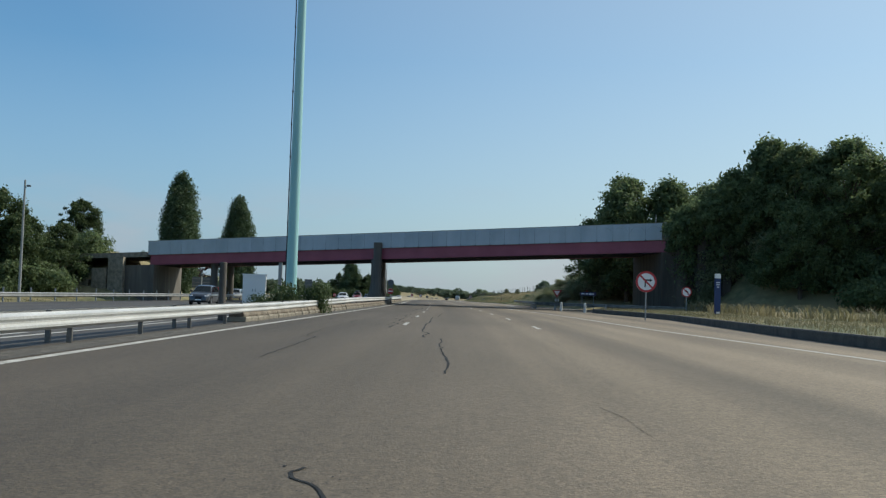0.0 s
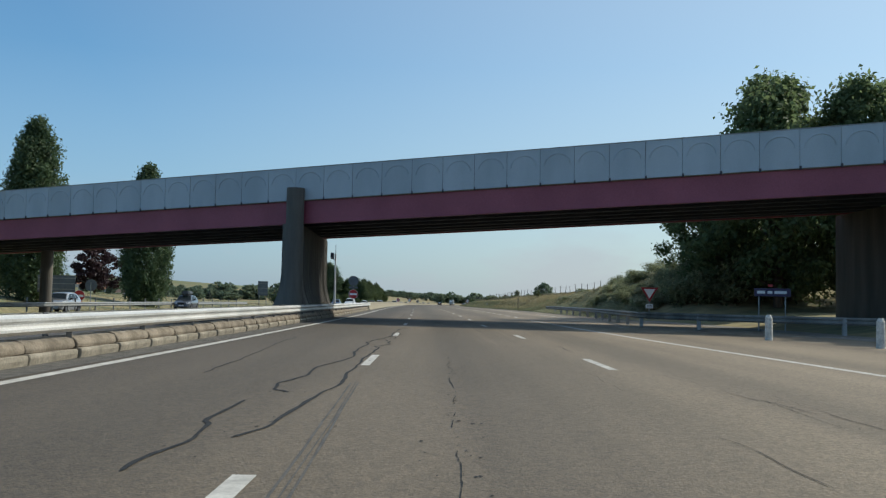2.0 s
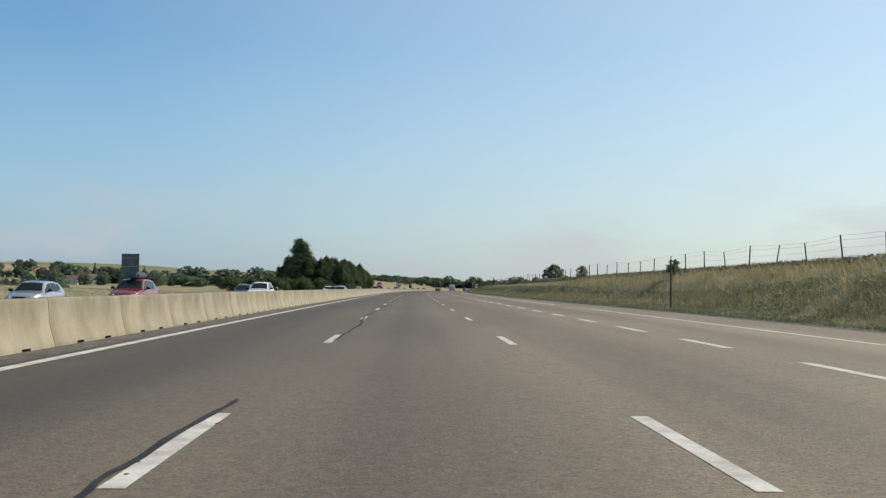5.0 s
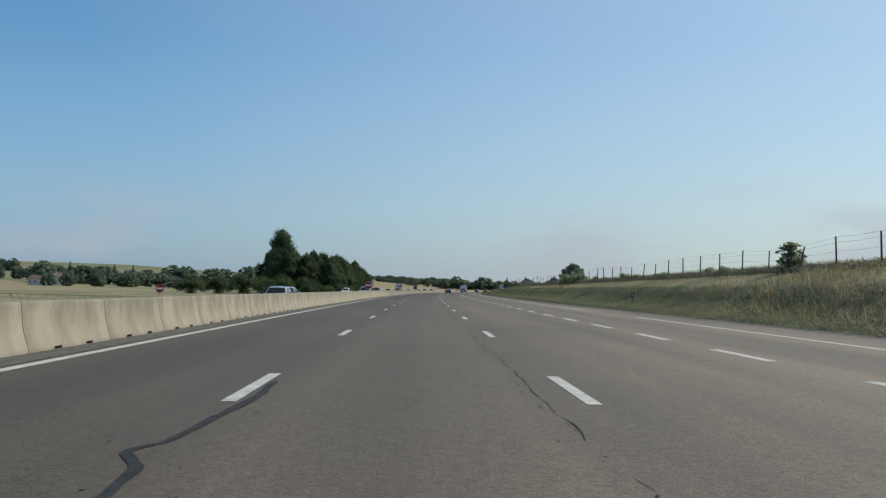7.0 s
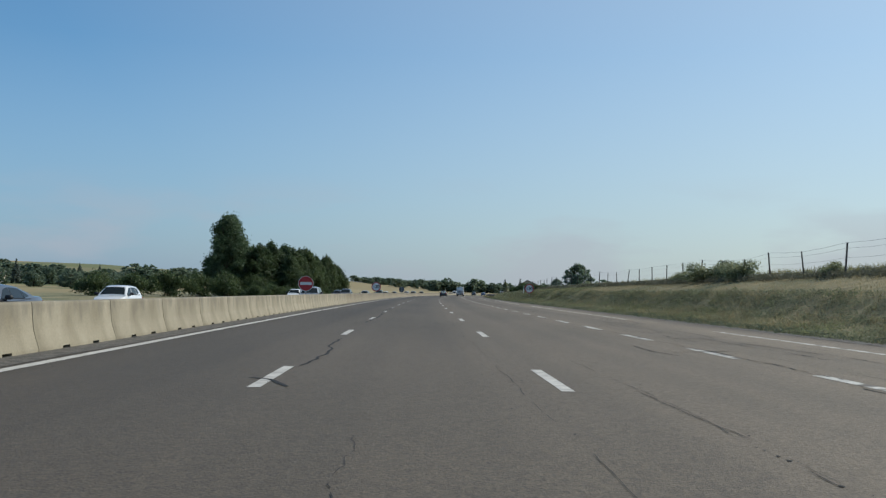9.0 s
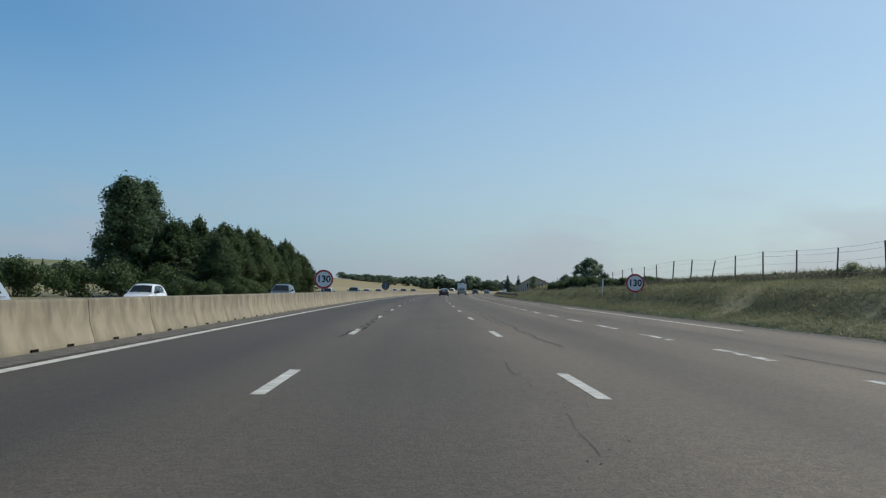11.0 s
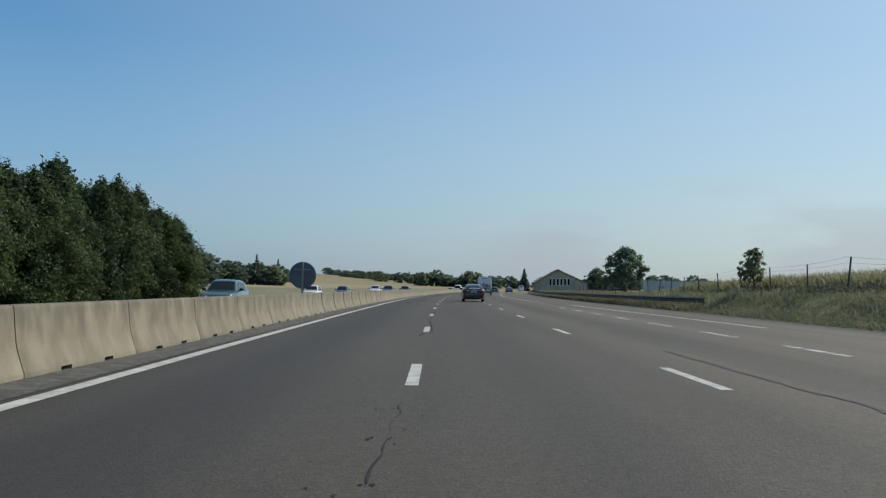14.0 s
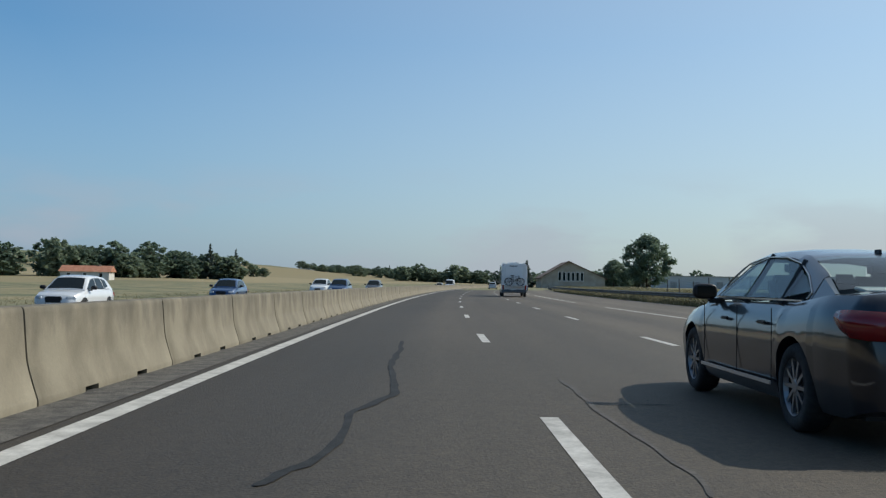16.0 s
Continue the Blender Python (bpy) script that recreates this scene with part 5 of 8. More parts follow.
part("wing_wall", bar(bmesh.new(), 24.3, 37.0, -0.4, 0.0, -8.5, -1.55), CONCRETE_SHADE, bridge)
for x, top in ((-39.2, -1.9), (-41.5, -3.2), (-44.0, -4.6)):
    part("wing_wall", bar(bmesh.new(), x - 2.1, x, -1.6, -0.62, -8.5, top), CONCRETE_OLD, bridge)
for x in (21.0, 25.5):
    bm = rod(bmesh.new(), bp(x, 0.5, -1.3), bp(x, 0.5, 0.9), 0.05, 0.05, 8)
    part("stanchion", bm, GALV_DULL, bridge)


# ---------------------------------------------------------------- trees
def leaf_cloud(name, blobs, count, size, seed, mat, shell=0.45, fuzz=0.17):
    """A crown: blobs is a list of (centre, radii); leaves crowd towards each blob's surface."""
    rng = np.random.default_rng(seed)
    vol = np.array([r[0] * r[1] + r[1] * r[2] + r[0] * r[2] for c, r in blobs])
    pick = rng.choice(len(blobs), count, p=vol / vol.sum())
    cen = np.array([c for c, r in blobs])[pick]
    rad = np.array([r for c, r in blobs])[pick]
    d = rng.normal(size=(count, 3))
    d /= np.linalg.norm(d, axis=1)[:, None]
    rr = (shell + (1 - shell) * rng.random(count)) * (1 + fuzz * rng.normal(size=count))
    p = cen + d * rad * rr[:, None]
    nrm = d * 0.7 + rng.normal(size=(count, 3)) * 0.7 + np.array([0, 0, 0.35])
    nrm /= np.linalg.norm(nrm, axis=1)[:, None]
    t = np.cross(nrm, rng.normal(size=(count, 3)))
    t /= np.linalg.norm(t, axis=1)[:, None]
    b = np.cross(nrm, t)
    sz = size * rng.uniform(0.55, 1.3, count)[:, None]
    fold = nrm * sz * 0.25
    v = np.stack([p - t * sz, p - b * sz * 0.55 + fold, p + t * sz, p + b * sz * 0.55 + fold], 1).reshape(-1, 3)
    i = np.arange(count)[:, None] * 4
    f = np.concatenate([i + [0, 1, 2], i + [0, 2, 3]], 1).reshape(-1, 3)
    me = bpy.data.meshes.new(name)
    me.vertices.add(len(v))
    me.vertices.foreach_set("co", v.astype(np.float32).ravel())
    me.loops.add(f.size)
    me.loops.foreach_set("vertex_index", f.astype(np.int32).ravel())
    me.polygons.add(len(f))
    me.polygons.foreach_set("loop_start", np.arange(0, f.size, 3, dtype=np.int32))
    me.update()
    me.validate()
    me.materials.append(mat)
    return me


def broadleaf(name, h, w, seed, mat, leaves, size, label, low=0.12, lobes=22, category="tree", shell=0.35, fuzz=0.26, peak=0.0, shoots=0):
    """Trunk with limbs and an uneven crown, height h, crown radius w."""
    rng = random.Random(seed)
    lobes = int(lobes * 3.4)
    t = thing(name, Matrix(), label, category)
    bm = bmesh.new()
    th = h * 0.55
    rod(bm, (0, 0, -0.5), (0.1, 0.05, th * 0.5), h * 0.022, h * 0.017, 9)
    rod(bm, (0.1, 0.05, th * 0.48), (0.0, 0.2, th), h * 0.0165, h * 0.008, 8)
    blobs = []
    for i in range(lobes):
        u = low + (1 - low) * (i + 0.5) / lobes
        wid = w * (math.sin(math.pi * min(1, 0.12 + 0.83 * u)) ** 0.7) * rng.uniform(0.5, 1.1) * (1 - peak * u * u)
        ang = i * 2.4 + rng.uniform(-0.6, 0.6)
        r = h * rng.uniform(0.034, 0.098)
        z = h * u - r * 0.4 * u
        k = max(0.0, wid - r * 0.6)
        c = (k * math.cos(ang), k * math.sin(ang), z)
        blobs.append((c, (r * rng.uniform(0.9, 1.35), r * rng.uniform(0.9, 1.35), r * rng.uniform(0.7, 1.05))))
        if i % 4 == 0:
            rod(bm, (0.05, 0.05, max(0.4, min(th, z * 0.6))), c, h * 0.009, h * 0.003, 6)
    for c, r in rng.sample(blobs, min(shoots, len(blobs))):     # leading shoots that break the outline
        up = r[2] * rng.uniform(0.7, 1.3)
        blobs.append(((c[0] * 1.08, c[1] * 1.08, c[2] + up), (r[0] * 0.38, r[1] * 0.38, r[2] * 0.9)))
    blobs.append(((0, 0, h * 0.5), (w * 0.5, w * 0.5, h * 0.30)))
    part("trunk", bm, BARK, t)
    part_mesh("crown", leaf_cloud("crown", blobs, leaves, size, seed, mat, shell, fuzz), mat, t)
    return t


def poplar(h, w, seed, mat, leaves, size, label):
    rng = random.Random(seed)
    t = thing("poplar_tree", Matrix(), label, "tree")
    bm = bmesh.new()
    rod(bm, (0, 0, -0.5), (0, 0, h * 0.9), h * 0.02, h * 0.003, 8)
    blobs = []
    for i in range(80):
        u = 0.06 + 0.92 * (i + 0.5) / 80
        wid = w * min(1.0, u / 0.14) ** 0.5 * min(1.0, (1.02 - u) / 0.42) ** 0.62 * rng.uniform(0.75, 1.0)
        ang = i * 2.4
        r = w * rng.uniform(0.20, 0.36) * min(1.0, (1.15 - u) / 0.4)
        k = max(0, wid - r)
        c = (k * math.cos(ang), k * math.sin(ang), h * u)
        blobs.append((c, (r, r, r * rng.uniform(1.3, 2.2))))
        if i % 4 == 0:
            rod(bm, (0, 0, h * u * 0.85), c, 0.05, 0.02, 5)
    part("trunk", bm, BARK, t)
    part_mesh("crown", leaf_cloud("crown", blobs, leaves, size, seed, mat), mat, t)
    return t


def conifer(h, w, seed, leaves, size, label):
    rng = random.Random(seed)
    t = thing("conifer_tree", Matrix(), label, "tree")
    part("trunk", rod(bmesh.new(), (0, 0, -0.5), (0, 0, h * 0.97), h * 0.02, h * 0.002, 8), BARK, t)
    blobs = []
    for i in range(40):
        u = 0.05 + 0.93 * (i + 0.5) / 40
        k = w * (1 - u) * rng.uniform(0.55, 1.0)
        ang = i * 2.4
        r = 0.10 * h * (1 - u) + 0.14
        blobs.append(((k * math.cos(ang), k * math.sin(ang), h * u), (r * 1.2, r * 1.2, r * 0.6)))
    part_mesh("crown", leaf_cloud("crown", blobs, leaves, size, seed, LEAF_FIR_HAZE), LEAF_FIR_HAZE, t)
    return t


def bush(name, h, w, seed, mat, leaves, size, label, group=""):
    rng = random.Random(seed)
    t = thing(name, Matrix(), label, "bush", group)
    blobs, bm = [], bmesh.new()
    for i in range(9):
        r = h * rng.uniform(0.22, 0.4)
        ang, k = rng.uniform(0, 6.28), w * rng.uniform(0.1, 0.85)
        c = (k * math.cos(ang), k * math.sin(ang), rng.uniform(0.15, 0.75) * h)
        blobs.append((c, (r * 1.2, r * 1.2, r * 0.8)))
        rod(bm, (0, 0, -0.2), c, 0.03, 0.012, 5)
    part("stem", bm, BARK, t)
    part_mesh("foliage", leaf_cloud("foliage", blobs, leaves, size, seed, mat, 0.4), mat, t)
    return t


def stand(x, y, rz=0.0, k=1.0, kz=None, dz=0.0):
    return Matrix.LocRotScale((x, y, gz(x, y) + dz), Euler((0, 0, radians(rz))), (k, k, kz or k))


def plant(proto, places, first=True):
    """Puts the first where it belongs and copies it to the other places."""
    for i, (x, y, rz, k, kz) in enumerate(places):
        m = stand(x, y, rz, k, kz)
        if i == 0:
            proto.matrix_world = m
        else:
            copy_thing(proto, Matrix.LocRotScale(m.to_translation(), m.to_quaternion(), (k, k, kz)) @ Matrix.Diagonal((1 / proto.scale.x, 1 / proto.scale.y, 1 / proto.scale.z, 1)))


# poplars beside the opposite carriageway
pop = poplar(20.6, 4.4, 3, LEAF_POPLAR, 42000, 0.19, "tall dense dark-green poplar standing in dry grass")
plant(pop, [(-45.0, 131.0, 0, 1.0, 1.03), (-41.3, 164.0, 70, 0.97, 1.03)])
# trees over the right abutment and the bank in front of it
oak = broadleaf("broadleaf_tree", 14.0, 5.4, 11, LEAF_VEILED, 26000, 0.19, "dark broadleaf tree with an uneven crown against the light", lobes=30)
plant(oak, [(23.6, 85.5, 0, 1.1, 1.14), (28.8, 84.0, 60, 1.0, 1.12), (34.0, 86.0, 80, 1.0, 1.08), (20.8, 90.0, 200, 0.72, 0.62), (23.0, 93.0, 100, 0.8, 0.75), (29.3, 54.3, 20, 0.62, 0.66), (33.0, 53.0, 70, 0.8, 0.78), (28.5, 61.5, 140, 0.75, 0.66), (38.0, 62.0, 200, 1.1, 0.70), (46.5, 66.0, 30, 1.3, 0.98),
            (36.5, 50.0, 260, 0.95, 0.86), (44.0, 48.0, 110, 1.2, 0.82), (54.0, 60.0, 320, 1.3, 0.96), (26.5, 95.0, 45, 0.8, 0.7), (50.0, 76.0, 95, 1.2, 1.0),
            (52.0, 36.0, 15, 1.2, 1.0), (60.0, 48.0, 75, 1.3, 1.1), (31.5, 48.5, 15, 0.7, 0.62), (24.2, 62.5, 75, 0.36, 0.2)])
crest = broadleaf("broadleaf_tree", 10.0, 3.4, 12, LEAF_VEILED, 9000, 0.2, "dark tree spreading over the end of the bridge parapet", lobes=16, low=0.62)
plant(crest, [(23.4, 56.6, 0, 0.85, 1.0), (26.2, 55.8, 0, 1.0, 1.0), (28.0, 55.4, 100, 1.05, 1.05), (31.5, 56.0, 200, 1.1, 1.12)])
thicket = bush("thicket_bush", 4.2, 3.0, 55, LEAF_VEILED, 4800, 0.2, "dark shady thicket bush under the roadside trees")
plant(thicket, [(29.5, 51.5, 0, 0.85, 0.8), (33.5, 49.0, 60, 1.0, 1.0), (37.5, 46.5, 120, 1.1, 1.1), (42.0, 44.0, 200, 1.2, 1.2), (47.0, 41.5, 20, 1.2, 1.2), (31.5, 54.0, 250, 1.0, 0.9), (40.0, 50.0, 300, 1.2, 1.3),
                (26.8, 58.0, 30, 0.6, 0.55), (52.0, 33.0, 80, 1.2, 1.2), (35.5, 42.0, 80, 0.9, 0.9), (45.0, 34.0, 150, 1.1, 1.0), (-46.5, 75.5, 0, 1.0, 1.0), (-50.5, 73.0, 90, 1.1, 1.1), (-55.0, 70.0, 180, 1.1, 1.1),
                (-60.0, 66.0, 30, 1.2, 1.1), (-48.0, 80.0, 200, 1.0, 1.2), (-52.5, 77.0, 20, 1.1, 1.3), (-57.0, 72.5, 140, 1.1, 1.3), (-47.0, 90.0, 60, 1.2, 1.2), (-65.0, 70.0, 250, 1.2, 1.4)])
# trees on the left by the old walls
ash = broadleaf("broadleaf_tree", 11.0, 4.6, 21, LEAF_MID, 20000, 0.18, "broadleaf tree with mid-green leaves above dry grass", lobes=26)
plant(ash, [(-53.0, 78.0, 0, 1.15, 1.1), (-56.5, 73.0, 40, 1.1, 1.05), (-49.5, 77.0, 150, 0.9, 0.85), (-47.5, 84.0, 90, 0.75, 0.72), (-60.0, 76.0, 180, 1.25, 1.15), (-66.0, 86.0, 60, 1.2, 1.2), (-51.0, 100.0, 220, 0.7, 0.6),
            (-57.0, 150.0, 30, 0.65, 0.6), (-75.0, 95.0, 130, 1.2, 1.1), (-72.0, 70.0, 250, 1.3, 1.2)])
purple = broadleaf("copper_tree", 8.0, 4.0, 31, LEAF_PURPLE, 8000, 0.22, "rounded copper-leaved tree on the grassy rise", lobes=20)
plant(purple, [(-55.8, 185.0, 0, 1.2, 1.0)])

# roadside wood on the left
wood_a = broadleaf("broadleaf_tree", 12.0, 4.2, 41, LEAF_MID, 26000, 0.15, "roadside woodland tree, dense green to the ground", low=0.03, lobes=30, peak=0.55, shoots=40)
wood_b = broadleaf("broadleaf_tree", 12.0, 3.8, 42, LEAF_WOOD, 24000, 0.15, "darker woodland tree with a ragged top", low=0.03, lobes=30, peak=0.7, shoots=40)
wood_c = broadleaf("broadleaf_tree", 12.0, 4.6, 44, LEAF_WOOD, 9000, 0.25, "tall tree standing further back in the roadside wood", low=0.03, lobes=26, peak=0.5, shoots=30)
rng = random.Random(77)
pa, pb, pc = [], [], []
for i in range(18):
    s = 434 + i * 4.0
    for row in range(2):
        la = -30.8 - row * 6.5 + rng.uniform(-1.2, 1.2) - (0 if i < 15 else -1.2)
        sy = s + rng.uniform(-1.5, 1.5) + row * 2.5
        p = at(sy, la)
        tall = float(np.interp(sy, [434, 446, 457, 471, 483, 500, 510], [10.4, 11.0, 11.8, 12.4, 11.6, 11.6, 10.2]) if row else np.interp(sy, [434, 446, 454, 460, 478, 490, 497, 506], [9.2, 10.2, 11.2, 10.2, 10.2, 10.0, 9.2, 7.0]))
        k = rng.uniform(0.82, 1.12) * (1.1 if row else 1.0)
        (pc if row else pa if i % 2 else pb).append((p.x, p.y, rng.uniform(0, 360), k, tall / 12.0 * rng.uniform(0.88, 1.06)))
for s, la, k in ((462, -50, 1.25), (478, -52, 1.2), (486, -58, 1.3), (492, -53, 1.1), (447, -41, 1.0), (441, -37, 0.85), (454, -44, 1.1), (440, -44, 1.0), (466, -45, 1.15), (482, -46, 1.1)):
    p = at(s, la)
    pc.append((p.x, p.y, s * 37 % 360, k, k * 0.84))
for s, la, k, kz in ((487, -33.2, 0.76, 0.80), (503, -30.5, 0.70, 0.52), (459, -32.5, 0.72, 0.74), (470, -33.5, 0.74, 0.86)):
    p = at(s, la)
    pb.append((p.x, p.y, s * 53 % 360, k, kz))
plant(wood_a, pa)
plant(wood_b, pb)
plant(wood_c, pc)
willow = broadleaf("tall_tree", 18.5, 4.4, 43, LEAF_POPLAR, 30000, 0.22, "tall feathery grey-green tree leading the roadside wood", low=0.05, lobes=34)
p, q = at(435, -43.6), at(461, -49)
plant(willow, [(p.x, p.y, 0, 1.05, 0.9), (q.x, q.y, 120, 0.95, 1.02)])

# ---------------------------------------------------------------- signs and posts
def disc(r, thick, m=None, n=40):
    return prism(bmesh.new(), circle_pts(r, n), thick, m)


def ring(r1, r0, thick, y0, n=40):
    bm = bmesh.new()
    a, b = circle_pts(r1, n), circle_pts(r0, n)
    for i in range(n):
        j = (i + 1) % n
        q = [bm.verts.new((p[0], y, p[1])) for y in (y0, y0 + thick) for p in (a[i], a[j], b[j], b[i])]
        for f in ((0, 1, 2, 3), (7, 6, 5, 4), (0, 4, 5, 1), (2, 6, 7, 3)):
            bm.faces.new([q[k] for k in f])
    bmesh.ops.recalc_face_normals(bm, faces=bm.faces)
    return bm


def flat_bar(cx, cz, w, h, y0, thick=0.004, turn=0.0):
    c, s = math.cos(turn), math.sin(turn)
    pts = [(cx + c * x - s * z, cz + s * x + c * z) for x, z in ((-w / 2, -h / 2), (w / 2, -h / 2), (w / 2, h / 2), (-w / 2, h / 2))]
    return prism(bmesh.new(), pts, thick, Matrix.Translation((0, y0, 0)))


def lettering(body, size, mat, parent, at_point, name="lettering"):
    cu = bpy.data.curves.new(name, "FONT")
    cu.body, cu.size, cu.extrude, cu.align_x, cu.align_y = body, size, 0.003, "CENTER", "CENTER"
    cu.offset = 0.016
    tmp = bpy.data.objects.new("tmp", cu)
    me = bpy.data.meshes.new_from_object(tmp)
    bpy.data.objects.remove(tmp)
    me.transform(Matrix.Translation(at_point) @ Matrix.Rotation(radians(90), 4, "X"))
    me.materials.clear()
    return part_mesh(name, me, mat, parent)


def pole(t, z0, z1, r=0.04, y=0.05, mat=None, x=0.0, name="post"):
    return part(name, rod(bmesh.new(), (x, y, z0), (x, y, z1), r, r, 12), mat or GALV_DULL, t)


def sign_at(x, y, z, label, name="traffic_sign", turn=0.0):
    """A thing at the sign's middle height, facing the traffic that comes from -y."""
    return thing(name, pose(x, y, z, 0, 0, turn), label, "traffic sign")


def ban_sign(x, y, z, d, label, arrow, foot):
    t = sign_at(x, y, z, label)
    r = d / 2
    part("plate", disc(r, 0.02), WHITE, t)
    part("red_rim", ring(r, r * 0.80, 0.006, -0.006), SIGN_RED, t)
    bm = bmesh.new()
    if arrow == "right":
        pts = [(-0.16, -0.5), (-0.02, -0.5), (-0.02, 0.08), (0.35, 0.08), (0.35, -0.02), (0.58, 0.15), (0.35, 0.32), (0.35, 0.22), (-0.16, 0.22)]
    else:
        pts = [(0.18, -0.5), (0.32, -0.5), (0.32, 0.0), (-0.06, 0.32), (0.02, 0.44), (-0.4, 0.42), (-0.28, 0.02), (-0.17, 0.16), (0.18, -0.08)]
    prism(bm, [(px * r, pz * r) for px, pz in pts], 0.004, Matrix.Translation((0, -0.004, 0)))
    part("arrow", bm, BLACK, t)
    part("red_bar", flat_bar(0, 0, 2 * r * 0.84, r * 0.16, -0.009, 0.004, radians(-45)), SIGN_RED, t)
    pole(t, foot - z, r * 0.7)
    return t


ban_sign(11.2, 19.6, 1.85, 1.25, "round red and white no-right-turn sign on a grey post", "right", gz(11.2, 19.6) - 0.2)
ban_sign(19.7, 42.3, 1.67, 0.85, "small round red and white no-left-turn sign on a post", "left", gz(19.7, 42.3) - 0.2)


def no_entry(x, y, z, d, label, foot):
    t = sign_at(x, y, z, label)
    part("plate", disc(d / 2, 0.02), SIGN_RED, t)
    part("white_rim", ring(d / 2, d / 2 * 0.95, 0.004, -0.004), WHITE, t)
    part("white_bar", flat_bar(0, 0, d * 0.76, d * 0.19, -0.005), WHITE, t)
    pole(t, foot - z, d * 0.35)
    return t


t = no_entry(-7.75, 121.3, 1.49, 0.97, "red no-entry disc below two other sign backs on one post", 0.0)
part("sign_back", disc(0.53, 0.02, Matrix.Translation((0, 0.02, 1.38))), SIGN_BACK, t, "dark grey back of a round sign")
part("plate_back", boxed((0, 0.03, 0.70), (0.92, 0.02, 0.20), bevel=0.004), SIGN_BACK, t)
pole(t, 0.3, 1.85, 0.035, 0.06)
no_entry(-7.03, 299.75, 1.55, 1.04, "red no-entry disc on a post behind the concrete barrier", 0.0)
no_entry(-33.4, 294.4, 0.78, 1.15, "red no-entry disc beside the opposite carriageway", gz(-33.4, 294.4) - 0.2)
no_entry(-35.2, 118.7, 0.75, 1.15, "red no-entry disc at the edge of the grass", gz(-35.2, 118.7) - 0.2)


def speed_sign(x, y, z, label, foot):
    d = 1.26
    t = sign_at(x, y, z, label)
    part("plate", disc(d / 2, 0.02), WHITE, t)
    part("red_rim", ring(d / 2 * 0.985, d / 2 * 0.80, 0.005, -0.005), SIGN_RED, t)
    lettering("130", 0.60, BLACK, t, (0, -0.004, 0.0), "numerals")
    pole(t, foot - z, d * 0.4, 0.045)
    return t


speed_sign(-4.42, 362.55, 1.69, "round red-rimmed 130 speed limit sign above the median barrier", 0.0)
speed_sign(16.08, 362.65, 1.78, "round red-rimmed 130 speed limit sign on the grass slope", gz(16.08, 362.65) - 0.2)

t = sign_at(-1.74, 444.26, 1.54, "dark back of a round sign behind the median barrier")
part("sign_back", disc(0.58, 0.02), SIGN_BACK, t)
part("rail", boxed((0, -0.012, 0.25), (0.7, 0.02, 0.04)), GALV_DULL, t)
pole(t, -1.6, 0.56, 0.045, -0.05)

t = sign_at(14.78, 85.45, 1.74, "triangular red and white give-way sign with a small plate below")
r = 0.62
tri = [(-r * 0.95, r * 0.5), (0, -r * 1.05), (r * 0.95, r * 0.5)]
part("plate", prism(bmesh.new(), tri, 0.02), SIGN_RED, t)
part("white_field", prism(bmesh.new(), [(x * 0.66, z * 0.66 + 0.0) for x, z in tri], 0.004, Matrix.Translation((0, -0.004, 0))), WHITE, t)
part("notice", boxed((0, 0.01, -0.95), (0.5, 0.015, 0.30), bevel=0.004), WHITE, t)
for i in range(2):
    part("bar", flat_bar(0, -0.89 - 0.11 * i, 0.36, 0.045, -0.002), SIGN_BACK, t)
pole(t, gz(14.78, 85.45) - 1.94, 0.2)

t = sign_at(15.0, 63.1, 1.47, "dark violet place-name board with pale bars on two posts", "name_board")
part("board", boxed((0, 0, 0), (1.65, 0.03, 0.36), bevel=0.006), SIGN_BROWN, t)
for i, (cx, w) in enumerate(((-0.52, 0.36), (-0.12, 0.22), (0.36, 0.56))):
    part("bar", flat_bar(cx, 0.0, w, 0.13, -0.021), WHITE, t)
for x in (-0.6, 0.6):
    pole(t, gz(15, 63.1) - 1.67, 0.1, 0.03, 0.05, x=x)
part("red_tag", boxed((-0.1, 0, 0.30), (0.2, 0.02, 0.1)), SIGN_RED, t)

z0 = gz(18.5, 29.8)
t = thing("totem_sign", pose(18.5, 29.8, z0, 0, 0, 8), "tall narrow blue totem sign with a white head", "sign")
part("panel", boxed((0, 0, 1.45), (0.42, 0.16, 2.7), bevel=0.02), SIGN_BLUE, t)
part("head", boxed((0, 0, 2.97), (0.42, 0.16, 0.32), bevel=0.02), WHITE, t)
for i, w in enumerate((0.28, 0.26, 0.16)):
    part("bar", flat_bar(0, 2.52 - 0.16 * i, w, 0.06, -0.085), WHITE, t)
part("badge", flat_bar(0.02, 0.42, 0.26, 0.14, -0.085), WHITE, t)
part("foot", boxed((0, 0, 0.02), (0.6, 0.3, 0.16)), CONCRETE_OLD, t)

# lighting mast in the median
mast = thing("lighting_mast", pose(-9.3, 16.8, -0.45), "very tall turquoise painted steel lighting mast in the median", "mast")
for z0_, z1_, r0_, r1_ in ((0, 9, 0.31, 0.275), (9.0, 18, 0.265, 0.235), (18, 32, 0.225, 0.16)):
    part("shaft_section", rod(bmesh.new(), (0, 0, z0_), (0, 0, z1_), r0_, r1_, 20), TURQUOISE, mast, smooth=True).data.set_sharp_from_angle(angle=radians(40))
part("flange", rod(bmesh.new(), (0, 0, 0), (0, 0, 0.06), 0.5, 0.5, 20), GALV_DULL, mast)
part("cable_duct", boxed((-0.33, 0, 15), (0.05, 0.06, 29.5)), BLACK, mast)
for i in range(16):
    part("clamp", boxed((-0.33, 0, 1.2 + 1.85 * i), (0.10, 0.10, 0.07), bevel=0.01), BLACK, mast)
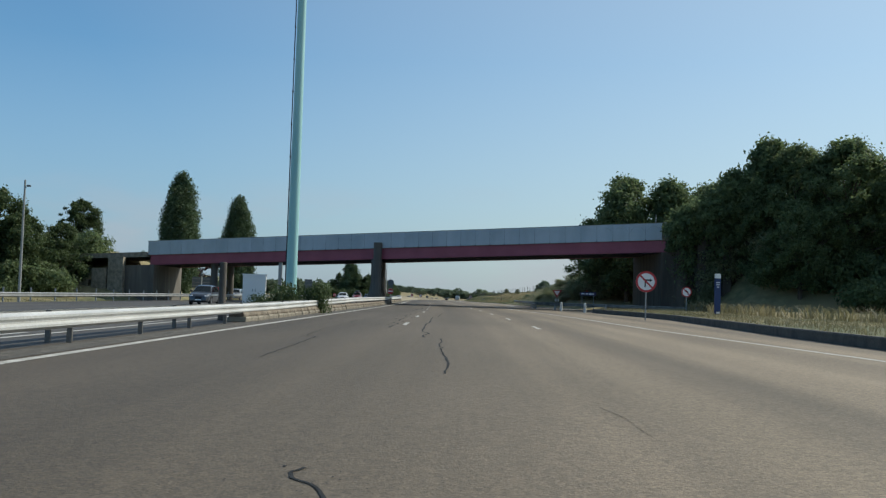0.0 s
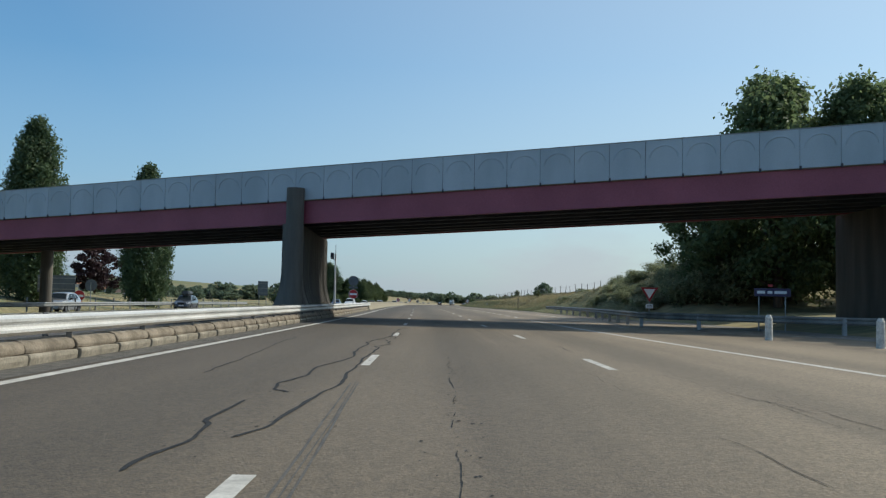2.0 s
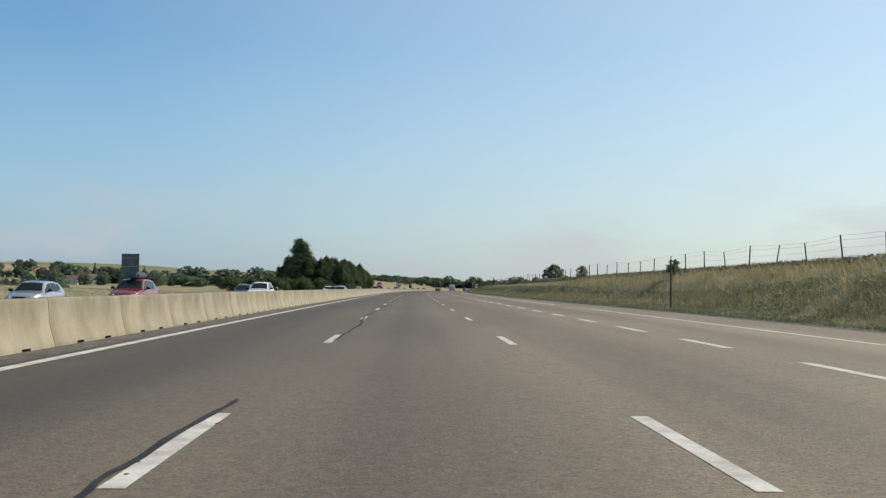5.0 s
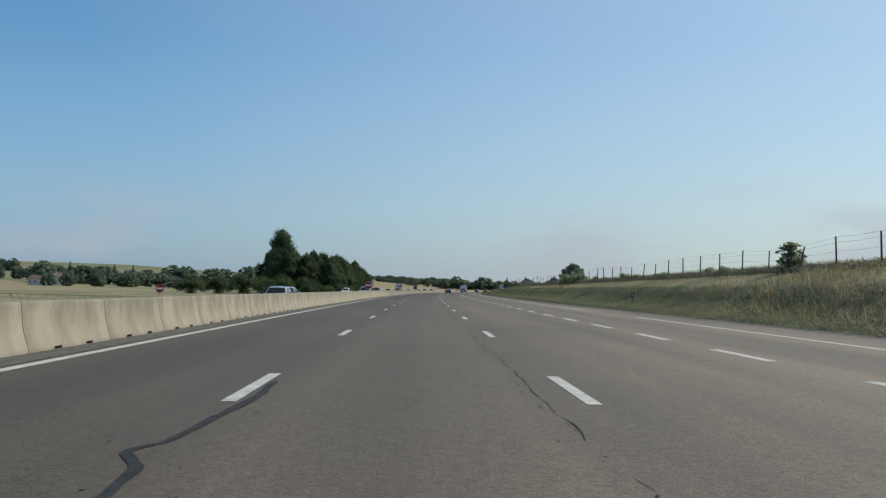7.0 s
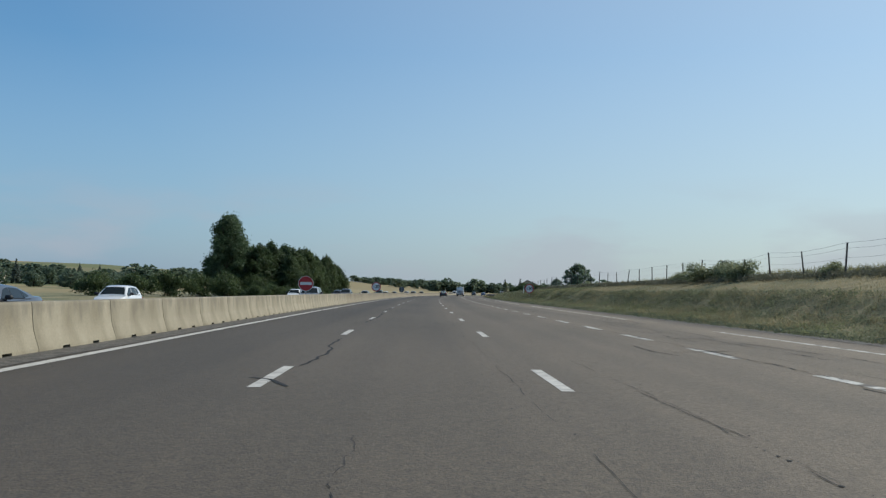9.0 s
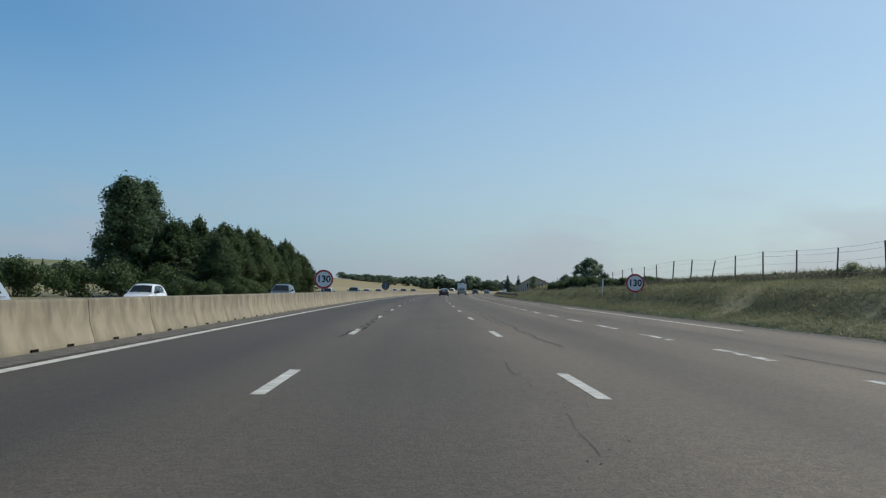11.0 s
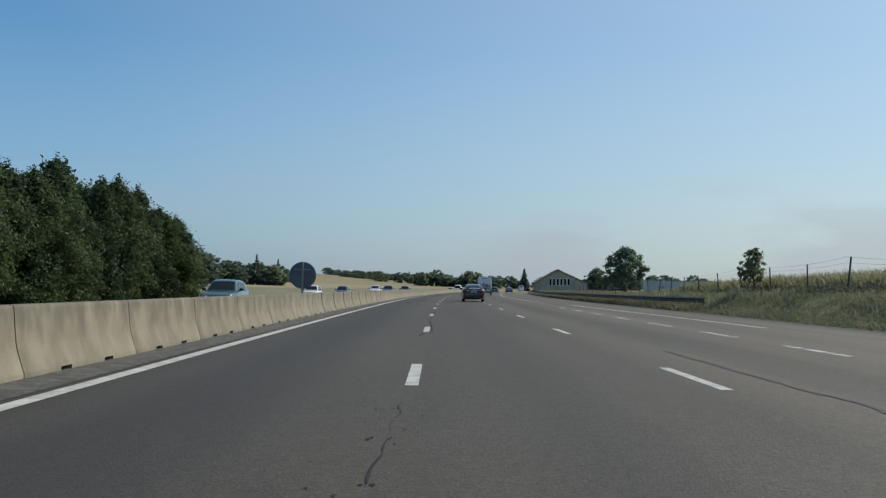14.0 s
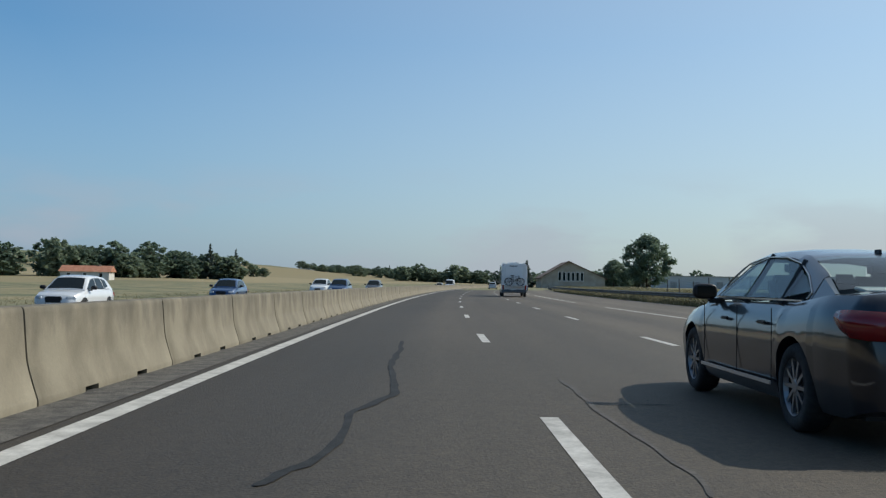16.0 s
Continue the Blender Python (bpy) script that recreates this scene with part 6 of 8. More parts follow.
part("switch_box", boxed((0.55, -0.6, 0.72), (0.30, 0.24, 0.5), bevel=0.015), GALV_DULL, mast)
part("switch_box_post", boxed((0.55, -0.5, 0.3), (0.06, 0.06, 0.6)), GALV_DULL, mast)

t = thing("control_cabinet", pose(-11.3, 16.6, -0.45, 0, 0, 6), "white metal roadside control cabinet behind the guard rail", "cabinet")
part("body", boxed((0, 0, 1.0), (1.25, 0.6, 1.75), bevel=0.02), WHITE, t)
part("roof", boxed((0, 0, 1.91), (1.36, 0.7, 0.07), bevel=0.02), WHITE, t)
for x in (-0.31, 0.31):
    d_ = part("door", boxed((x, -0.31, 1.0), (0.58, 0.02, 1.6), bevel=0.006), WHITE, t)
    part("handle", boxed((x * 0.25, -0.335, 1.05), (0.03, 0.03, 0.16)), GALV_DULL, d_)
part("plinth", boxed((0, 0, 0.06), (1.2, 0.56, 0.2)), CONCRETE_OLD, t)

for x, y, top in ((-10.05, 17.6, 2.2),):
    t = thing("steel_post", pose(x, y, -0.6), "plain grey steel post standing in the median", "post")
    part("shaft", boxed((0, 0, (top + 0.6) / 2), (0.2, 0.2, top + 0.6), bevel=0.015), GALV_DULL, t)
    part("cap", boxed((0, 0, top + 0.61), (0.23, 0.23, 0.03), bevel=0.01), GALV_DULL, t)

t = thing("camera_mast", pose(-7.3, 94.1, -0.2), "slim pale mast with a grey traffic camera housing", "mast")
part("shaft", rod(bmesh.new(), (0, 0, 0), (0, 0, 4.5), 0.085, 0.06, 12), GALV, t)
part("tip", rod(bmesh.new(), (0, 0, 4.5), (0, 0, 5.25), 0.025, 0.015, 8), GALV_DULL, t)
h_ = part("housing", boxed((-0.24, -0.05, 4.36), (0.26, 0.42, 0.40), Euler((radians(-18), 0, 0)), 0.03), SIGN_BACK, t)
part("window", boxed((-0.24, -0.265, 4.40), (0.18, 0.02, 0.26), Euler((radians(-18), 0, 0))), BLACK, h_)
part("bracket", rod(bmesh.new(), (-0.22, 0, 4.14), (0, 0, 4.0), 0.03, 0.03, 8), GALV_DULL, t)

t = thing("concrete_post", pose(-8.72, -4.0, -0.6), "thick brown weathered round post behind the guard rail", "post")
part("shaft", rod(bmesh.new(), (0, 0, 0), (0, 0, 2.03), 0.125, 0.12, 14), WOOD_POST, t)
part("cap", rod(bmesh.new(), (0, 0, 2.025), (0, 0, 2.07), 0.125, 0.10, 14), WOOD_POST, t)

for x, y in ((10.64, 51.55), (12.04, 46.75)):
    t = thing("bollard", pose(x, y, float(np.interp(y, SS, CZ)), 0, 0, 0), "whitewashed worn stone bollard at the kerb end", "bollard", "kerb bollards")
    part("shaft", rod(bmesh.new(), (0, 0, -0.1), (0, 0, 0.74), 0.13, 0.115, 16), WHITE_STONE, t)
    part("cap", rod(bmesh.new(), (0, 0, 0.735), (0, 0, 0.84), 0.118, 0.06, 16), WHITE_STONE, t)

z_ = gz(14.08, 233.7)
t = thing("marker_post", pose(14.08, 233.7, z_), "small dark-blue kilometre plate on a thin post in the grass", "marker")
part("post", rod(bmesh.new(), (0, 0, -0.3), (0, 0, 0.93 - z_), 0.02, 0.02, 8), BLACK, t)
part("plate", boxed((0, -0.022, 0.86 - z_), (0.26, 0.012, 0.19), Euler((0, 0, radians(6))), 0.004), SIGN_BLUE, t)
part("figure_bar", boxed((0.0, -0.031, 0.86 - z_), (0.10, 0.004, 0.09), Euler((0, 0, radians(6)))), WHITE, t)
t = thing("marker_stake", pose(17.05, 377.8, gz(17.05, 377.8)), "leaning white marker stake in the grass", "marker")
part("stake", rod(bmesh.new(), (0, 0, -0.2), (0.06, 0.0, 1.25), 0.045, 0.04, 8), WHITE, t)
t = thing("steel_pole", pose(13.25, 158.3, gz(13.25, 158.3)), "thin dark pole standing in the grass slope", "pole")
part("shaft", rod(bmesh.new(), (0, 0, -0.2), (0, 0, 2.6), 0.05, 0.045, 10), WOOD_POST, t)
part("cap", rod(bmesh.new(), (0, 0, 2.59), (0, 0, 2.65), 0.055, 0.03, 10), WOOD_POST, t)


def big_back(x, y, w, h, zc, label):
    z = gz(x, y)
    t = thing("sign_board", pose(x, y, z), label, "sign board")
    part("panel", boxed((0, 0, zc - z), (w, 0.05, h), bevel=0.01), SIGN_BACK, t)
    for i in range(3):
        part("stiffener", boxed((0, -0.04, zc - z + (i - 1) * h * 0.33), (w * 0.98, 0.03, 0.06)), GALV_DULL, t)
    for k in (-0.35, 0.35):
        part("post", boxed((k * w, 0.05, (zc - z) / 2), (0.12, 0.12, zc - z + 0.6)), GALV_DULL, t)
    return t


big_back(-34.0, 225.5, 2.1, 3.0, 3.2, "tall grey back of a direction sign beside the opposite carriageway")
big_back(-37.8, 119.5, 3.8, 1.7, 1.95, "wide grey back of a road sign on posts in dry grass")
t = sign_at(-34.2, 119.2, 1.85, "grey back of a round sign on a post")
part("sign_back", disc(0.6, 0.02), SIGN_BACK, t)
pole(t, -2.6, 0.3, 0.05, -0.04)

t = thing("street_lamp", pose(-33.2, 38.0, gz(-33.2, 38.0)), "tall grey street lamp with a short arm", "street lamp")
part("column", rod(bmesh.new(), (0, 0, -0.3), (0, 0, 9.7), 0.12, 0.07, 12), GALV_DULL, t)
part("arm", rod(bmesh.new(), (0, 0, 9.1), (0.22, 0, 9.2), 0.03, 0.03, 8), GALV_DULL, t)
part("lamp_head", boxed((0.3, 0, 9.24), (0.3, 0.2, 0.14), bevel=0.03), SIGN_BACK, t)
t = thing("street_lamp", pose(-36.4, 112.0, gz(-36.4, 112.0)), "slim pole lamp with a lantern near the opposite carriageway", "street lamp")
part("column", rod(bmesh.new(), (0, 0, -0.3), (0, 0, 3.8), 0.08, 0.06, 12), GALV, t)
part("lantern", boxed((0, 0, 3.95), (0.4, 0.4, 0.4), bevel=0.05), SIGN_BACK, t)

# ---------------------------------------------------------------- grass island with its kerb
def island_edge(s):
    return float(np.interp(s, [-60, -30, -11, -4, 10, 22, 30, 44, 47.5], [11.1, 11.2, 11.3, 11.5, 12.6, 13.5, 13.4, 12.4, 12.6]))


me = sweep("island_kerb", [(0.0, -0.05), (0.0, 0.30), (0.03, 0.34), (0.28, 0.34), (0.30, -0.05)], -60, 47.5, 1.5, closed=True, lats=island_edge)
tagged(part_mesh("kerb", me, CONCRETE_DARK), "high dark weathered concrete kerb round the grass island", "kerb", kind="structure")
n, vs, fs = 56, [], []
for i in range(n):
    s = -60 + 107 * i / (n - 1)
    e0 = island_edge(s) + 0.29
    for j in range(9):
        la = e0 + (33 - e0) * j / 8
        p = at(s, la, 0.31 + 0.25 * j / 8)
        vs.append((p.x, p.y, max(p.z, gz(p.x, p.y) + 0.02)))
for i in range(n - 1):
    for j in range(8):
        fs.append((i * 9 + j, i * 9 + j + 1, (i + 1) * 9 + j + 1, (i + 1) * 9 + j))
me = bpy.data.meshes.new("island")
me.from_pydata(vs, [], fs)
tagged(part_mesh("grass_island", me, GROUND, smooth=True), "raised grass island with dry yellow grass", "ground", kind="structure")

# ---------------------------------------------------------------- fence along the cutting's crest
fence = thing("wire_fence", Matrix(), "dark wooden posts with slack wire along the field edge", "fence")
bm = rod(bmesh.new(), (0, 0, -0.3), (0, 0, 1.36), 0.043, 0.036, 7)
fpm = bpy.data.meshes.new("fence_post")
bm.to_mesh(fpm)
bm.free()
fpm.materials.append(WOOD_POST)
rng = random.Random(9)
tops = []
for k in range(-28, 78):
    s = float(np.interp(k, [-28, -19, -13, -9, 0, 10, 17, 37, 46, 50, 51, 55, 59, 77], [93, 130.5, 155.7, 172, 209.1, 252.6, 284.5, 370.9, 410.2, 425.5, 430, 448.3, 469.3, 562]))
    p = at(s, float(fence_lat(s)))
    z = gz(p.x, p.y)
    ob = new("fence_post", fpm)
    ob.parent = fence
    k_ = rng.uniform(0.9, 1.14)
    ob.matrix_local = Matrix.LocRotScale((p.x, p.y, z), Euler((radians(rng.gauss(0, 4)), radians(rng.gauss(0, 4)), rng.uniform(0, 3))), (k_, k_, k_))
    tops.append((p.x, p.y, z, k_))
for hgt in (0.35, 0.75, 1.12, 1.34):
    bm = bmesh.new()
    for a_, b_ in zip(tops, tops[1:]):
        pa_, pb_ = Vector((a_[0], a_[1], a_[2] + hgt * a_[3])), Vector((b_[0], b_[1], b_[2] + hgt * b_[3]))
        mid = (pa_ + pb_) / 2 - Vector((0, 0, 0.03))
        rod(bm, pa_, mid, 0.006, 0.006, 3, False)
        rod(bm, mid, pb_, 0.006, 0.006, 3, False)
    part("wire", bm, GALV_DULL, fence)


# ---------------------------------------------------------------- grass and scrub
def tufts(name, places, height, seed, mat, label, blades=5):
    """Grass: each place gets a few bent blades."""
    rng = np.random.default_rng(seed)
    P_ = np.repeat(places, blades, 0)
    n = len(P_)
    ang = rng.uniform(0, 2 * np.pi, n)
    lean = rng.uniform(0.3, 1.1, n)
    hh = height * rng.uniform(0.5, 1.4, n)
    base = P_ + np.stack([rng.normal(0, 0.10, n), rng.normal(0, 0.10, n), np.full(n, -0.05)], 1)
    dx, dy = np.cos(ang), np.sin(ang)
    w = rng.uniform(0.009, 0.022, n) * (height / 0.4)
    side = np.stack([-dy * w, dx * w, 0 * w], 1)
    mid = base + np.stack([dx * lean * hh * 0.3, dy * lean * hh * 0.3, hh * 0.6], 1)
    tip = base + np.stack([dx * lean * hh, dy * lean * hh, hh], 1)
    v = np.stack([base - side, base + side, mid + side * 0.8, mid - side * 0.8, tip], 1).reshape(-1, 3)
    i = np.arange(n)[:, None] * 5
    f = np.concatenate([i + [0, 1, 2], i + [0, 2, 3], i + [3, 2, 4]], 1).reshape(-1, 3)
    me = bpy.data.meshes.new(name)
    me.vertices.add(len(v))
    me.vertices.foreach_set("co", v.astype(np.float32).ravel())
    me.loops.add(f.size)
    me.loops.foreach_set("vertex_index", f.astype(np.int32).ravel())
    me.polygons.add(len(f))
    me.polygons.foreach_set("loop_start", np.arange(0, f.size, 3, dtype=np.int32))
    me.update()
    ob = part_mesh(name, me, mat)
    return tagged(ob, label, "grass", kind="stuff")


def scatter(n, s0, s1, l0, l1, seed, dz=0.0):
    rng = np.random.default_rng(seed)
    s = rng.uniform(s0, s1, n)
    u = rng.random(n)
    l0v, l1v = (np.array([f(x) for x in s]) if callable(f) else np.full(n, f) for f in (l0, l1))
    la = l0v + (l1v - l0v) * u
    h = np.interp(s, SS, TH)
    x = np.interp(s, SS, CX) + la * np.cos(h)
    y = np.interp(s, SS, CY) - la * np.sin(h)
    return np.stack([x, y, terrain(x, y) + dz], 1)


def patchy(places, scale, cut, seed):
    """Keeps the places that lie in uneven patches."""
    x, y = places[:, 0] / scale, places[:, 1] / scale
    v = np.sin(x * 1.7 + seed) * np.sin(y * 0.9 + seed * 2.1) + 0.6 * np.sin(x * 3.1 - y * 2.3 + seed) + 0.5 * np.sin(y * 0.23 + seed)
    return places[v > cut]


def FENCE_IN(s):
    return float(fence_lat(s)) + 0.4


def edge_r(s):
    return float(right_edge(s)) + 0.22


def herbs(name, places, radius, seed, mat, label, leaves=5):
    """Low broad-leaved growth: each place gets a small mound of leaves at all angles."""
    rng = np.random.default_rng(seed)
    c = np.repeat(places, leaves, 0)
    n = len(c)
    d = rng.normal(size=(n, 3))
    d /= np.linalg.norm(d, axis=1)[:, None]
    big = np.repeat(rng.uniform(0.5, 1.35, len(places)), leaves)[:, None]
    c = c + d * np.array([1.0, 1.0, 0.0]) * radius * big + np.array([0, 0, 1.0]) * (np.abs(d[:, 2:3]) * 0.75 + 0.1) * radius * big
    nrm = d * 0.6 + rng.normal(size=(n, 3)) * 0.6 + np.array([0, 0, 0.5])
    nrm /= np.linalg.norm(nrm, axis=1)[:, None]
    t = np.cross(nrm, rng.normal(size=(n, 3)))
    t /= np.linalg.norm(t, axis=1)[:, None]
    b = np.cross(nrm, t)
    sz = radius * 0.26 * big * rng.uniform(0.5, 1.4, (n, 1))
    v = np.stack([c - t * sz, c - b * sz * 0.32 + nrm * sz * 0.2, c + t * sz, c + b * sz * 0.32 + nrm * sz * 0.2], 1).reshape(-1, 3)
    i = np.arange(n)[:, None] * 4
    f = np.concatenate([i + [0, 1, 2], i + [0, 2, 3]], 1).reshape(-1, 3)
    me = bpy.data.meshes.new(name)
    me.vertices.add(len(v))
    me.vertices.foreach_set("co", v.astype(np.float32).ravel())
    me.loops.add(f.size)
    me.loops.foreach_set("vertex_index", f.astype(np.int32).ravel())
    me.polygons.add(len(f))
    me.polygons.foreach_set("loop_start", np.arange(0, f.size, 3, dtype=np.int32))
    me.update()
    return tagged(part_mesh(name, me, mat), label, "plants", kind="stuff")


def slope_top(s):
    return float(np.interp(s, [96, 130, 180, 300, 371, 412, 470], [18.5, 17.0, 15.9, 15.7, 15.0, 15.0, 14.0]))


herbs("weeds", scatter(34000, 128, 340, edge_r, slope_top, 101), 0.15, 101, GRASS_WEED, "dense green-grey herbs over the cutting slope", 8)
herbs("weeds", scatter(22000, 330, 475, edge_r, lambda s: float(fence_lat(s)) - 0.3, 110), 0.15, 110, WEED_GREEN, "fresh green herbs over the lower end of the slope", 8)
herbs("weeds", patchy(scatter(16000, 128, 470, edge_r, slope_top, 108), 2.4, 0.35, 5.0), 0.22, 108, WEED_GREEN, "taller clumps of herbs on the slope", 10)
herbs("weeds", patchy(scatter(12000, 128, 470, lambda s: slope_top(s) - 1.5, lambda s: float(fence_lat(s)), 102), 3.2, 0.6, 3.0), 0.13, 102, GRASS_WEED, "scattered herbs in the dry upper slope", 5)
herbs("weeds", patchy(scatter(10000, 165, 400, lambda s: slope_top(s) - 2.2, slope_top, 111), 2.2, -0.9, 1.4), 0.17, 111, LEAF_HERB, "darker green growth on the steep step of the slope", 9)
herbs("weeds", scatter(9000, 128, 470, edge_r, lambda s: float(right_edge(s)) + 0.9, 103), 0.20, 103, LEAF_HERB, "dark rank weeds along the foot of the slope", 9)
tufts("grass", patchy(scatter(11000, 165, 340, edge_r, 14.8, 112), 2.9, 0.0, 4.2), 0.22, 112, GRASS_STRAW, "yellowed grass on the flat verge", 3)
herbs("weeds", scatter(12000, 110, 460, lambda s: FENCE_IN(s) - 1.0, lambda s: FENCE_IN(s) + 0.6, 104), 0.30, 104, LEAF_THORN, "grey-brown weeds along the field fence", 9)
tufts("grass", patchy(scatter(30000, 128, 470, edge_r, slope_top, 1), 2.6, -0.5, 7.0), 0.24, 1, GRASS_DRY, "dry grass among the herbs of the cutting slope", 3)
tufts("grass", scatter(30000, 96, 385, lambda s: slope_top(s) - 0.5, lambda s: float(fence_lat(s)), 105), 0.14, 105, GRASS_STRAW, "short straw-coloured grass along the top of the slope", 3)
tufts("grass", scatter(9000, 100, 215, lambda s: slope_top(s) - 2.5, 21.5, 106), 0.36, 106, GRASS_STRAW, "tall bleached grass on the upper slope", 3)
herbs("weeds", scatter(17000, 94, 134, edge_r, 23.0, 107), 0.26, 107, LEAF_SCRUB, "sage-green tangle of low weeds below the bramble", 8)
herbs("weeds", patchy(scatter(4000, 94, 150, edge_r, 17.0, 109), 2.0, 0.0, 2.0), 0.24, 109, LEAF_BUSH, "fresh green weeds along the guard rail", 8)
tufts("weeds", patchy(scatter(15000, 395, 600, 12.9, 19, 35), 3.0, -0.7, 2.0), 0.32, 35, GRASS_WEED, "dark green weeds in the meadow behind the guard rail", 4)
tufts("grass", scatter(6500, 470, 760, 13.5, 34, 3), 0.5, 3, GRASS_DRY, "dry meadow grass behind the guard rail")
tufts("crop", scatter(9000, 400, 520, 21, 44, 4), 0.75, 4, GRASS_CROP, "pale green standing crop beyond the fence")
tufts("crop", scatter(5200, 425, 478, FENCE_IN, lambda s: FENCE_IN(s) + 7.0, 24), 0.8, 24, GRASS_CROP, "tall pale-green crop standing close behind the fence", 6)
tufts("crop", scatter(9000, 130, 400, lambda s: float(fence_lat(s)) + 4, 34, 14), 0.6, 14, GRASS_CROP, "pale crop along the field edge", 7)
isl = scatter(5000, -40, 46, lambda s: island_edge(s) + 0.35, 20, 5)
isl[:, 2] = np.maximum(isl[:, 2], np.interp(isl[:, 1], SS, CZ) + 0.33)
tufts("grass", isl, 0.22, 5, GRASS_DRY, "short yellow grass on the traffic island", 4)
isl2 = scatter(500, -40, 46, 20, 22, 6)
isl2[:, 2] = np.maximum(isl2[:, 2], np.interp(isl2[:, 1], SS, CZ) + 0.38)
tufts("grass", isl2, 0.7, 6, GRASS_DRY, "tall straw-coloured grass at the back of the island")
tufts("grass", scatter(9000, 40, 330, -58, lambda s: -float(np.interp(s, [60, 140, 200], [30, 25, 22])), 7), 0.24, 7, GRASS_DRY, "dry grass beside the opposite carriageway")
tufts("grass", scatter(4000, 330, 640, -34, -21.8, 8), 0.22, 8, GRASS_DRY, "grass verge beyond the opposite carriageway")

tufts("grass", scatter(7000, 455, 640, 11.8, 13.0, 21), 0.48, 21, GRASS_DRY, "rank grass growing up under the guard rail")
br = bush("bramble_bush", 1.7, 1.6, 51, LEAF_SCRUB, 2200, 0.11, "pale tangled bramble on the cutting slope", "slope scrub")
br2 = bush("hawthorn_bush", 2.6, 1.9, 52, LEAF_BUSH, 3600, 0.12, "green thicket bush on the cutting slope", "slope scrub")
rng = random.Random(15)
pl, pl2 = [], []
for i in range(95):                    # tangle over the slope behind the guard rail
    s = rng.uniform(89, 106)
    la = rng.uniform(14.6, 23.5)
    p = at(s + (la - 15) * 0.5, la)
    k = rng.uniform(0.4, 0.8) * float(np.interp(s, [90, 106], [1.1, 0.65]))
    (pl2 if rng.random() < 0.45 else pl).append((p.x, p.y, rng.uniform(0, 360), k, k * rng.uniform(0.5, 0.8)))
for i in range(60):                    # thinning out along the slope
    s = 107 + 30 * rng.random() ** 1.5
    p = at(s, rng.uniform(15.2, 23.0))
    k = rng.uniform(0.3, 0.55)
    (pl2 if rng.random() < 0.25 else pl).append((p.x, p.y, rng.uniform(0, 360), k, k * rng.uniform(0.35, 0.55)))
for i in range(6):                     # taller sprays at the field edge
    p = at(100 + i * 5.5, rng.uniform(20.5, 22.5))
    pl2.append((p.x, p.y, rng.uniform(0, 360), 0.5, rng.uniform(0.5, 0.75)))
pl3 = []
for i in range(34):                    # dark hedge through the field fence further on
    sy = 399 + i * 1.0 + rng.uniform(-0.5, 0.5)
    p = at(sy, float(fence_lat(sy)) + rng.uniform(-0.7, 0.7))
    k = rng.uniform(0.32, 0.5) * (1.45 if 413 < sy < 417 else 1.0)
    pl3.append((p.x, p.y, rng.uniform(0, 360), k, k * rng.uniform(0.85, 1.15)))
for i in range(12):
    sy = 372 + i * 2.3
    p = at(sy, float(fence_lat(sy)) + rng.uniform(-0.4, 0.7))
    k = rng.uniform(0.2, 0.3)
    pl3.append((p.x, p.y, rng.uniform(0, 360), k * 1.6, k))
for s, la, k in ((289, 18.6, 0.5), (292.5, 19.0, 0.7), (296, 18.8, 0.65), (300.5, 19.0, 0.5), (304.5, 19.1, 0.4), (219, 19.3, 0.4), (231, 19.4, 0.26), (235, 19.4, 0.28), (258, 19.2, 0.3), (262, 19.3, 0.34), (340, 18.2, 0.33), (248, 19.4, 0.28), (277, 19.0, 0.34)):
    p = at(s, la)
    pl2.append((p.x, p.y, rng.uniform(0, 360), k, k * rng.uniform(0.75, 1.0)))
for x, y, k in ((17.5, 89, 0.8), (19.5, 88.5, 1.0), (21.5, 88, 1.1), (18.5, 93, 0.75), (21, 94.5, 0.9), (23.5, 96, 0.95), (24.0, 57.2, 0.7), (28.5, 56.2, 1.0), (26.5, 92, 1.3), (25, 98, 0.9),
                (29, 99, 1.1), (25.5, 88, 1.3), (22.5, 92, 1.0), (30, 53.5, 1.5), (33, 52.5, 1.6), (37, 54, 1.7), (27.5, 55.6, 1.3), (25.5, 56.0, 0.9), (41, 53, 1.7), (45, 54, 1.6)):
    pl2.append((x, y, rng.uniform(0, 360), k, k * 1.05))
plant(br, pl)
plant(br2, pl2)
plant(bush("field_shrub", 2.6, 1.9, 56, LEAF_MID, 3000, 0.13, "low dark shrub along the field fence", "field edge shrubs"), pl3)
sap = broadleaf("young_tree", 2.6, 0.8, 61, LEAF_BUSH, 1500, 0.10, "slender young tree on the slope near the fence", lobes=12, low=0.3)
p, q, r_ = at(455.6, 15.7), at(176.2, 18.2), at(219.5, 19.2)
plant(sap, [(p.x, p.y, 0, 1.0, 0.95), (q.x, q.y, 40, 0.7, 0.5), (r_.x, r_.y, 140, 1.0, 0.6), (24.5, 145.5, 40, 0.7, 0.6), (24.5, 120.5, 80, 0.7, 0.7)])
ivy = bush("ivy_bush", 1.9, 1.2, 53, LEAF_MID, 2600, 0.10, "sprawling green shrub growing through the guard rail")
plant(ivy, [(-7.3, 12.3, 0, 0.62, 0.9), (-9.2, 13.2, 60, 0.8, 1.05), (-10.6, 14.6, 140, 0.7, 0.8)])
hedge = bush("hedge_bush", 3.2, 2.4, 54, LEAF_MID, 4200, 0.14, "broad rounded hedge bush in front of the wood")
pp = []
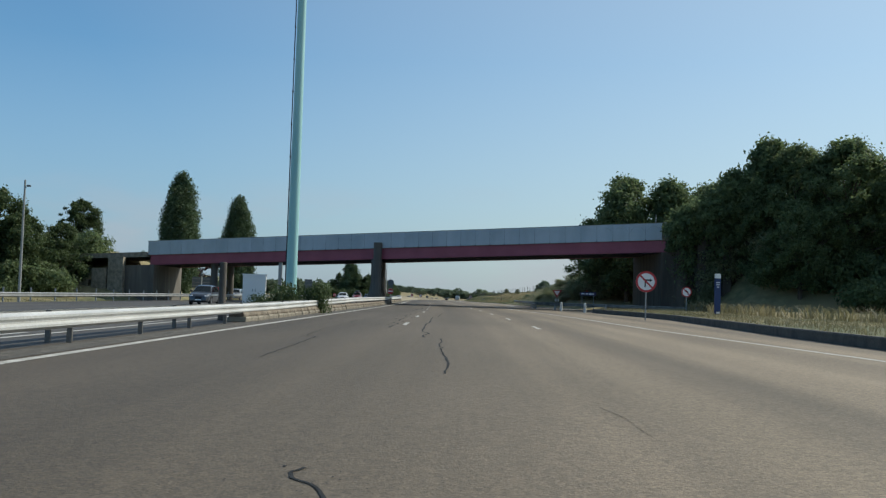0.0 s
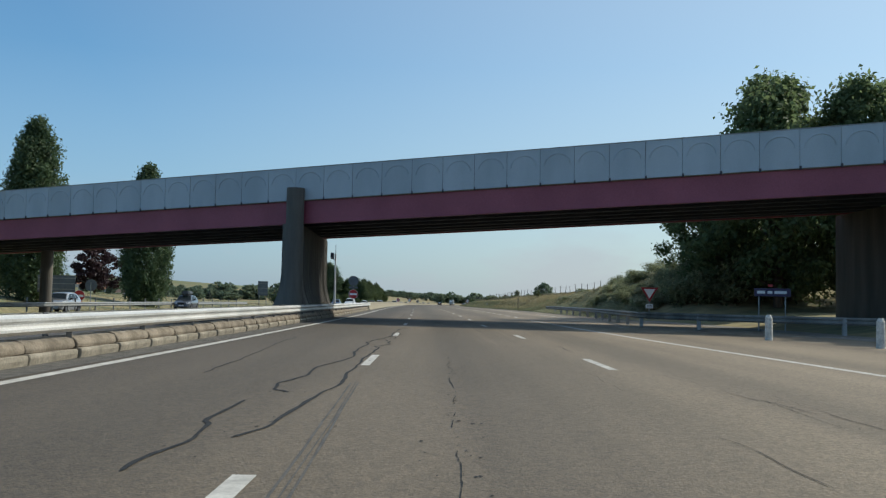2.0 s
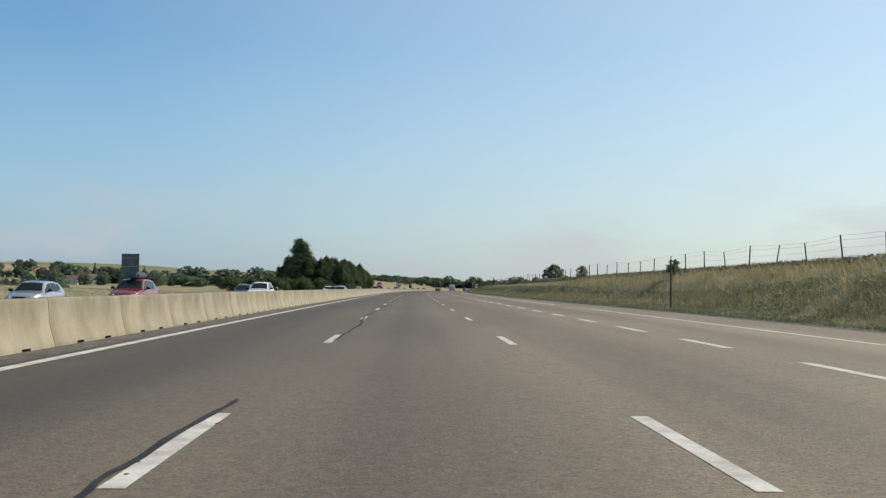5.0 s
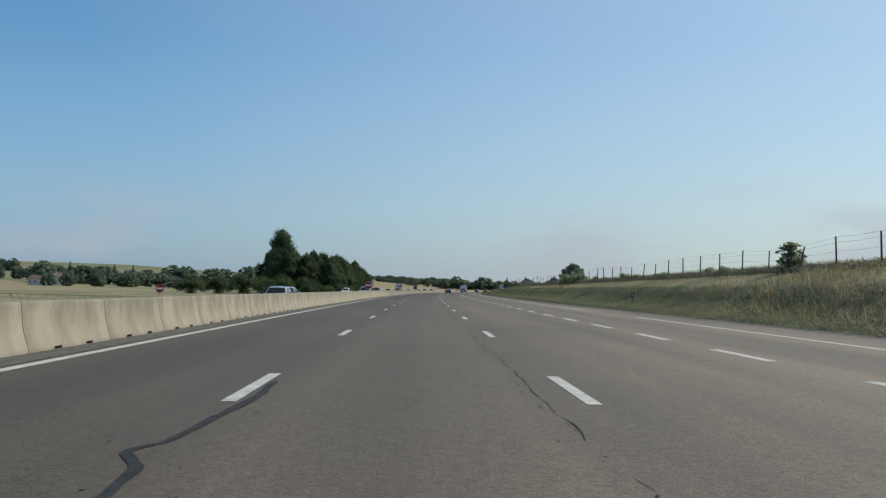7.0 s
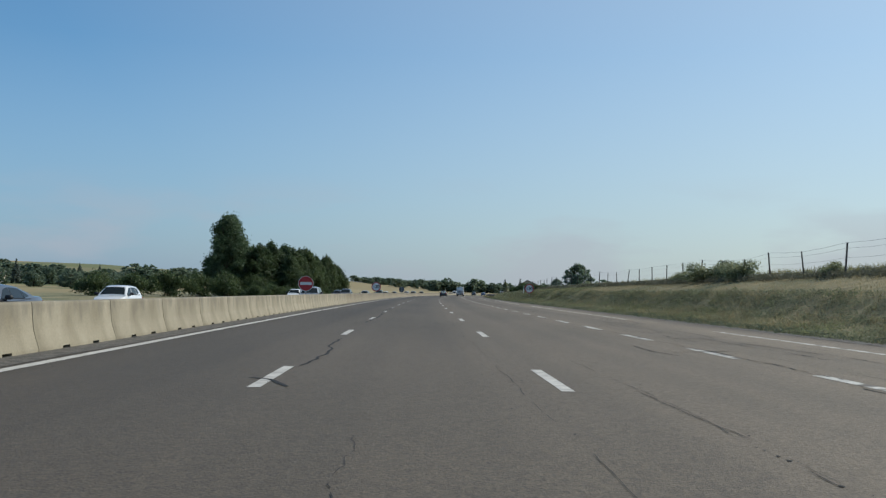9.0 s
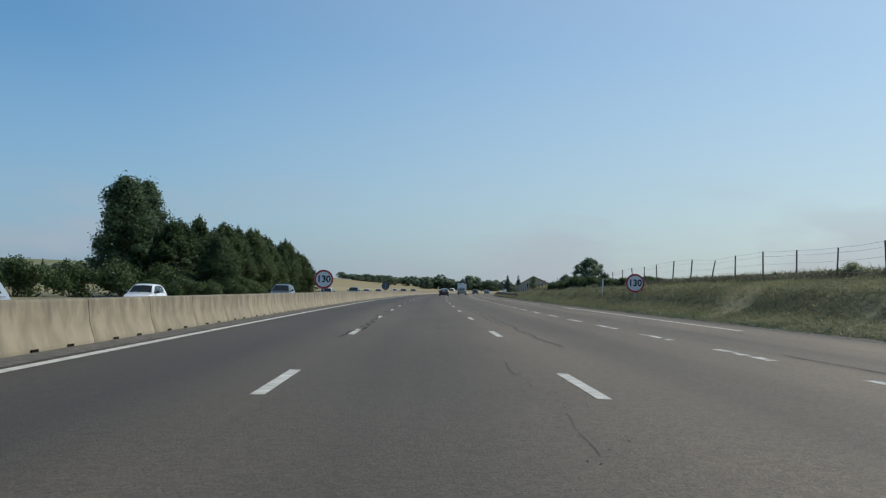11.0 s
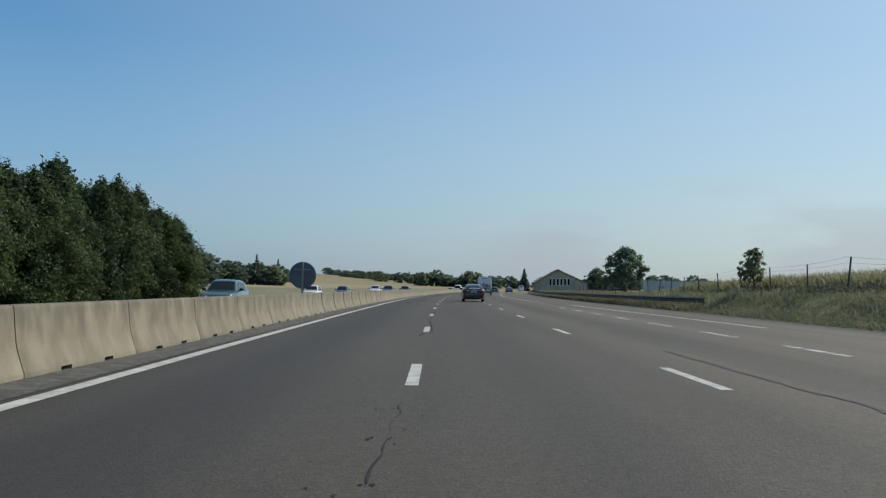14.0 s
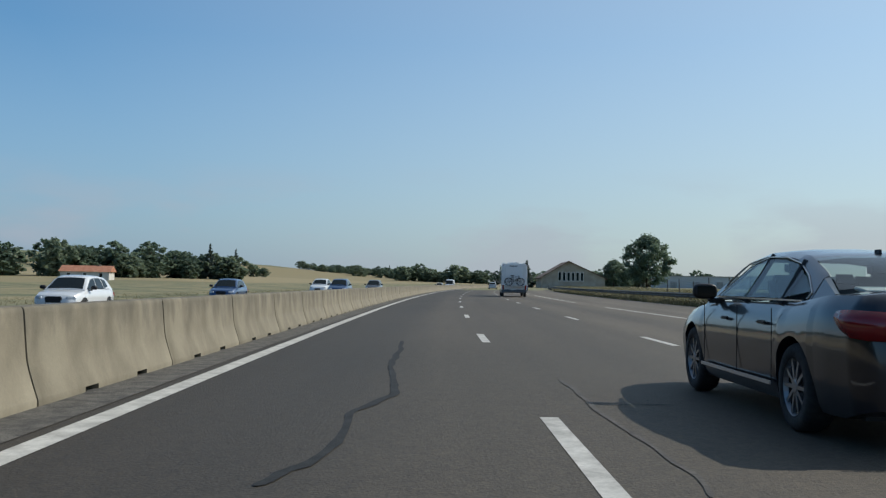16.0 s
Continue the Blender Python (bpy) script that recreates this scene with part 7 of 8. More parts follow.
for s, la, k in ((432, -27.5, 0.9), (437, -27.0, 1.0), (442, -27.5, 0.9), (427, -29, 0.8), (447, -27.8, 0.8), (420, -31, 0.9), (412, -33, 0.8), (431, -36, 1.5), (427, -41, 1.6), (422, -46, 1.5), (417, -51, 1.6), (412, -56, 1.4), (434, -34, 1.3), (407, -61, 1.5)):
    p = at(s, la)
    pp.append((p.x, p.y, s * 7 % 360, k, k))
plant(hedge, pp)

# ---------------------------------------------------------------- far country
far_tree = broadleaf("field_tree", 16.5, 7.4, 71, LEAF_HAZE2, 9000, 0.42, "lone full round field tree beside the barn", lobes=30, low=0.10)
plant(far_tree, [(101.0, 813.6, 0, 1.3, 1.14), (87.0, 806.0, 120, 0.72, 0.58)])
fir = conifer(9.5, 2.4, 72, 3500, 0.3, "dark pointed fir beside the barn")
plant(fir, [(56.0, 803.0, 0, 1.0, 1.0)])
far_a = broadleaf("distant_tree", 10.0, 5.6, 73, LEAF_HAZE, 1500, 0.74, "distant rounded tree in the tree line", lobes=16, low=0.0, shell=0.2, fuzz=0.32)
far_b = broadleaf("distant_tree", 12.0, 5.0, 74, LEAF_HAZE2, 1500, 0.74, "distant darker tree with an uneven top", lobes=16, low=0.0, shell=0.2, fuzz=0.32)
far_c = conifer(12.0, 3.2, 75, 900, 0.6, "distant dark conifer among the houses")
rng = random.Random(33)
fa, fb, fc = [], [], []


def belt(n, x0, x1, y0, y1, k0=0.7, k1=1.2, cone=0.1, wide=1.7):
    """A line of trees grown together, with an uneven top."""
    for i in range(n):
        u = (i + rng.random()) / n
        x = x0 + (x1 - x0) * u + rng.uniform(-6, 6)
        y = y0 + (y1 - y0) * u + rng.uniform(-14, 14)
        k = k0 + (k1 - k0) * rng.random() ** 1.6
        if rng.random() < cone:
            fc.append((x, y, rng.uniform(0, 360), k, k * rng.uniform(0.9, 1.2)))
        else:
            (fa if rng.random() < 0.5 else fb).append((x, y, rng.uniform(0, 360), k * rng.uniform(1.1, wide), k * rng.uniform(0.75, 1.0)))


belt(20, -80, -150, 905, 855, 1.0, 1.65, 0.0)     # line behind the red-roofed house
belt(26, -150, -240, 855, 790, 0.7, 1.3, 0.05)
belt(12, -92, -62, 905, 930, 0.8, 1.2)
belt(36, -150, -440, 900, 900, 0.45, 1.05, 0.2, 1.5)
belt(34, -250, -580, 1120, 1180, 0.6, 1.3, 0.2, 2.2)
belt(18, -420, -700, 1000, 1250, 0.7, 1.2, 0.15, 2.4)
belt(5, -98, -76, 1150, 1160, 0.55, 0.9, 0)
belt(2, -112, -106, 1150, 1160, 0.5, 0.6, 0)
belt(12, -70, -25, 1465, 1450, 0.5, 0.9, 0, 1.8)
belt(46, 20, 330, 1260, 1280, 0.9, 1.55, 0.06, 1.9)  # closing the road's far end
belt(14, -20, 120, 1420, 1500, 0.8, 1.3)
belt(20, -100, 60, 2150, 2250, 1.0, 1.6, 0, 2.6)
belt(16, 300, 520, 1100, 1150, 0.7, 1.1, 0.05, 2.4)
belt(10, -75, -130, 320, 420, 0.25, 0.5)
belt(12, -180, -120, 640, 690, 0.5, 0.8)
belt(10, 110, 60, 860, 850, 0.4, 0.7)
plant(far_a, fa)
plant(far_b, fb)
plant(far_c, fc)


def house(x, y, w, d, h, roof_h, turn, wall_mat, roof_mat, label, windows=3, name="house"):
    z = gz(x, y)
    t = thing(name, pose(x, y, z, 0, 0, turn), label, name)
    part("wall", boxed((0, 0, h / 2 - 0.5), (w, d, h + 1)), wall_mat, t)
    bm = bmesh.new()
    o = 0.5
    prism(bm, [(-d / 2 - o, h - 0.1), (d / 2 + o, h - 0.1), (0, h + roof_h)], w + 2 * o, pose(-w / 2 - o, 0, 0, 0, 0, -90) @ Matrix.Scale(1, 4))
    bmesh.ops.recalc_face_normals(bm, faces=bm.faces)
    part("roof", bm, roof_mat, t)
    for i in range(windows):
        px = (i + 0.5) / windows * w - w / 2
        wi = part("window", boxed((px, -d / 2 - 0.02, h * 0.55), (1.1, 0.08, 1.3)), WHITE, t)
        part("pane", boxed((px, -d / 2 - 0.065, h * 0.55), (0.9, 0.02, 1.1)), GLASS_CAR, wi)
    part("chimney", boxed((w * 0.25, 0, h + roof_h * 0.8), (0.6, 0.6, roof_h * 0.9)), CONCRETE_OLD, t)
    return t


house(-79.5, 762, 13.5, 8, 2.4, 1.7, 4, RENDER_WALL, TILE_ROOF, "low rendered house with a terracotta tile roof behind a hedge")
house(-188, 677, 9, 8, 4.2, 2.2, 20, RENDER_WALL, ROOF_BROWN, "white-walled house with a brown roof in the fields")
house(-203, 690, 10, 8, 3.2, 2.2, -15, RENDER_WALL, ROOF_BROWN, "small rendered house with a steep brown roof")
for i in range(9):
    house(-250 - i * 42 + rng.uniform(-10, 10), 1010 + rng.uniform(-60, 90), 11, 8, 3.5, 2.2, rng.uniform(-40, 40), RENDER_WALL, TILE_ROOF if i % 2 else ROOF_BROWN,
          "distant village house with a tiled roof among trees", 2)

# barn with its gable to the road
z = gz(68.5, 785)
t = thing("barn", pose(68.5, 785, z, 0, 0, -6), "large tan barn, low-pitched brown roof and tall gable windows", "barn")
w, eave, ridge = 20.5, 3.6 - z, 8.95 - z
part("wall", prism(bmesh.new(), [(-w / 2, -1), (w / 2, -1), (w / 2, eave), (-1.5, ridge - 0.35), (-w / 2, eave)], 30), BARN_WALL, t)
for sx, x0_ in ((-1, -w / 2 - 0.7), (1, w / 2 + 0.7)):
    bm = bmesh.new()
    prism(bm, [(-1.5, ridge), (x0_, eave - 0.25), (x0_, eave - 0.5), (-1.5, ridge - 0.3)], 31.2, Matrix.Translation((0, -0.7, 0)))
    bmesh.ops.recalc_face_normals(bm, faces=bm.faces)
    part("roof", bm, ROOF_BROWN, t)
for i in range(6):
    px = -4.4 + i * 1.45
    wi = part("window", boxed((px, -0.03, eave + 0.25), (1.05, 0.1, 3.0)), WHITE, t)
    part("pane", boxed((px, -0.09, eave + 0.25), (0.8, 0.03, 2.7)), GLASS_CAR, wi)
for x, y, w_, h_, d_ in ((187, 1000, 56, 6.5, 26), (262, 1030, 60, 8.0, 30), (110, 930, 20, 4.5, 18)):
    z = gz(x, y)
    t = thing("warehouse", pose(x, y, z, 0, 0, -8), "long low white warehouse with a flat roof far off", "warehouse")
    part("wall", boxed((0, 0, h_ / 2 - 0.5), (w_, d_, h_ + 1)), SHEET_WALL, t)
    part("roof", boxed((0, 0, h_ + 0.15), (w_ + 0.8, d_ + 0.8, 0.3)), GALV_DULL, t)
    for i in range(4):
        part("door", boxed((-w_ * 0.35 + i * w_ * 0.22, -d_ / 2 - 0.04, 1.8), (3.4, 0.1, 3.6)), GALV_DULL, t)

# ---------------------------------------------------------------- vehicles
def lerp_list(y, pts):
    return float(np.interp(y, [p[0] for p in pts], [p[1] for p in pts]))


SEDAN = dict(L=4.92, W=1.855, H=1.455, axles=(-1.36, 1.48), wheel=0.335,
             top=[(-2.46, 0.72), (-2.42, 0.90), (-2.38, 1.015), (-2.30, 1.06), (-1.80, 1.055), (-1.2, 0.99), (0.9, 0.965), (1.05, 0.955), (1.9, 0.85), (2.25, 0.74), (2.40, 0.62), (2.46, 0.50)],
             half=[(-2.46, 0.70), (-2.40, 0.80), (-2.28, 0.865), (-1.9, 0.905), (0.0, 0.92), (1.5, 0.915), (2.05, 0.87), (2.3, 0.76), (2.46, 0.56)],
             roof=[(-1.80, 1.05), (-1.35, 1.215), (-0.85, 1.35), (-0.35, 1.405), (0.15, 1.41), (0.55, 1.35), (1.12, 0.965)],
             base_half=0.79, roof_half=0.555, sill=0.20,
             panes=[[(0.82, 1.0), (0.34, 1.28), (0.0, 1.335), (0.0, 1.0)], [(-0.05, 1.0), (-0.05, 1.338), (-0.45, 1.325), (-0.82, 1.275), (-0.88, 1.0)],
                    [(-0.92, 1.01), (-0.86, 1.26), (-1.12, 1.17), (-1.36, 1.06)]],
             rear=[(-1.74, 1.075), (-0.95, 1.33)], front=[(0.60, 1.33), (1.08, 1.0)])
HATCH = dict(L=4.15, W=1.76, H=1.47, axles=(-1.25, 1.3), wheel=0.31,
             top=[(-2.07, 0.70), (-2.03, 0.88), (-1.95, 0.95), (0.85, 0.94), (1.0, 0.93), (1.6, 0.84), (1.9, 0.74), (2.03, 0.60), (2.07, 0.5)],
             half=[(-2.07, 0.70), (-1.95, 0.80), (-1.6, 0.86), (0.0, 0.875), (1.4, 0.86), (1.85, 0.78), (2.07, 0.58)],
             roof=[(-1.96, 0.95), (-1.72, 1.25), (-1.45, 1.40), (-0.8, 1.46), (0.0, 1.465), (0.35, 1.41), (1.05, 0.94)],
             base_half=0.76, roof_half=0.56, sill=0.19,
             panes=[[(0.78, 0.98), (0.22, 1.32), (-0.15, 1.375), (-0.15, 0.98)], [(-0.22, 0.98), (-0.22, 1.378), (-0.85, 1.37), (-1.0, 0.98)],
                    [(-1.07, 0.99), (-0.95, 1.36), (-1.35, 1.30), (-1.5, 1.06)]],
             rear=[(-1.90, 1.0), (-1.55, 1.34)], front=[(0.42, 1.38), (1.0, 0.99)])
SUV = dict(L=4.6, W=1.86, H=1.68, axles=(-1.35, 1.4), wheel=0.36,
           top=[(-2.30, 0.80), (-2.26, 1.0), (-2.18, 1.10), (0.9, 1.08), (1.05, 1.07), (1.8, 0.98), (2.12, 0.86), (2.26, 0.70), (2.30, 0.6)],
           half=[(-2.30, 0.76), (-2.15, 0.86), (-1.8, 0.91), (0.0, 0.925), (1.5, 0.915), (2.05, 0.84), (2.30, 0.64)],
           roof=[(-2.19, 1.10), (-1.98, 1.42), (-1.7, 1.60), (-0.9, 1.665), (-0.1, 1.67), (0.3, 1.61), (1.1, 1.08)],
           base_half=0.81, roof_half=0.61, sill=0.26,
           panes=[[(0.80, 1.12), (0.24, 1.50), (-0.1, 1.57), (-0.1, 1.12)], [(-0.17, 1.12), (-0.17, 1.575), (-0.95, 1.56), (-1.08, 1.12)],
                  [(-1.15, 1.13), (-1.03, 1.555), (-1.6, 1.49), (-1.82, 1.18)]],
           rear=[(-2.12, 1.16), (-1.8, 1.53)], front=[(0.38, 1.57), (1.04, 1.13)])
VAN = dict(L=5.2, W=1.98, H=2.25, axles=(-1.6, 1.65), wheel=0.35,
           top=[(-2.6, 0.9), (-2.57, 1.10), (-2.5, 1.2), (1.5, 1.18), (1.65, 1.16), (2.2, 1.05), (2.45, 0.9), (2.57, 0.7), (2.6, 0.6)],
           half=[(-2.6, 0.88), (-2.5, 0.95), (0.0, 0.985), (1.7, 0.97), (2.3, 0.88), (2.6, 0.68)],
           roof=[(-2.52, 1.2), (-2.45, 1.9), (-2.3, 2.18), (-1.0, 2.25), (0.3, 2.25), (0.75, 2.15), (1.75, 1.17)],
           base_half=0.92, roof_half=0.80, sill=0.24,
           panes=[[(1.45, 1.22), (0.86, 1.85), (0.55, 1.90), (0.55, 1.22)]],
           rear=[(-2.48, 1.3), (-2.4, 1.9)], front=[(0.85, 2.02), (1.68, 1.24)])


def paint_material(name, color, flake=0.0):
    m = plain(name, color, 0.30, flake, 0.9, 0.4)
    m.node_tree.nodes["Principled BSDF"].inputs["Coat Roughness"].default_value = 0.035
    return m


def car_wheel(parent, x, y, r, side):
    w = 0.21
    hub = thing_part("wheel", parent, (x, y, r))
    bm = bmesh.new()
    prof = [(r * 0.66, -w / 2), (r * 0.93, -w / 2), (r, -w / 2 + 0.035), (r, w / 2 - 0.035), (r * 0.93, w / 2), (r * 0.66, w / 2)]
    n = 28
    rings = [[bm.verts.new((px, pr * math.cos(2 * math.pi * i / n), pr * math.sin(2 * math.pi * i / n))) for pr, px in prof] for i in range(n)]
    for i in range(n):
        for j in range(len(prof)):
            bm.faces.new((rings[i][j], rings[(i + 1) % n][j], rings[(i + 1) % n][(j + 1) % len(prof)], rings[i][(j + 1) % len(prof)]))
    bmesh.ops.recalc_face_normals(bm, faces=bm.faces)
    part("tyre", bm, RUBBER, hub, smooth=True)
    bm = bmesh.new()
    o = side * (w / 2 - 0.03)
    rod(bm, (o - side * 0.10, 0, 0), (o - side * 0.07, 0, 0), r * 0.65, r * 0.65, 24)
    part("brake", bm, BLACK, hub)
    bm = bmesh.new()
    for i in range(10):
        t = 2 * math.pi * i / 10
        c = Vector((o, math.cos(t) * r * 0.36, math.sin(t) * r * 0.36))
        box(bm, c, (0.03, r * 0.58, r * 0.085), Euler((t, 0, 0)))
    rod(bm, (o - 0.015, 0, 0), (o + 0.02 * side, 0, 0), r * 0.16, r * 0.13, 14)
    for i in range(24):
        t0, t1 = 2 * math.pi * i / 24, 2 * math.pi * (i + 1) / 24
        q = [(px, rr * math.cos(t), rr * math.sin(t)) for t in (t0, t1) for rr, px in ((r * 0.66, o + side * 0.025), (r * 0.60, o - side * 0.01))]
        bm.faces.new([bm.verts.new(q[k]) for k in (0, 1, 3, 2)])
    part("rim", bm, RIM, hub)
    return hub


def thing_part(name, parent, loc):
    ob = new(name)
    ob.parent = parent
    ob.location = loc
    ob.empty_display_size = 0.05
    return ob


def make_car(spec, paint, label, name="car", category="car", detail=False, roof_box=False):
    """A car along +y: lofted lower body with wheel arches, roof with glass, lamps, mirrors, wheels."""
    t = thing(name, Matrix(), label, category)
    L, W = spec["L"], spec["W"]
    ya, yb = spec["axles"]
    wr = spec["wheel"]
    ys = sorted(set(np.round(np.concatenate([np.linspace(-L / 2, L / 2, 44), np.linspace(-L / 2, -L / 2 + 0.25, 7), np.linspace(L / 2 - 0.3, L / 2, 7),
                                            ya + np.linspace(-1, 1, 11) * (wr + 0.045), yb + np.linspace(-1, 1, 11) * (wr + 0.045)]), 4)))
    bm = bmesh.new()
    rings = []
    for y in ys:
        top, hw = lerp_list(y, spec["top"]), lerp_list(y, spec["half"])
        low = spec["sill"] + 0.10 * max(0, abs(y) - (L / 2 - 0.35)) / 0.35
        flare = 0.0
        for yw in (ya, yb):
            d = abs(y - yw)
            if d < wr + 0.05:
                low = max(low, wr + math.sqrt(max(0, (wr + 0.05) ** 2 - d * d)))
                flare = 0.010 * min(1.0, (wr + 0.05 - d) / 0.06)
        low = min(low, top - 0.15)
        sh = top - 0.10
        base = spec["sill"]
        side = [(base + (sh - base) * f, hw - d) for f, d in ((0.0, 0.075), (0.08, 0.045), (0.22, 0.026), (0.45, 0.010), (0.66, 0.0), (0.84, 0.008), (1.0, 0.04))]
        pts = []
        for i, (z, x) in enumerate(side):
            z = max(z, low + 0.004 * i)
            pts.append((lerp_list(z, side) + flare, z))
        pts += [(hw - 0.10, top - 0.02), (hw * 0.6, top + 0.012), (0, top + 0.02)]
        ring_ = [(-x, z) for x, z in pts] + [(x, z) for x, z in reversed(pts[:-1])]
        rings.append([bm.verts.new((x, y, z)) for x, z in ring_])
    for a_, b_ in zip(rings, rings[1:]):
        for j in range(len(a_) - 1):
            bm.faces.new((a_[j], a_[j + 1], b_[j + 1], b_[j]))
        bm.faces.new((a_[-1], a_[0], b_[0], b_[-1]))
    bm.faces.new(rings[0])
    bm.faces.new(rings[-1])
    bmesh.ops.recalc_face_normals(bm, faces=bm.faces)
    body = part("body", bm, paint, t, smooth=True)
    body.data.set_sharp_from_angle(angle=radians(40))
    part("underbody", boxed((0, 0, 0.38), (W - 0.42, L - 0.5, 0.36)), BLACK, t)

    # roof and pillars
    bm = bmesh.new()
    rz, bh, rh = spec["roof"], spec["base_half"], spec["roof_half"]
    zbelt = rz[0][1]
    ztop = max(z for y, z in rz)

    def side_x(z):
        return bh + (rh - bh) * (z - zbelt) / (ztop - zbelt)

    ysr = np.linspace(rz[0][0], rz[-1][0], 30)
    rings = []
    for y in ysr:
        zt = lerp_list(y, rz)
        zb = lerp_list(y, spec["top"]) - 0.05
        xt, xb = side_x(zt), side_x(zb)
        taper = 1 - 0.05 * smooth(0, 1, abs(y) / 2)
        pts = [(xb, zb), (xt + (xb - xt) * 0.12, zt - (zt - zb) * 0.10), (xt - 0.03, zt - 0.008), (xt * 0.6, zt + 0.018), (0, zt + 0.028)]
        pts = [(x * taper, z) for x, z in pts]
        ring_ = [(-x, z) for x, z in pts] + [(x, z) for x, z in reversed(pts[:-1])]
        rings.append([bm.verts.new((x, y, z)) for x, z in ring_])
    rear_y, front_y = spec["rear"][1][0], spec["front"][0][0]
    pane_y = [p_[0] for poly in spec["panes"] for p_ in poly]
    for a_, b_, y in zip(rings, rings[1:], (ysr[1:] + ysr[:-1]) / 2):
        for j in range(len(a_) - 1):
            if detail:                       # open cabin: only the roof skin and the pillars
                side = j in (0, len(a_) - 2)
                if side and min(pane_y) - 0.02 < y < max(pane_y):
                    continue
                if j in range(2, len(a_) - 3) and (y < rear_y or y > front_y):
                    continue
            bm.faces.new((a_[j], a_[j + 1], b_[j + 1], b_[j]))
    if not detail:
        bm.faces.new(rings[0])
        bm.faces.new(rings[-1])
    bmesh.ops.recalc_face_normals(bm, faces=bm.faces)
    cab = part("roof", bm, paint, t, smooth=True)
    if detail:
        for sd in (-1, 1):
            for y in (-0.025, -0.90):
                zt_ = lerp_list(y, rz) - 0.03
                part("door_pillar", rod(bmesh.new(), (sd * (side_x(0.98) - 0.012), y, 0.95), (sd * (side_x(zt_) - 0.012), y + 0.02, zt_), 0.03, 0.026, 8), BLACK, t)
            seat = part("front_seat", boxed((sd * 0.37, 0.02, 1.03), (0.46, 0.14, 0.34), Euler((radians(-14), 0, 0)), 0.05), SEAT_CLOTH, t)
            part("headrest", boxed((sd * 0.37, -0.05, 1.26), (0.24, 0.09, 0.15), Euler((radians(-8), 0, 0)), 0.04), SEAT_CLOTH, seat)
            part("headrest", boxed((sd * 0.36, -1.02, 1.14), (0.22, 0.08, 0.12), Euler((radians(-10), 0, 0)), 0.04), SEAT_CLOTH, t)
        part("rear_seat", boxed((0, -0.98, 1.0), (1.22, 0.16, 0.22), Euler((radians(-18), 0, 0)), 0.05), SEAT_CLOTH, t)
        part("dashboard", boxed((0, 0.86, 0.97), (1.3, 0.3, 0.12), bevel=0.04), BLACK, t)
    cab.data.set_sharp_from_angle(angle=radians(35))

    def cross_glass(name_, ends, inset, out):
        """Windscreen or rear window, following the roof's slope."""
        bm_ = bmesh.new()
        rows = []
        (y0, z0_), (y1, z1_) = ends
        for i in range(7):
            u = i / 6
            y = y0 + (y1 - y0) * u
            zt = lerp_list(y, rz)
            xt = side_x(zt) * (1 - 0.05 * float(smooth(0, 1, abs(y) / 2))) - inset
            slope = np.array([out, 0.5])
            slope = slope / np.linalg.norm(slope) * 0.016
            rows.append([bm_.verts.new((xt * k, y + slope[0], zt + 0.028 * (1 - abs(k)) ** 0.8 + slope[1] + (0.0 if abs(k) < 1 else -0.004))) for k in (-1, -0.8, -0.5, 0, 0.5, 0.8, 1)])
        for a_, b_ in zip(rows, rows[1:]):
            for j in range(6):
                bm_.faces.new((a_[j], a_[j + 1], b_[j + 1], b_[j]))
        bmesh.ops.recalc_face_normals(bm_, faces=bm_.faces)
        return part(name_, bm_, GLASS_PALE if detail else GLASS_CAR, t, smooth=True)

    cross_glass("rear_window", spec["rear"], 0.028 if detail else 0.075, -1)
    cross_glass("windscreen", spec["front"], 0.07, 1)
    for sd in (-1, 1):
        for poly in spec["panes"]:
            bm = bmesh.new()
            vs_ = [bm.verts.new((sd * (side_x(z) * (1 - 0.05 * float(smooth(0, 1, abs(y) / 2))) + 0.012), y, z)) for y, z in poly]
            f_ = bm.faces.new(vs_ if sd > 0 else vs_[::-1])
            r_ = bmesh.ops.extrude_face_region(bm, geom=[f_])
            for v in r_["geom"]:
                if isinstance(v, bmesh.types.BMVert):
                    v.co.x -= sd * 0.03
            bmesh.ops.recalc_face_normals(bm, faces=bm.faces)
            part("side_window", bm, GLASS_PALE if detail else GLASS_CAR, t)
        y_hi = min(p_[0] for poly in spec["panes"] for p_ in poly)
        y_lo = max(p_[0] for poly in spec["panes"] for p_ in poly)
        zb = spec["panes"][0][0][1]
        bm = boxed((sd * (side_x(zb) + 0.012), (y_hi + y_lo) / 2, zb - 0.012), (0.018, y_lo - y_hi + 0.06, 0.013))
        part("window_trim", bm, TRIM if detail else BLACK, t)
        if detail:                          # bright strip over the side windows
            bm = bmesh.new()
            line = [(0.84, 1.0), (0.34, 1.30), (-0.02, 1.357), (-0.45, 1.345), (-0.84, 1.285), (-1.14, 1.185), (-1.40, 1.05), (-1.38, 1.0)]
            pts_ = [Vector((sd * (side_x(z) * (1 - 0.05 * float(smooth(0, 1, abs(y) / 2))) + 0.010), y, z)) for y, z in line]
            for p_, q_ in zip(pts_, pts_[1:]):
                rod(bm, p_, q_, 0.0065, 0.0065, 6)
            part("window_arch", bm, TRIM, t)
            bm = bmesh.new()
            for p_, q_ in zip(pts_, pts_[1:]):
                rod(bm, p_ - Vector((sd * 0.032, 0, 0)), q_ - Vector((sd * 0.032, 0, 0)), 0.012, 0.012, 8)
            part("window_lining", bm, BLACK, t)
            bm = bmesh.new()                # body-coloured panel between side and rear windows
            ends_ = []
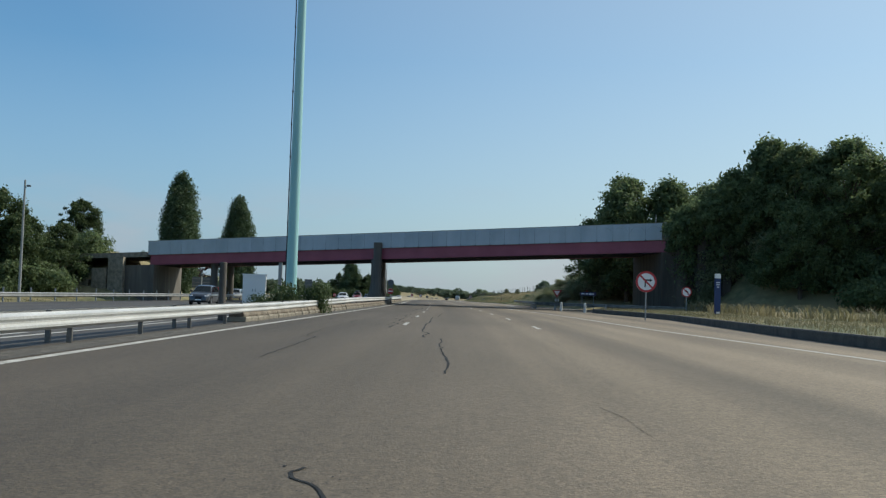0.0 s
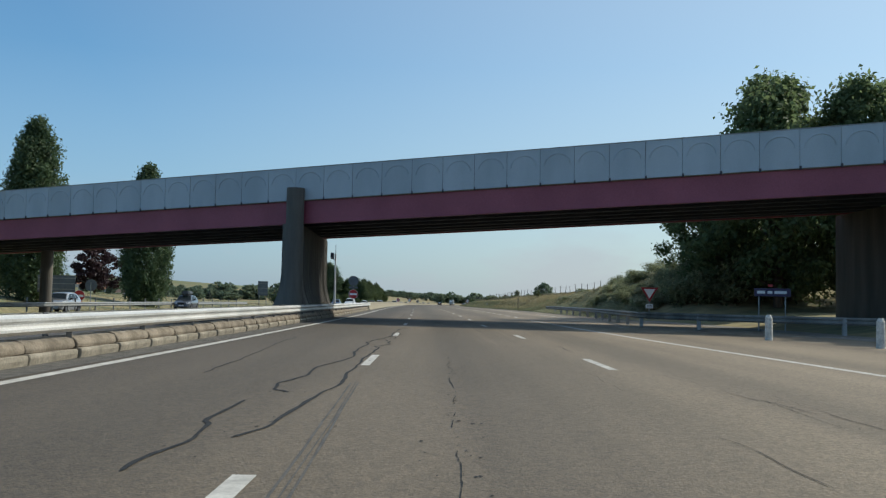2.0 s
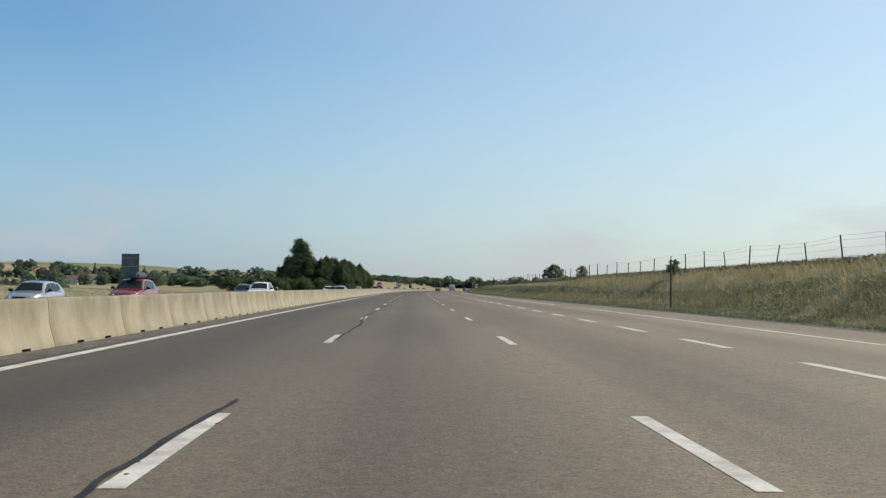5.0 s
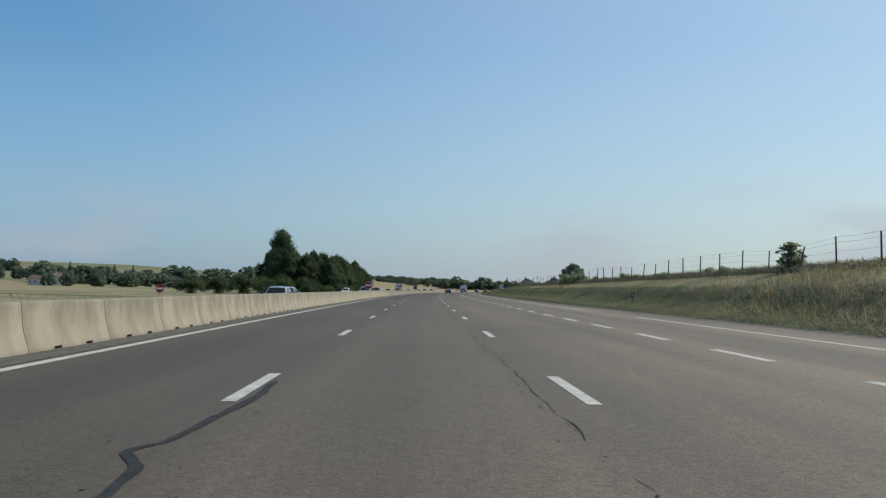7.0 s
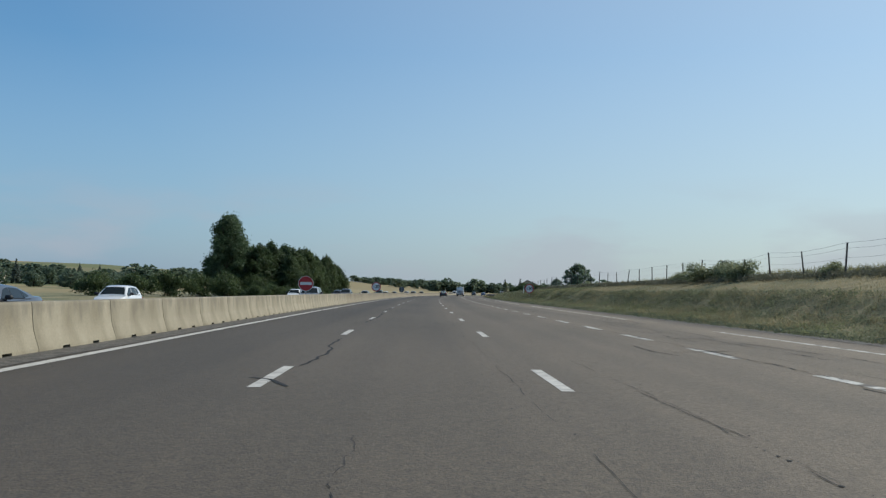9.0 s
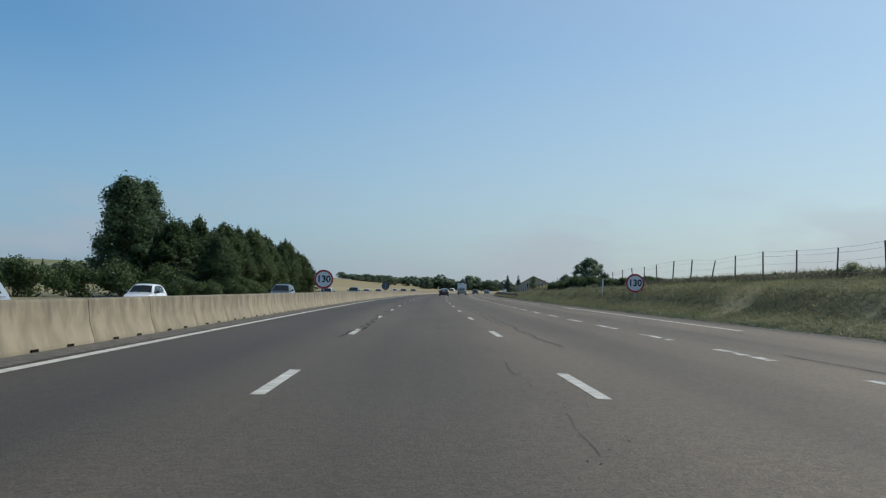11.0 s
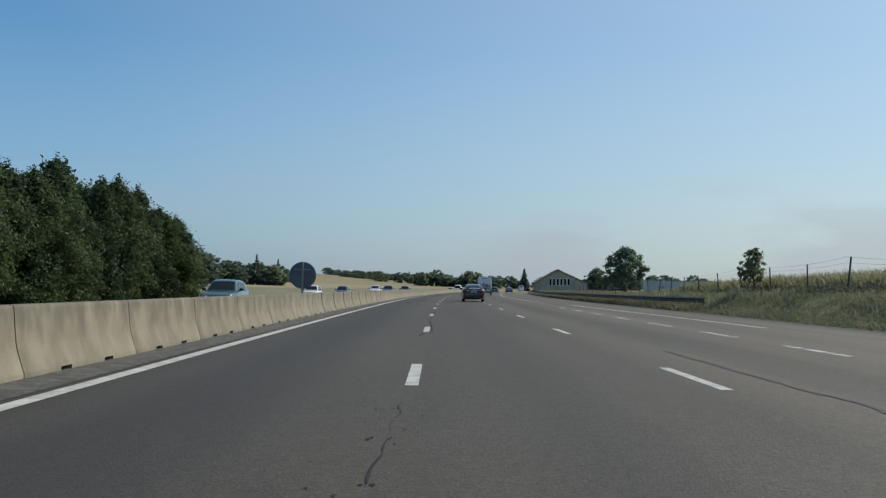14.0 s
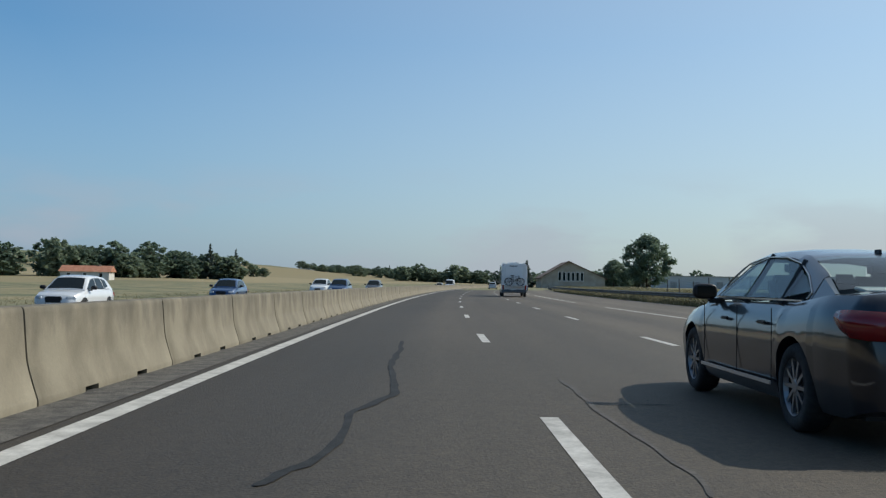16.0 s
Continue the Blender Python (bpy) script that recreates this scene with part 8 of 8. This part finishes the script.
            for y in np.linspace(-0.72, -1.44, 13):
                zt, zl = lerp_list(y, rz), lerp_list(-y, [(0.45, 1.345), (0.84, 1.285), (1.14, 1.185), (1.40, 1.05), (1.44, 0.97)])
                zb_ = lerp_list(y, spec["top"]) - 0.05
                tp = 1 - 0.05 * float(smooth(0, 1, abs(y) / 2))
                xt, xb = side_x(zt), side_x(zb_)
                ends_.append((bm.verts.new((sd * (side_x(zl) * tp + 0.004), y, zl)), bm.verts.new((sd * ((xt + (xb - xt) * 0.12) * tp + 0.004), y, zt - (zt - zb_) * 0.10)),
                              bm.verts.new((sd * (xt - 0.028) * tp, y, zt - 0.002))))
            for a_, b_ in zip(ends_, ends_[1:]):
                bm.faces.new((a_[0], a_[1], b_[1], b_[0]))
                bm.faces.new((a_[1], a_[2], b_[2], b_[1]))
            bmesh.ops.recalc_face_normals(bm, faces=bm.faces)
            part("rear_pillar", bm, paint, t, smooth=True)
        mx = spec["half"][3][1] + 0.07
        bm = bmesh.new()
        bmesh.ops.create_uvsphere(bm, u_segments=16, v_segments=10, radius=1.0)
        for v in bm.verts:                  # rounded shell, flat towards the driver
            v.co = Vector((math.copysign(abs(v.co.x) ** 0.6, v.co.x) * 0.118, max(-0.055, v.co.y * 0.09), math.copysign(abs(v.co.z) ** 0.7, v.co.z) * 0.075))
        bmesh.ops.transform(bm, matrix=pose(sd * (mx + 0.02), spec["panes"][0][0][0] - 0.12, zb + 0.04, 0, 0, sd * 11.5), verts=bm.verts)
        mir = part("door_mirror", bm, BLACK, t, smooth=True)
        # Dark pane: the reflection of the car's side is put into its colour.
        part("mirror_glass", boxed((sd * (mx + 0.02), spec["panes"][0][0][0] - 0.177, zb + 0.04), (0.17, 0.008, 0.10), Euler((0, 0, sd * 0.2))), GLASS_CAR, mir)
        part("mirror_arm", boxed((sd * (mx - 0.10), spec["panes"][0][0][0] - 0.09, zb - 0.05), (0.16, 0.06, 0.05), bevel=0.015), BLACK, t)
        for yw in (ya, yb):
            car_wheel(t, sd * (spec["half"][3][1] - 0.115), yw, wr, sd)
        # lamps
        hw = lerp_list(L / 2 - 0.22, spec["half"])
        zt = lerp_list(L / 2 - 0.22, spec["top"])
        bm = boxed((sd * (hw - 0.20), L / 2 - 0.19, zt - 0.12), (0.34, 0.18, 0.13), Euler((0, 0, -sd * 0.55)), 0.03)
        part("headlight", bm, LAMP_CLEAR, t)
        hw = lerp_list(-L / 2 + 0.12, spec["half"])
        zt = lerp_list(-L / 2 + 0.12, spec["top"])
        if detail:
            bm, shell_ = bmesh.new(), []
            for y, x, z0_, z1_ in ((-2.475, 0.46, 0.775, 0.925), (-2.475, 0.58, 0.755, 0.93), (-2.472, 0.69, 0.745, 0.935), (-2.415, 0.80, 0.745, 0.94), (-2.30, 0.872, 0.76, 0.945), (-2.19, 0.893, 0.81, 0.94), (-2.12, 0.899, 0.87, 0.925)):
                shell_.append([bm.verts.new((sd * x, y, z0_)), bm.verts.new((sd * (x + 0.006), y - 0.006, (z0_ + z1_) / 2)), bm.verts.new((sd * (x - 0.012), y, z1_))])
            for a_, b_ in zip(shell_, shell_[1:]):
                for j in range(2):
                    bm.faces.new((a_[j], a_[j + 1], b_[j + 1], b_[j]))
            bmesh.ops.recalc_face_normals(bm, faces=bm.faces)
            bmesh.ops.solidify(bm, geom=bm.faces[:], thickness=0.03)
        else:
            bm = boxed((sd * (hw - 0.155), -L / 2 + 0.095, zt - 0.20), (0.33, 0.16, 0.17), Euler((0, 0, sd * 0.28)), 0.025)
        lamp = part("tail_light", bm, LAMP_RED, t, smooth=detail)
        part("reversing_lens", boxed((sd * (hw - 0.24), -L / 2 + 0.022, zt - 0.262), (0.19, 0.03, 0.035), Euler((0, 0, sd * 0.1)), 0.006), LAMP_CLEAR, lamp)
        if detail:
            bm = boxed((sd * (hw - 0.035), -L / 2 + 0.30, 0.60), (0.03, 0.26, 0.05), bevel=0.01)
            part("bumper_reflector", bm, CHROME, t)
            for y in (-0.72, 0.28):
                part("door_handle", boxed((sd * 0.925, y, 0.80), (0.03, 0.2, 0.03), bevel=0.01), BLACK, t)
            part("sill_trim", boxed((sd * 0.925, 0.05, 0.325), (0.012, 2.0, 0.03)), TRIM, t)
            for y in (-0.06, 0.98, -0.95):
                part("door_gap", boxed((sd * 0.9195, y, 0.64), (0.006, 0.007, 0.56)), BLACK, t)
    part("grille", boxed((0, L / 2 - 0.02, 0.55), (0.62, 0.06, 0.30), bevel=0.03), BLACK, t)
    part("front_plate", boxed((0, L / 2 + 0.02, 0.42), (0.52, 0.02, 0.11)), WHITE, t)
    zt = lerp_list(-L / 2 + 0.08, spec["top"])
    pl_ = part("rear_plate", boxed((0, -L / 2 - 0.005, zt - 0.21), (0.52, 0.03, 0.115), bevel=0.004), WHITE, t)
    for x, w_, mat in ((-0.235, 0.035, SIGN_BLUE), (0.235, 0.035, SIGN_BLUE), (-0.14, 0.10, BLACK), (0.06, 0.17, BLACK)):
        part("plate_bar", boxed((x, -L / 2 - 0.022, zt - 0.21), (w_, 0.006, 0.07)), mat, pl_)
    part("bumper_lip", boxed((0, -L / 2 + 0.10, 0.30), (1.2, 0.16, 0.10), bevel=0.03), BLACK, t)
    if detail:
        part("chrome_strip", boxed((0, -L / 2 + 0.035, zt - 0.085), (1.22, 0.03, 0.024), bevel=0.006), CHROME, t)
        for i in range(4):                      # four plain linked rings as the badge
            bm = bmesh.new()
            n = 20
            for k in range(n):
                t0, t1 = 2 * math.pi * k / n, 2 * math.pi * (k + 1) / n
                q = []
                for tt in (t0, t1):
                    for rr in (0.045, 0.033):
                        q.append((-0.096 + i * 0.064 + rr * math.cos(tt), -L / 2 + 0.035, zt - 0.025 + rr * math.sin(tt)))
                for dy in (0, -0.012):
                    bm.faces.new([bm.verts.new((q[k2][0], q[k2][1] + dy, q[k2][2])) for k2 in (0, 1, 3, 2)])
            part("badge_ring", bm, CHROME, t)
        part("antenna", prism(bmesh.new(), [(-0.012, 0), (0.012, 0), (0.008, 0.05), (-0.008, 0.05)], 0.09, Matrix.Translation((0, -0.86, 1.36))), BLACK, t)
        part("model_badge", boxed((-0.52, -L / 2 + 0.02, zt - 0.26), (0.09, 0.012, 0.03)), CHROME, t)
        part("model_badge", boxed((0.52, -L / 2 + 0.02, zt - 0.26), (0.14, 0.012, 0.02)), CHROME, t)
        part("parcel_shelf", boxed((0.05, -1.38, 1.075), (0.9, 0.22, 0.03), Euler((radians(8), 0, 0)), 0.01), WHITE, t)
        part("exhaust", rod(bmesh.new(), (0.55, -L / 2 + 0.05, 0.27), (0.55, -L / 2 + 0.30, 0.27), 0.035, 0.035, 12), CHROME, t)
    if roof_box:
        rb = part("roof_box", boxed((0, -0.4, spec["H"] + 0.22), (0.8, 1.9, 0.36), bevel=0.12), SIGN_BACK, t)
        for y in (-1.0, 0.2):
            part("roof_bar", boxed((0, y, spec["H"] + 0.03), (1.1, 0.05, 0.05)), BLACK, t)
    return t


PAINT_NAVY = paint_material("midnight_paint", (0.008, 0.009, 0.014), 0.0)
PAINT_SILVER = paint_material("silver_paint", (0.42, 0.43, 0.44), 0.5)
PAINT_WHITE = paint_material("white_paint", (0.75, 0.75, 0.74))
PAINT_BLUE = paint_material("blue_paint", (0.03, 0.07, 0.16), 0.2)
PAINT_GREY = paint_material("grey_paint", (0.07, 0.075, 0.085), 0.3)
PAINT_RED = paint_material("red_paint", (0.22, 0.03, 0.035), 0.1)
PAINT_TEAL = paint_material("teal_paint", (0.05, 0.11, 0.12), 0.2)


def drive(t, s, lat, back=False, turn=0.0):
    t.matrix_world = along(s, lat, 0.0, 180 + turn if back else turn)
    return t


drive(make_car(SEDAN, PAINT_NAVY, "dark midnight-blue saloon car with chrome trim on the motorway", "saloon_car", "car", True), 481.85, 0.93)
protos = {}


def traffic(kind, spec, paint, color, s, lat, back=True, box_=False):
    key = (kind, color, box_)
    label = {"sedan": "%s saloon car", "hatch": "%s hatchback car", "suv": "%s tall estate car", "van": "%s delivery van"}[kind] % color
    label += (" with roof box" if box_ else "") + (" on the opposite carriageway" if back else " far ahead on the motorway")
    key = key + (back,)
    m = along(s, lat, OPP if back else 0.0, 180 if back else 0)
    if key in protos:
        return copy_thing(protos[key], m)
    protos[key] = make_car(spec, paint, label, {"sedan": "saloon_car", "hatch": "hatchback_car", "suv": "estate_car", "van": "delivery_van"}[kind], "van" if kind == "van" else "car", roof_box=box_)
    protos[key].matrix_world = m
    return protos[key]


for args in (("suv", SUV, PAINT_GREY, "dark grey", 46, -21.0), ("hatch", HATCH, PAINT_SILVER, "silver", 92, -27.5), ("hatch", HATCH, PAINT_GREY, "dark grey", 118, -24.5, True, True),
             ("hatch", HATCH, PAINT_WHITE, "white", 131, -16.5), ("hatch", HATCH, PAINT_SILVER, "silver", 158, -19.0), ("suv", SUV, PAINT_RED, "dark red", 166, -16.4, True, True),
             ("suv", SUV, PAINT_WHITE, "white", 192, -13.1), ("hatch", HATCH, PAINT_BLUE, "dark blue", 204, -16.6), ("hatch", HATCH, PAINT_SILVER, "silver", 236, -9.8),
             ("sedan", SEDAN, PAINT_GREY, "dark grey", 263, -13.1), ("hatch", HATCH, PAINT_WHITE, "white", 287, -16.6), ("suv", SUV, PAINT_SILVER, "silver", 318, -9.7),
             ("suv", SUV, PAINT_GREY, "dark grey", 386, -13.1), ("hatch", HATCH, PAINT_SILVER, "silver", 418, -12.9), ("hatch", HATCH, PAINT_GREY, "dark grey", 405, -16.6),
             ("suv", SUV, PAINT_TEAL, "dark teal", 455, -13.2), ("hatch", HATCH, PAINT_WHITE, "white", 510, -16.6), ("hatch", HATCH, PAINT_BLUE, "dark blue", 535, -16.6),
             ("suv", SUV, PAINT_WHITE, "white", 573, -16.5), ("suv", SUV, PAINT_BLUE, "dark blue", 563, -13.1), ("suv", SUV, PAINT_GREY, "dark grey", 591, -13.0),
             ("van", VAN, PAINT_WHITE, "white", 690, -9.8), ("hatch", HATCH, PAINT_SILVER, "silver", 700, -13.1), ("hatch", HATCH, PAINT_WHITE, "white", 357, -16.7)):
    traffic(*args)
for args in (("hatch", HATCH, PAINT_GREY, "dark grey", 642, 3.4, False), ("hatch", HATCH, PAINT_SILVER, "silver", 680, 0.2, False), ("van", VAN, PAINT_WHITE, "white", 790, 3.5, False),
             ("sedan", SEDAN, PAINT_BLUE, "dark blue", 655, 6.6, False)):
    traffic(*args)


# ---------------------------------------------------------------- motorhome with bicycles
def bicycle(x, z, y, mat):
    t = thing("bicycle", Matrix(), "bicycle strapped across the rear of the motorhome", "bicycle", "bicycles on the rack")
    r = 0.33
    for cx in (-0.52, 0.52):
        bm = bmesh.new()
        n = 24
        for i in range(n):
            t0, t1 = 2 * math.pi * i / n, 2 * math.pi * (i + 1) / n
            rod(bm, (x + cx + r * math.cos(t0), y, z + r * math.sin(t0)), (x + cx + r * math.cos(t1), y, z + r * math.sin(t1)), 0.022, 0.022, 6, False)
        for i in range(8):
            t0 = math.pi * i / 8
            rod(bm, (x + cx + r * math.cos(t0), y, z + r * math.sin(t0)), (x + cx - r * math.cos(t0), y, z - r * math.sin(t0)), 0.004, 0.004, 3, False)
        part("wheel", bm, RUBBER, t)
    bm = bmesh.new()
    for p_, q_ in (((-0.52, 0), (-0.12, 0.02)), ((-0.52, 0), (-0.2, 0.45)), ((-0.2, 0.52), (-0.12, 0.02)), ((-0.18, 0.42), (0.36, 0.46)), ((-0.12, 0.02), (0.37, 0.38)), ((0.36, 0.52), (0.52, 0))):
        rod(bm, (x + p_[0], y, z + p_[1]), (x + q_[0], y, z + q_[1]), 0.02, 0.02, 6)
    part("frame", bm, mat, t)
    part("saddle", boxed((x - 0.21, y, z + 0.56), (0.26, 0.12, 0.06), bevel=0.02), BLACK, t)
    part("handlebar", rod(bmesh.new(), (x + 0.36, y - 0.06, z + 0.58), (x + 0.36, y + 0.06, z + 0.58), 0.018, 0.018, 6), BLACK, t)
    return t


mh = thing("motorhome", along(563.0, 2.95), "white motorhome with bicycles on its rear rack", "motorhome")
part("body", boxed((0, 0, 1.75), (2.3, 6.6, 2.45), bevel=0.10), PAINT_WHITE, mh)
part("cab", boxed((0, 3.7, 1.25), (2.1, 1.3, 1.4), bevel=0.15), PAINT_WHITE, mh)
part("skirt", boxed((0, 0, 0.47), (2.22, 6.3, 0.20), bevel=0.03), SIGN_BACK, mh)
part("rear_hatch", boxed((0, -3.305, 1.9), (1.5, 0.03, 1.5), bevel=0.01), WHITE, mh)
part("roof_rail", boxed((-0.95, 0, 3.05), (0.05, 4.5, 0.06)), GALV, mh)
part("roof_rail", boxed((0.95, 0, 3.05), (0.05, 4.5, 0.06)), GALV, mh)
part("roof_vent", boxed((0.1, -1.2, 3.05), (0.7, 0.7, 0.16), bevel=0.03), WHITE, mh)
part("roof_vent", boxed((-0.2, 1.2, 3.05), (0.5, 0.5, 0.2), bevel=0.03), WHITE, mh)
part("bumper", boxed((0, -3.33, 0.55), (2.2, 0.12, 0.22), bevel=0.03), SIGN_BACK, mh)
for sd in (-1, 1):
    part("tail_light", boxed((sd * 1.0, -3.32, 0.85), (0.16, 0.06, 0.4), bevel=0.02), LAMP_RED, mh)
    part("marker_light", boxed((sd * 1.02, -3.31, 2.85), (0.10, 0.03, 0.05)), LAMP_RED, mh)
    part("rack_arm", rod(bmesh.new(), (sd * 0.55, -3.3, 0.95), (sd * 0.55, -3.3, 2.1), 0.02, 0.02, 8), GALV, mh)
    for y in (-1.9, 3.2):
        car_wheel(mh, sd * 1.0, y, 0.35, sd)
part("rack_tray", boxed((0, -3.55, 0.98), (1.8, 0.45, 0.05)), GALV, mh)
part("rear_plate", boxed((0.0, -3.40, 0.70), (0.5, 0.02, 0.11)), WHITE, mh)
part("badge", boxed((-0.1, -3.31, 2.75), (0.7, 0.02, 0.09)), SIGN_BACK, mh)
for k, mat in enumerate((BLACK, GALV_DULL)):
    bk = bicycle(0.05 - 0.1 * k, 1.35, 0, mat)
    bk.matrix_world = along(563.0, 2.95) @ Matrix.Translation((0, -3.48 - 0.16 * k, 0))
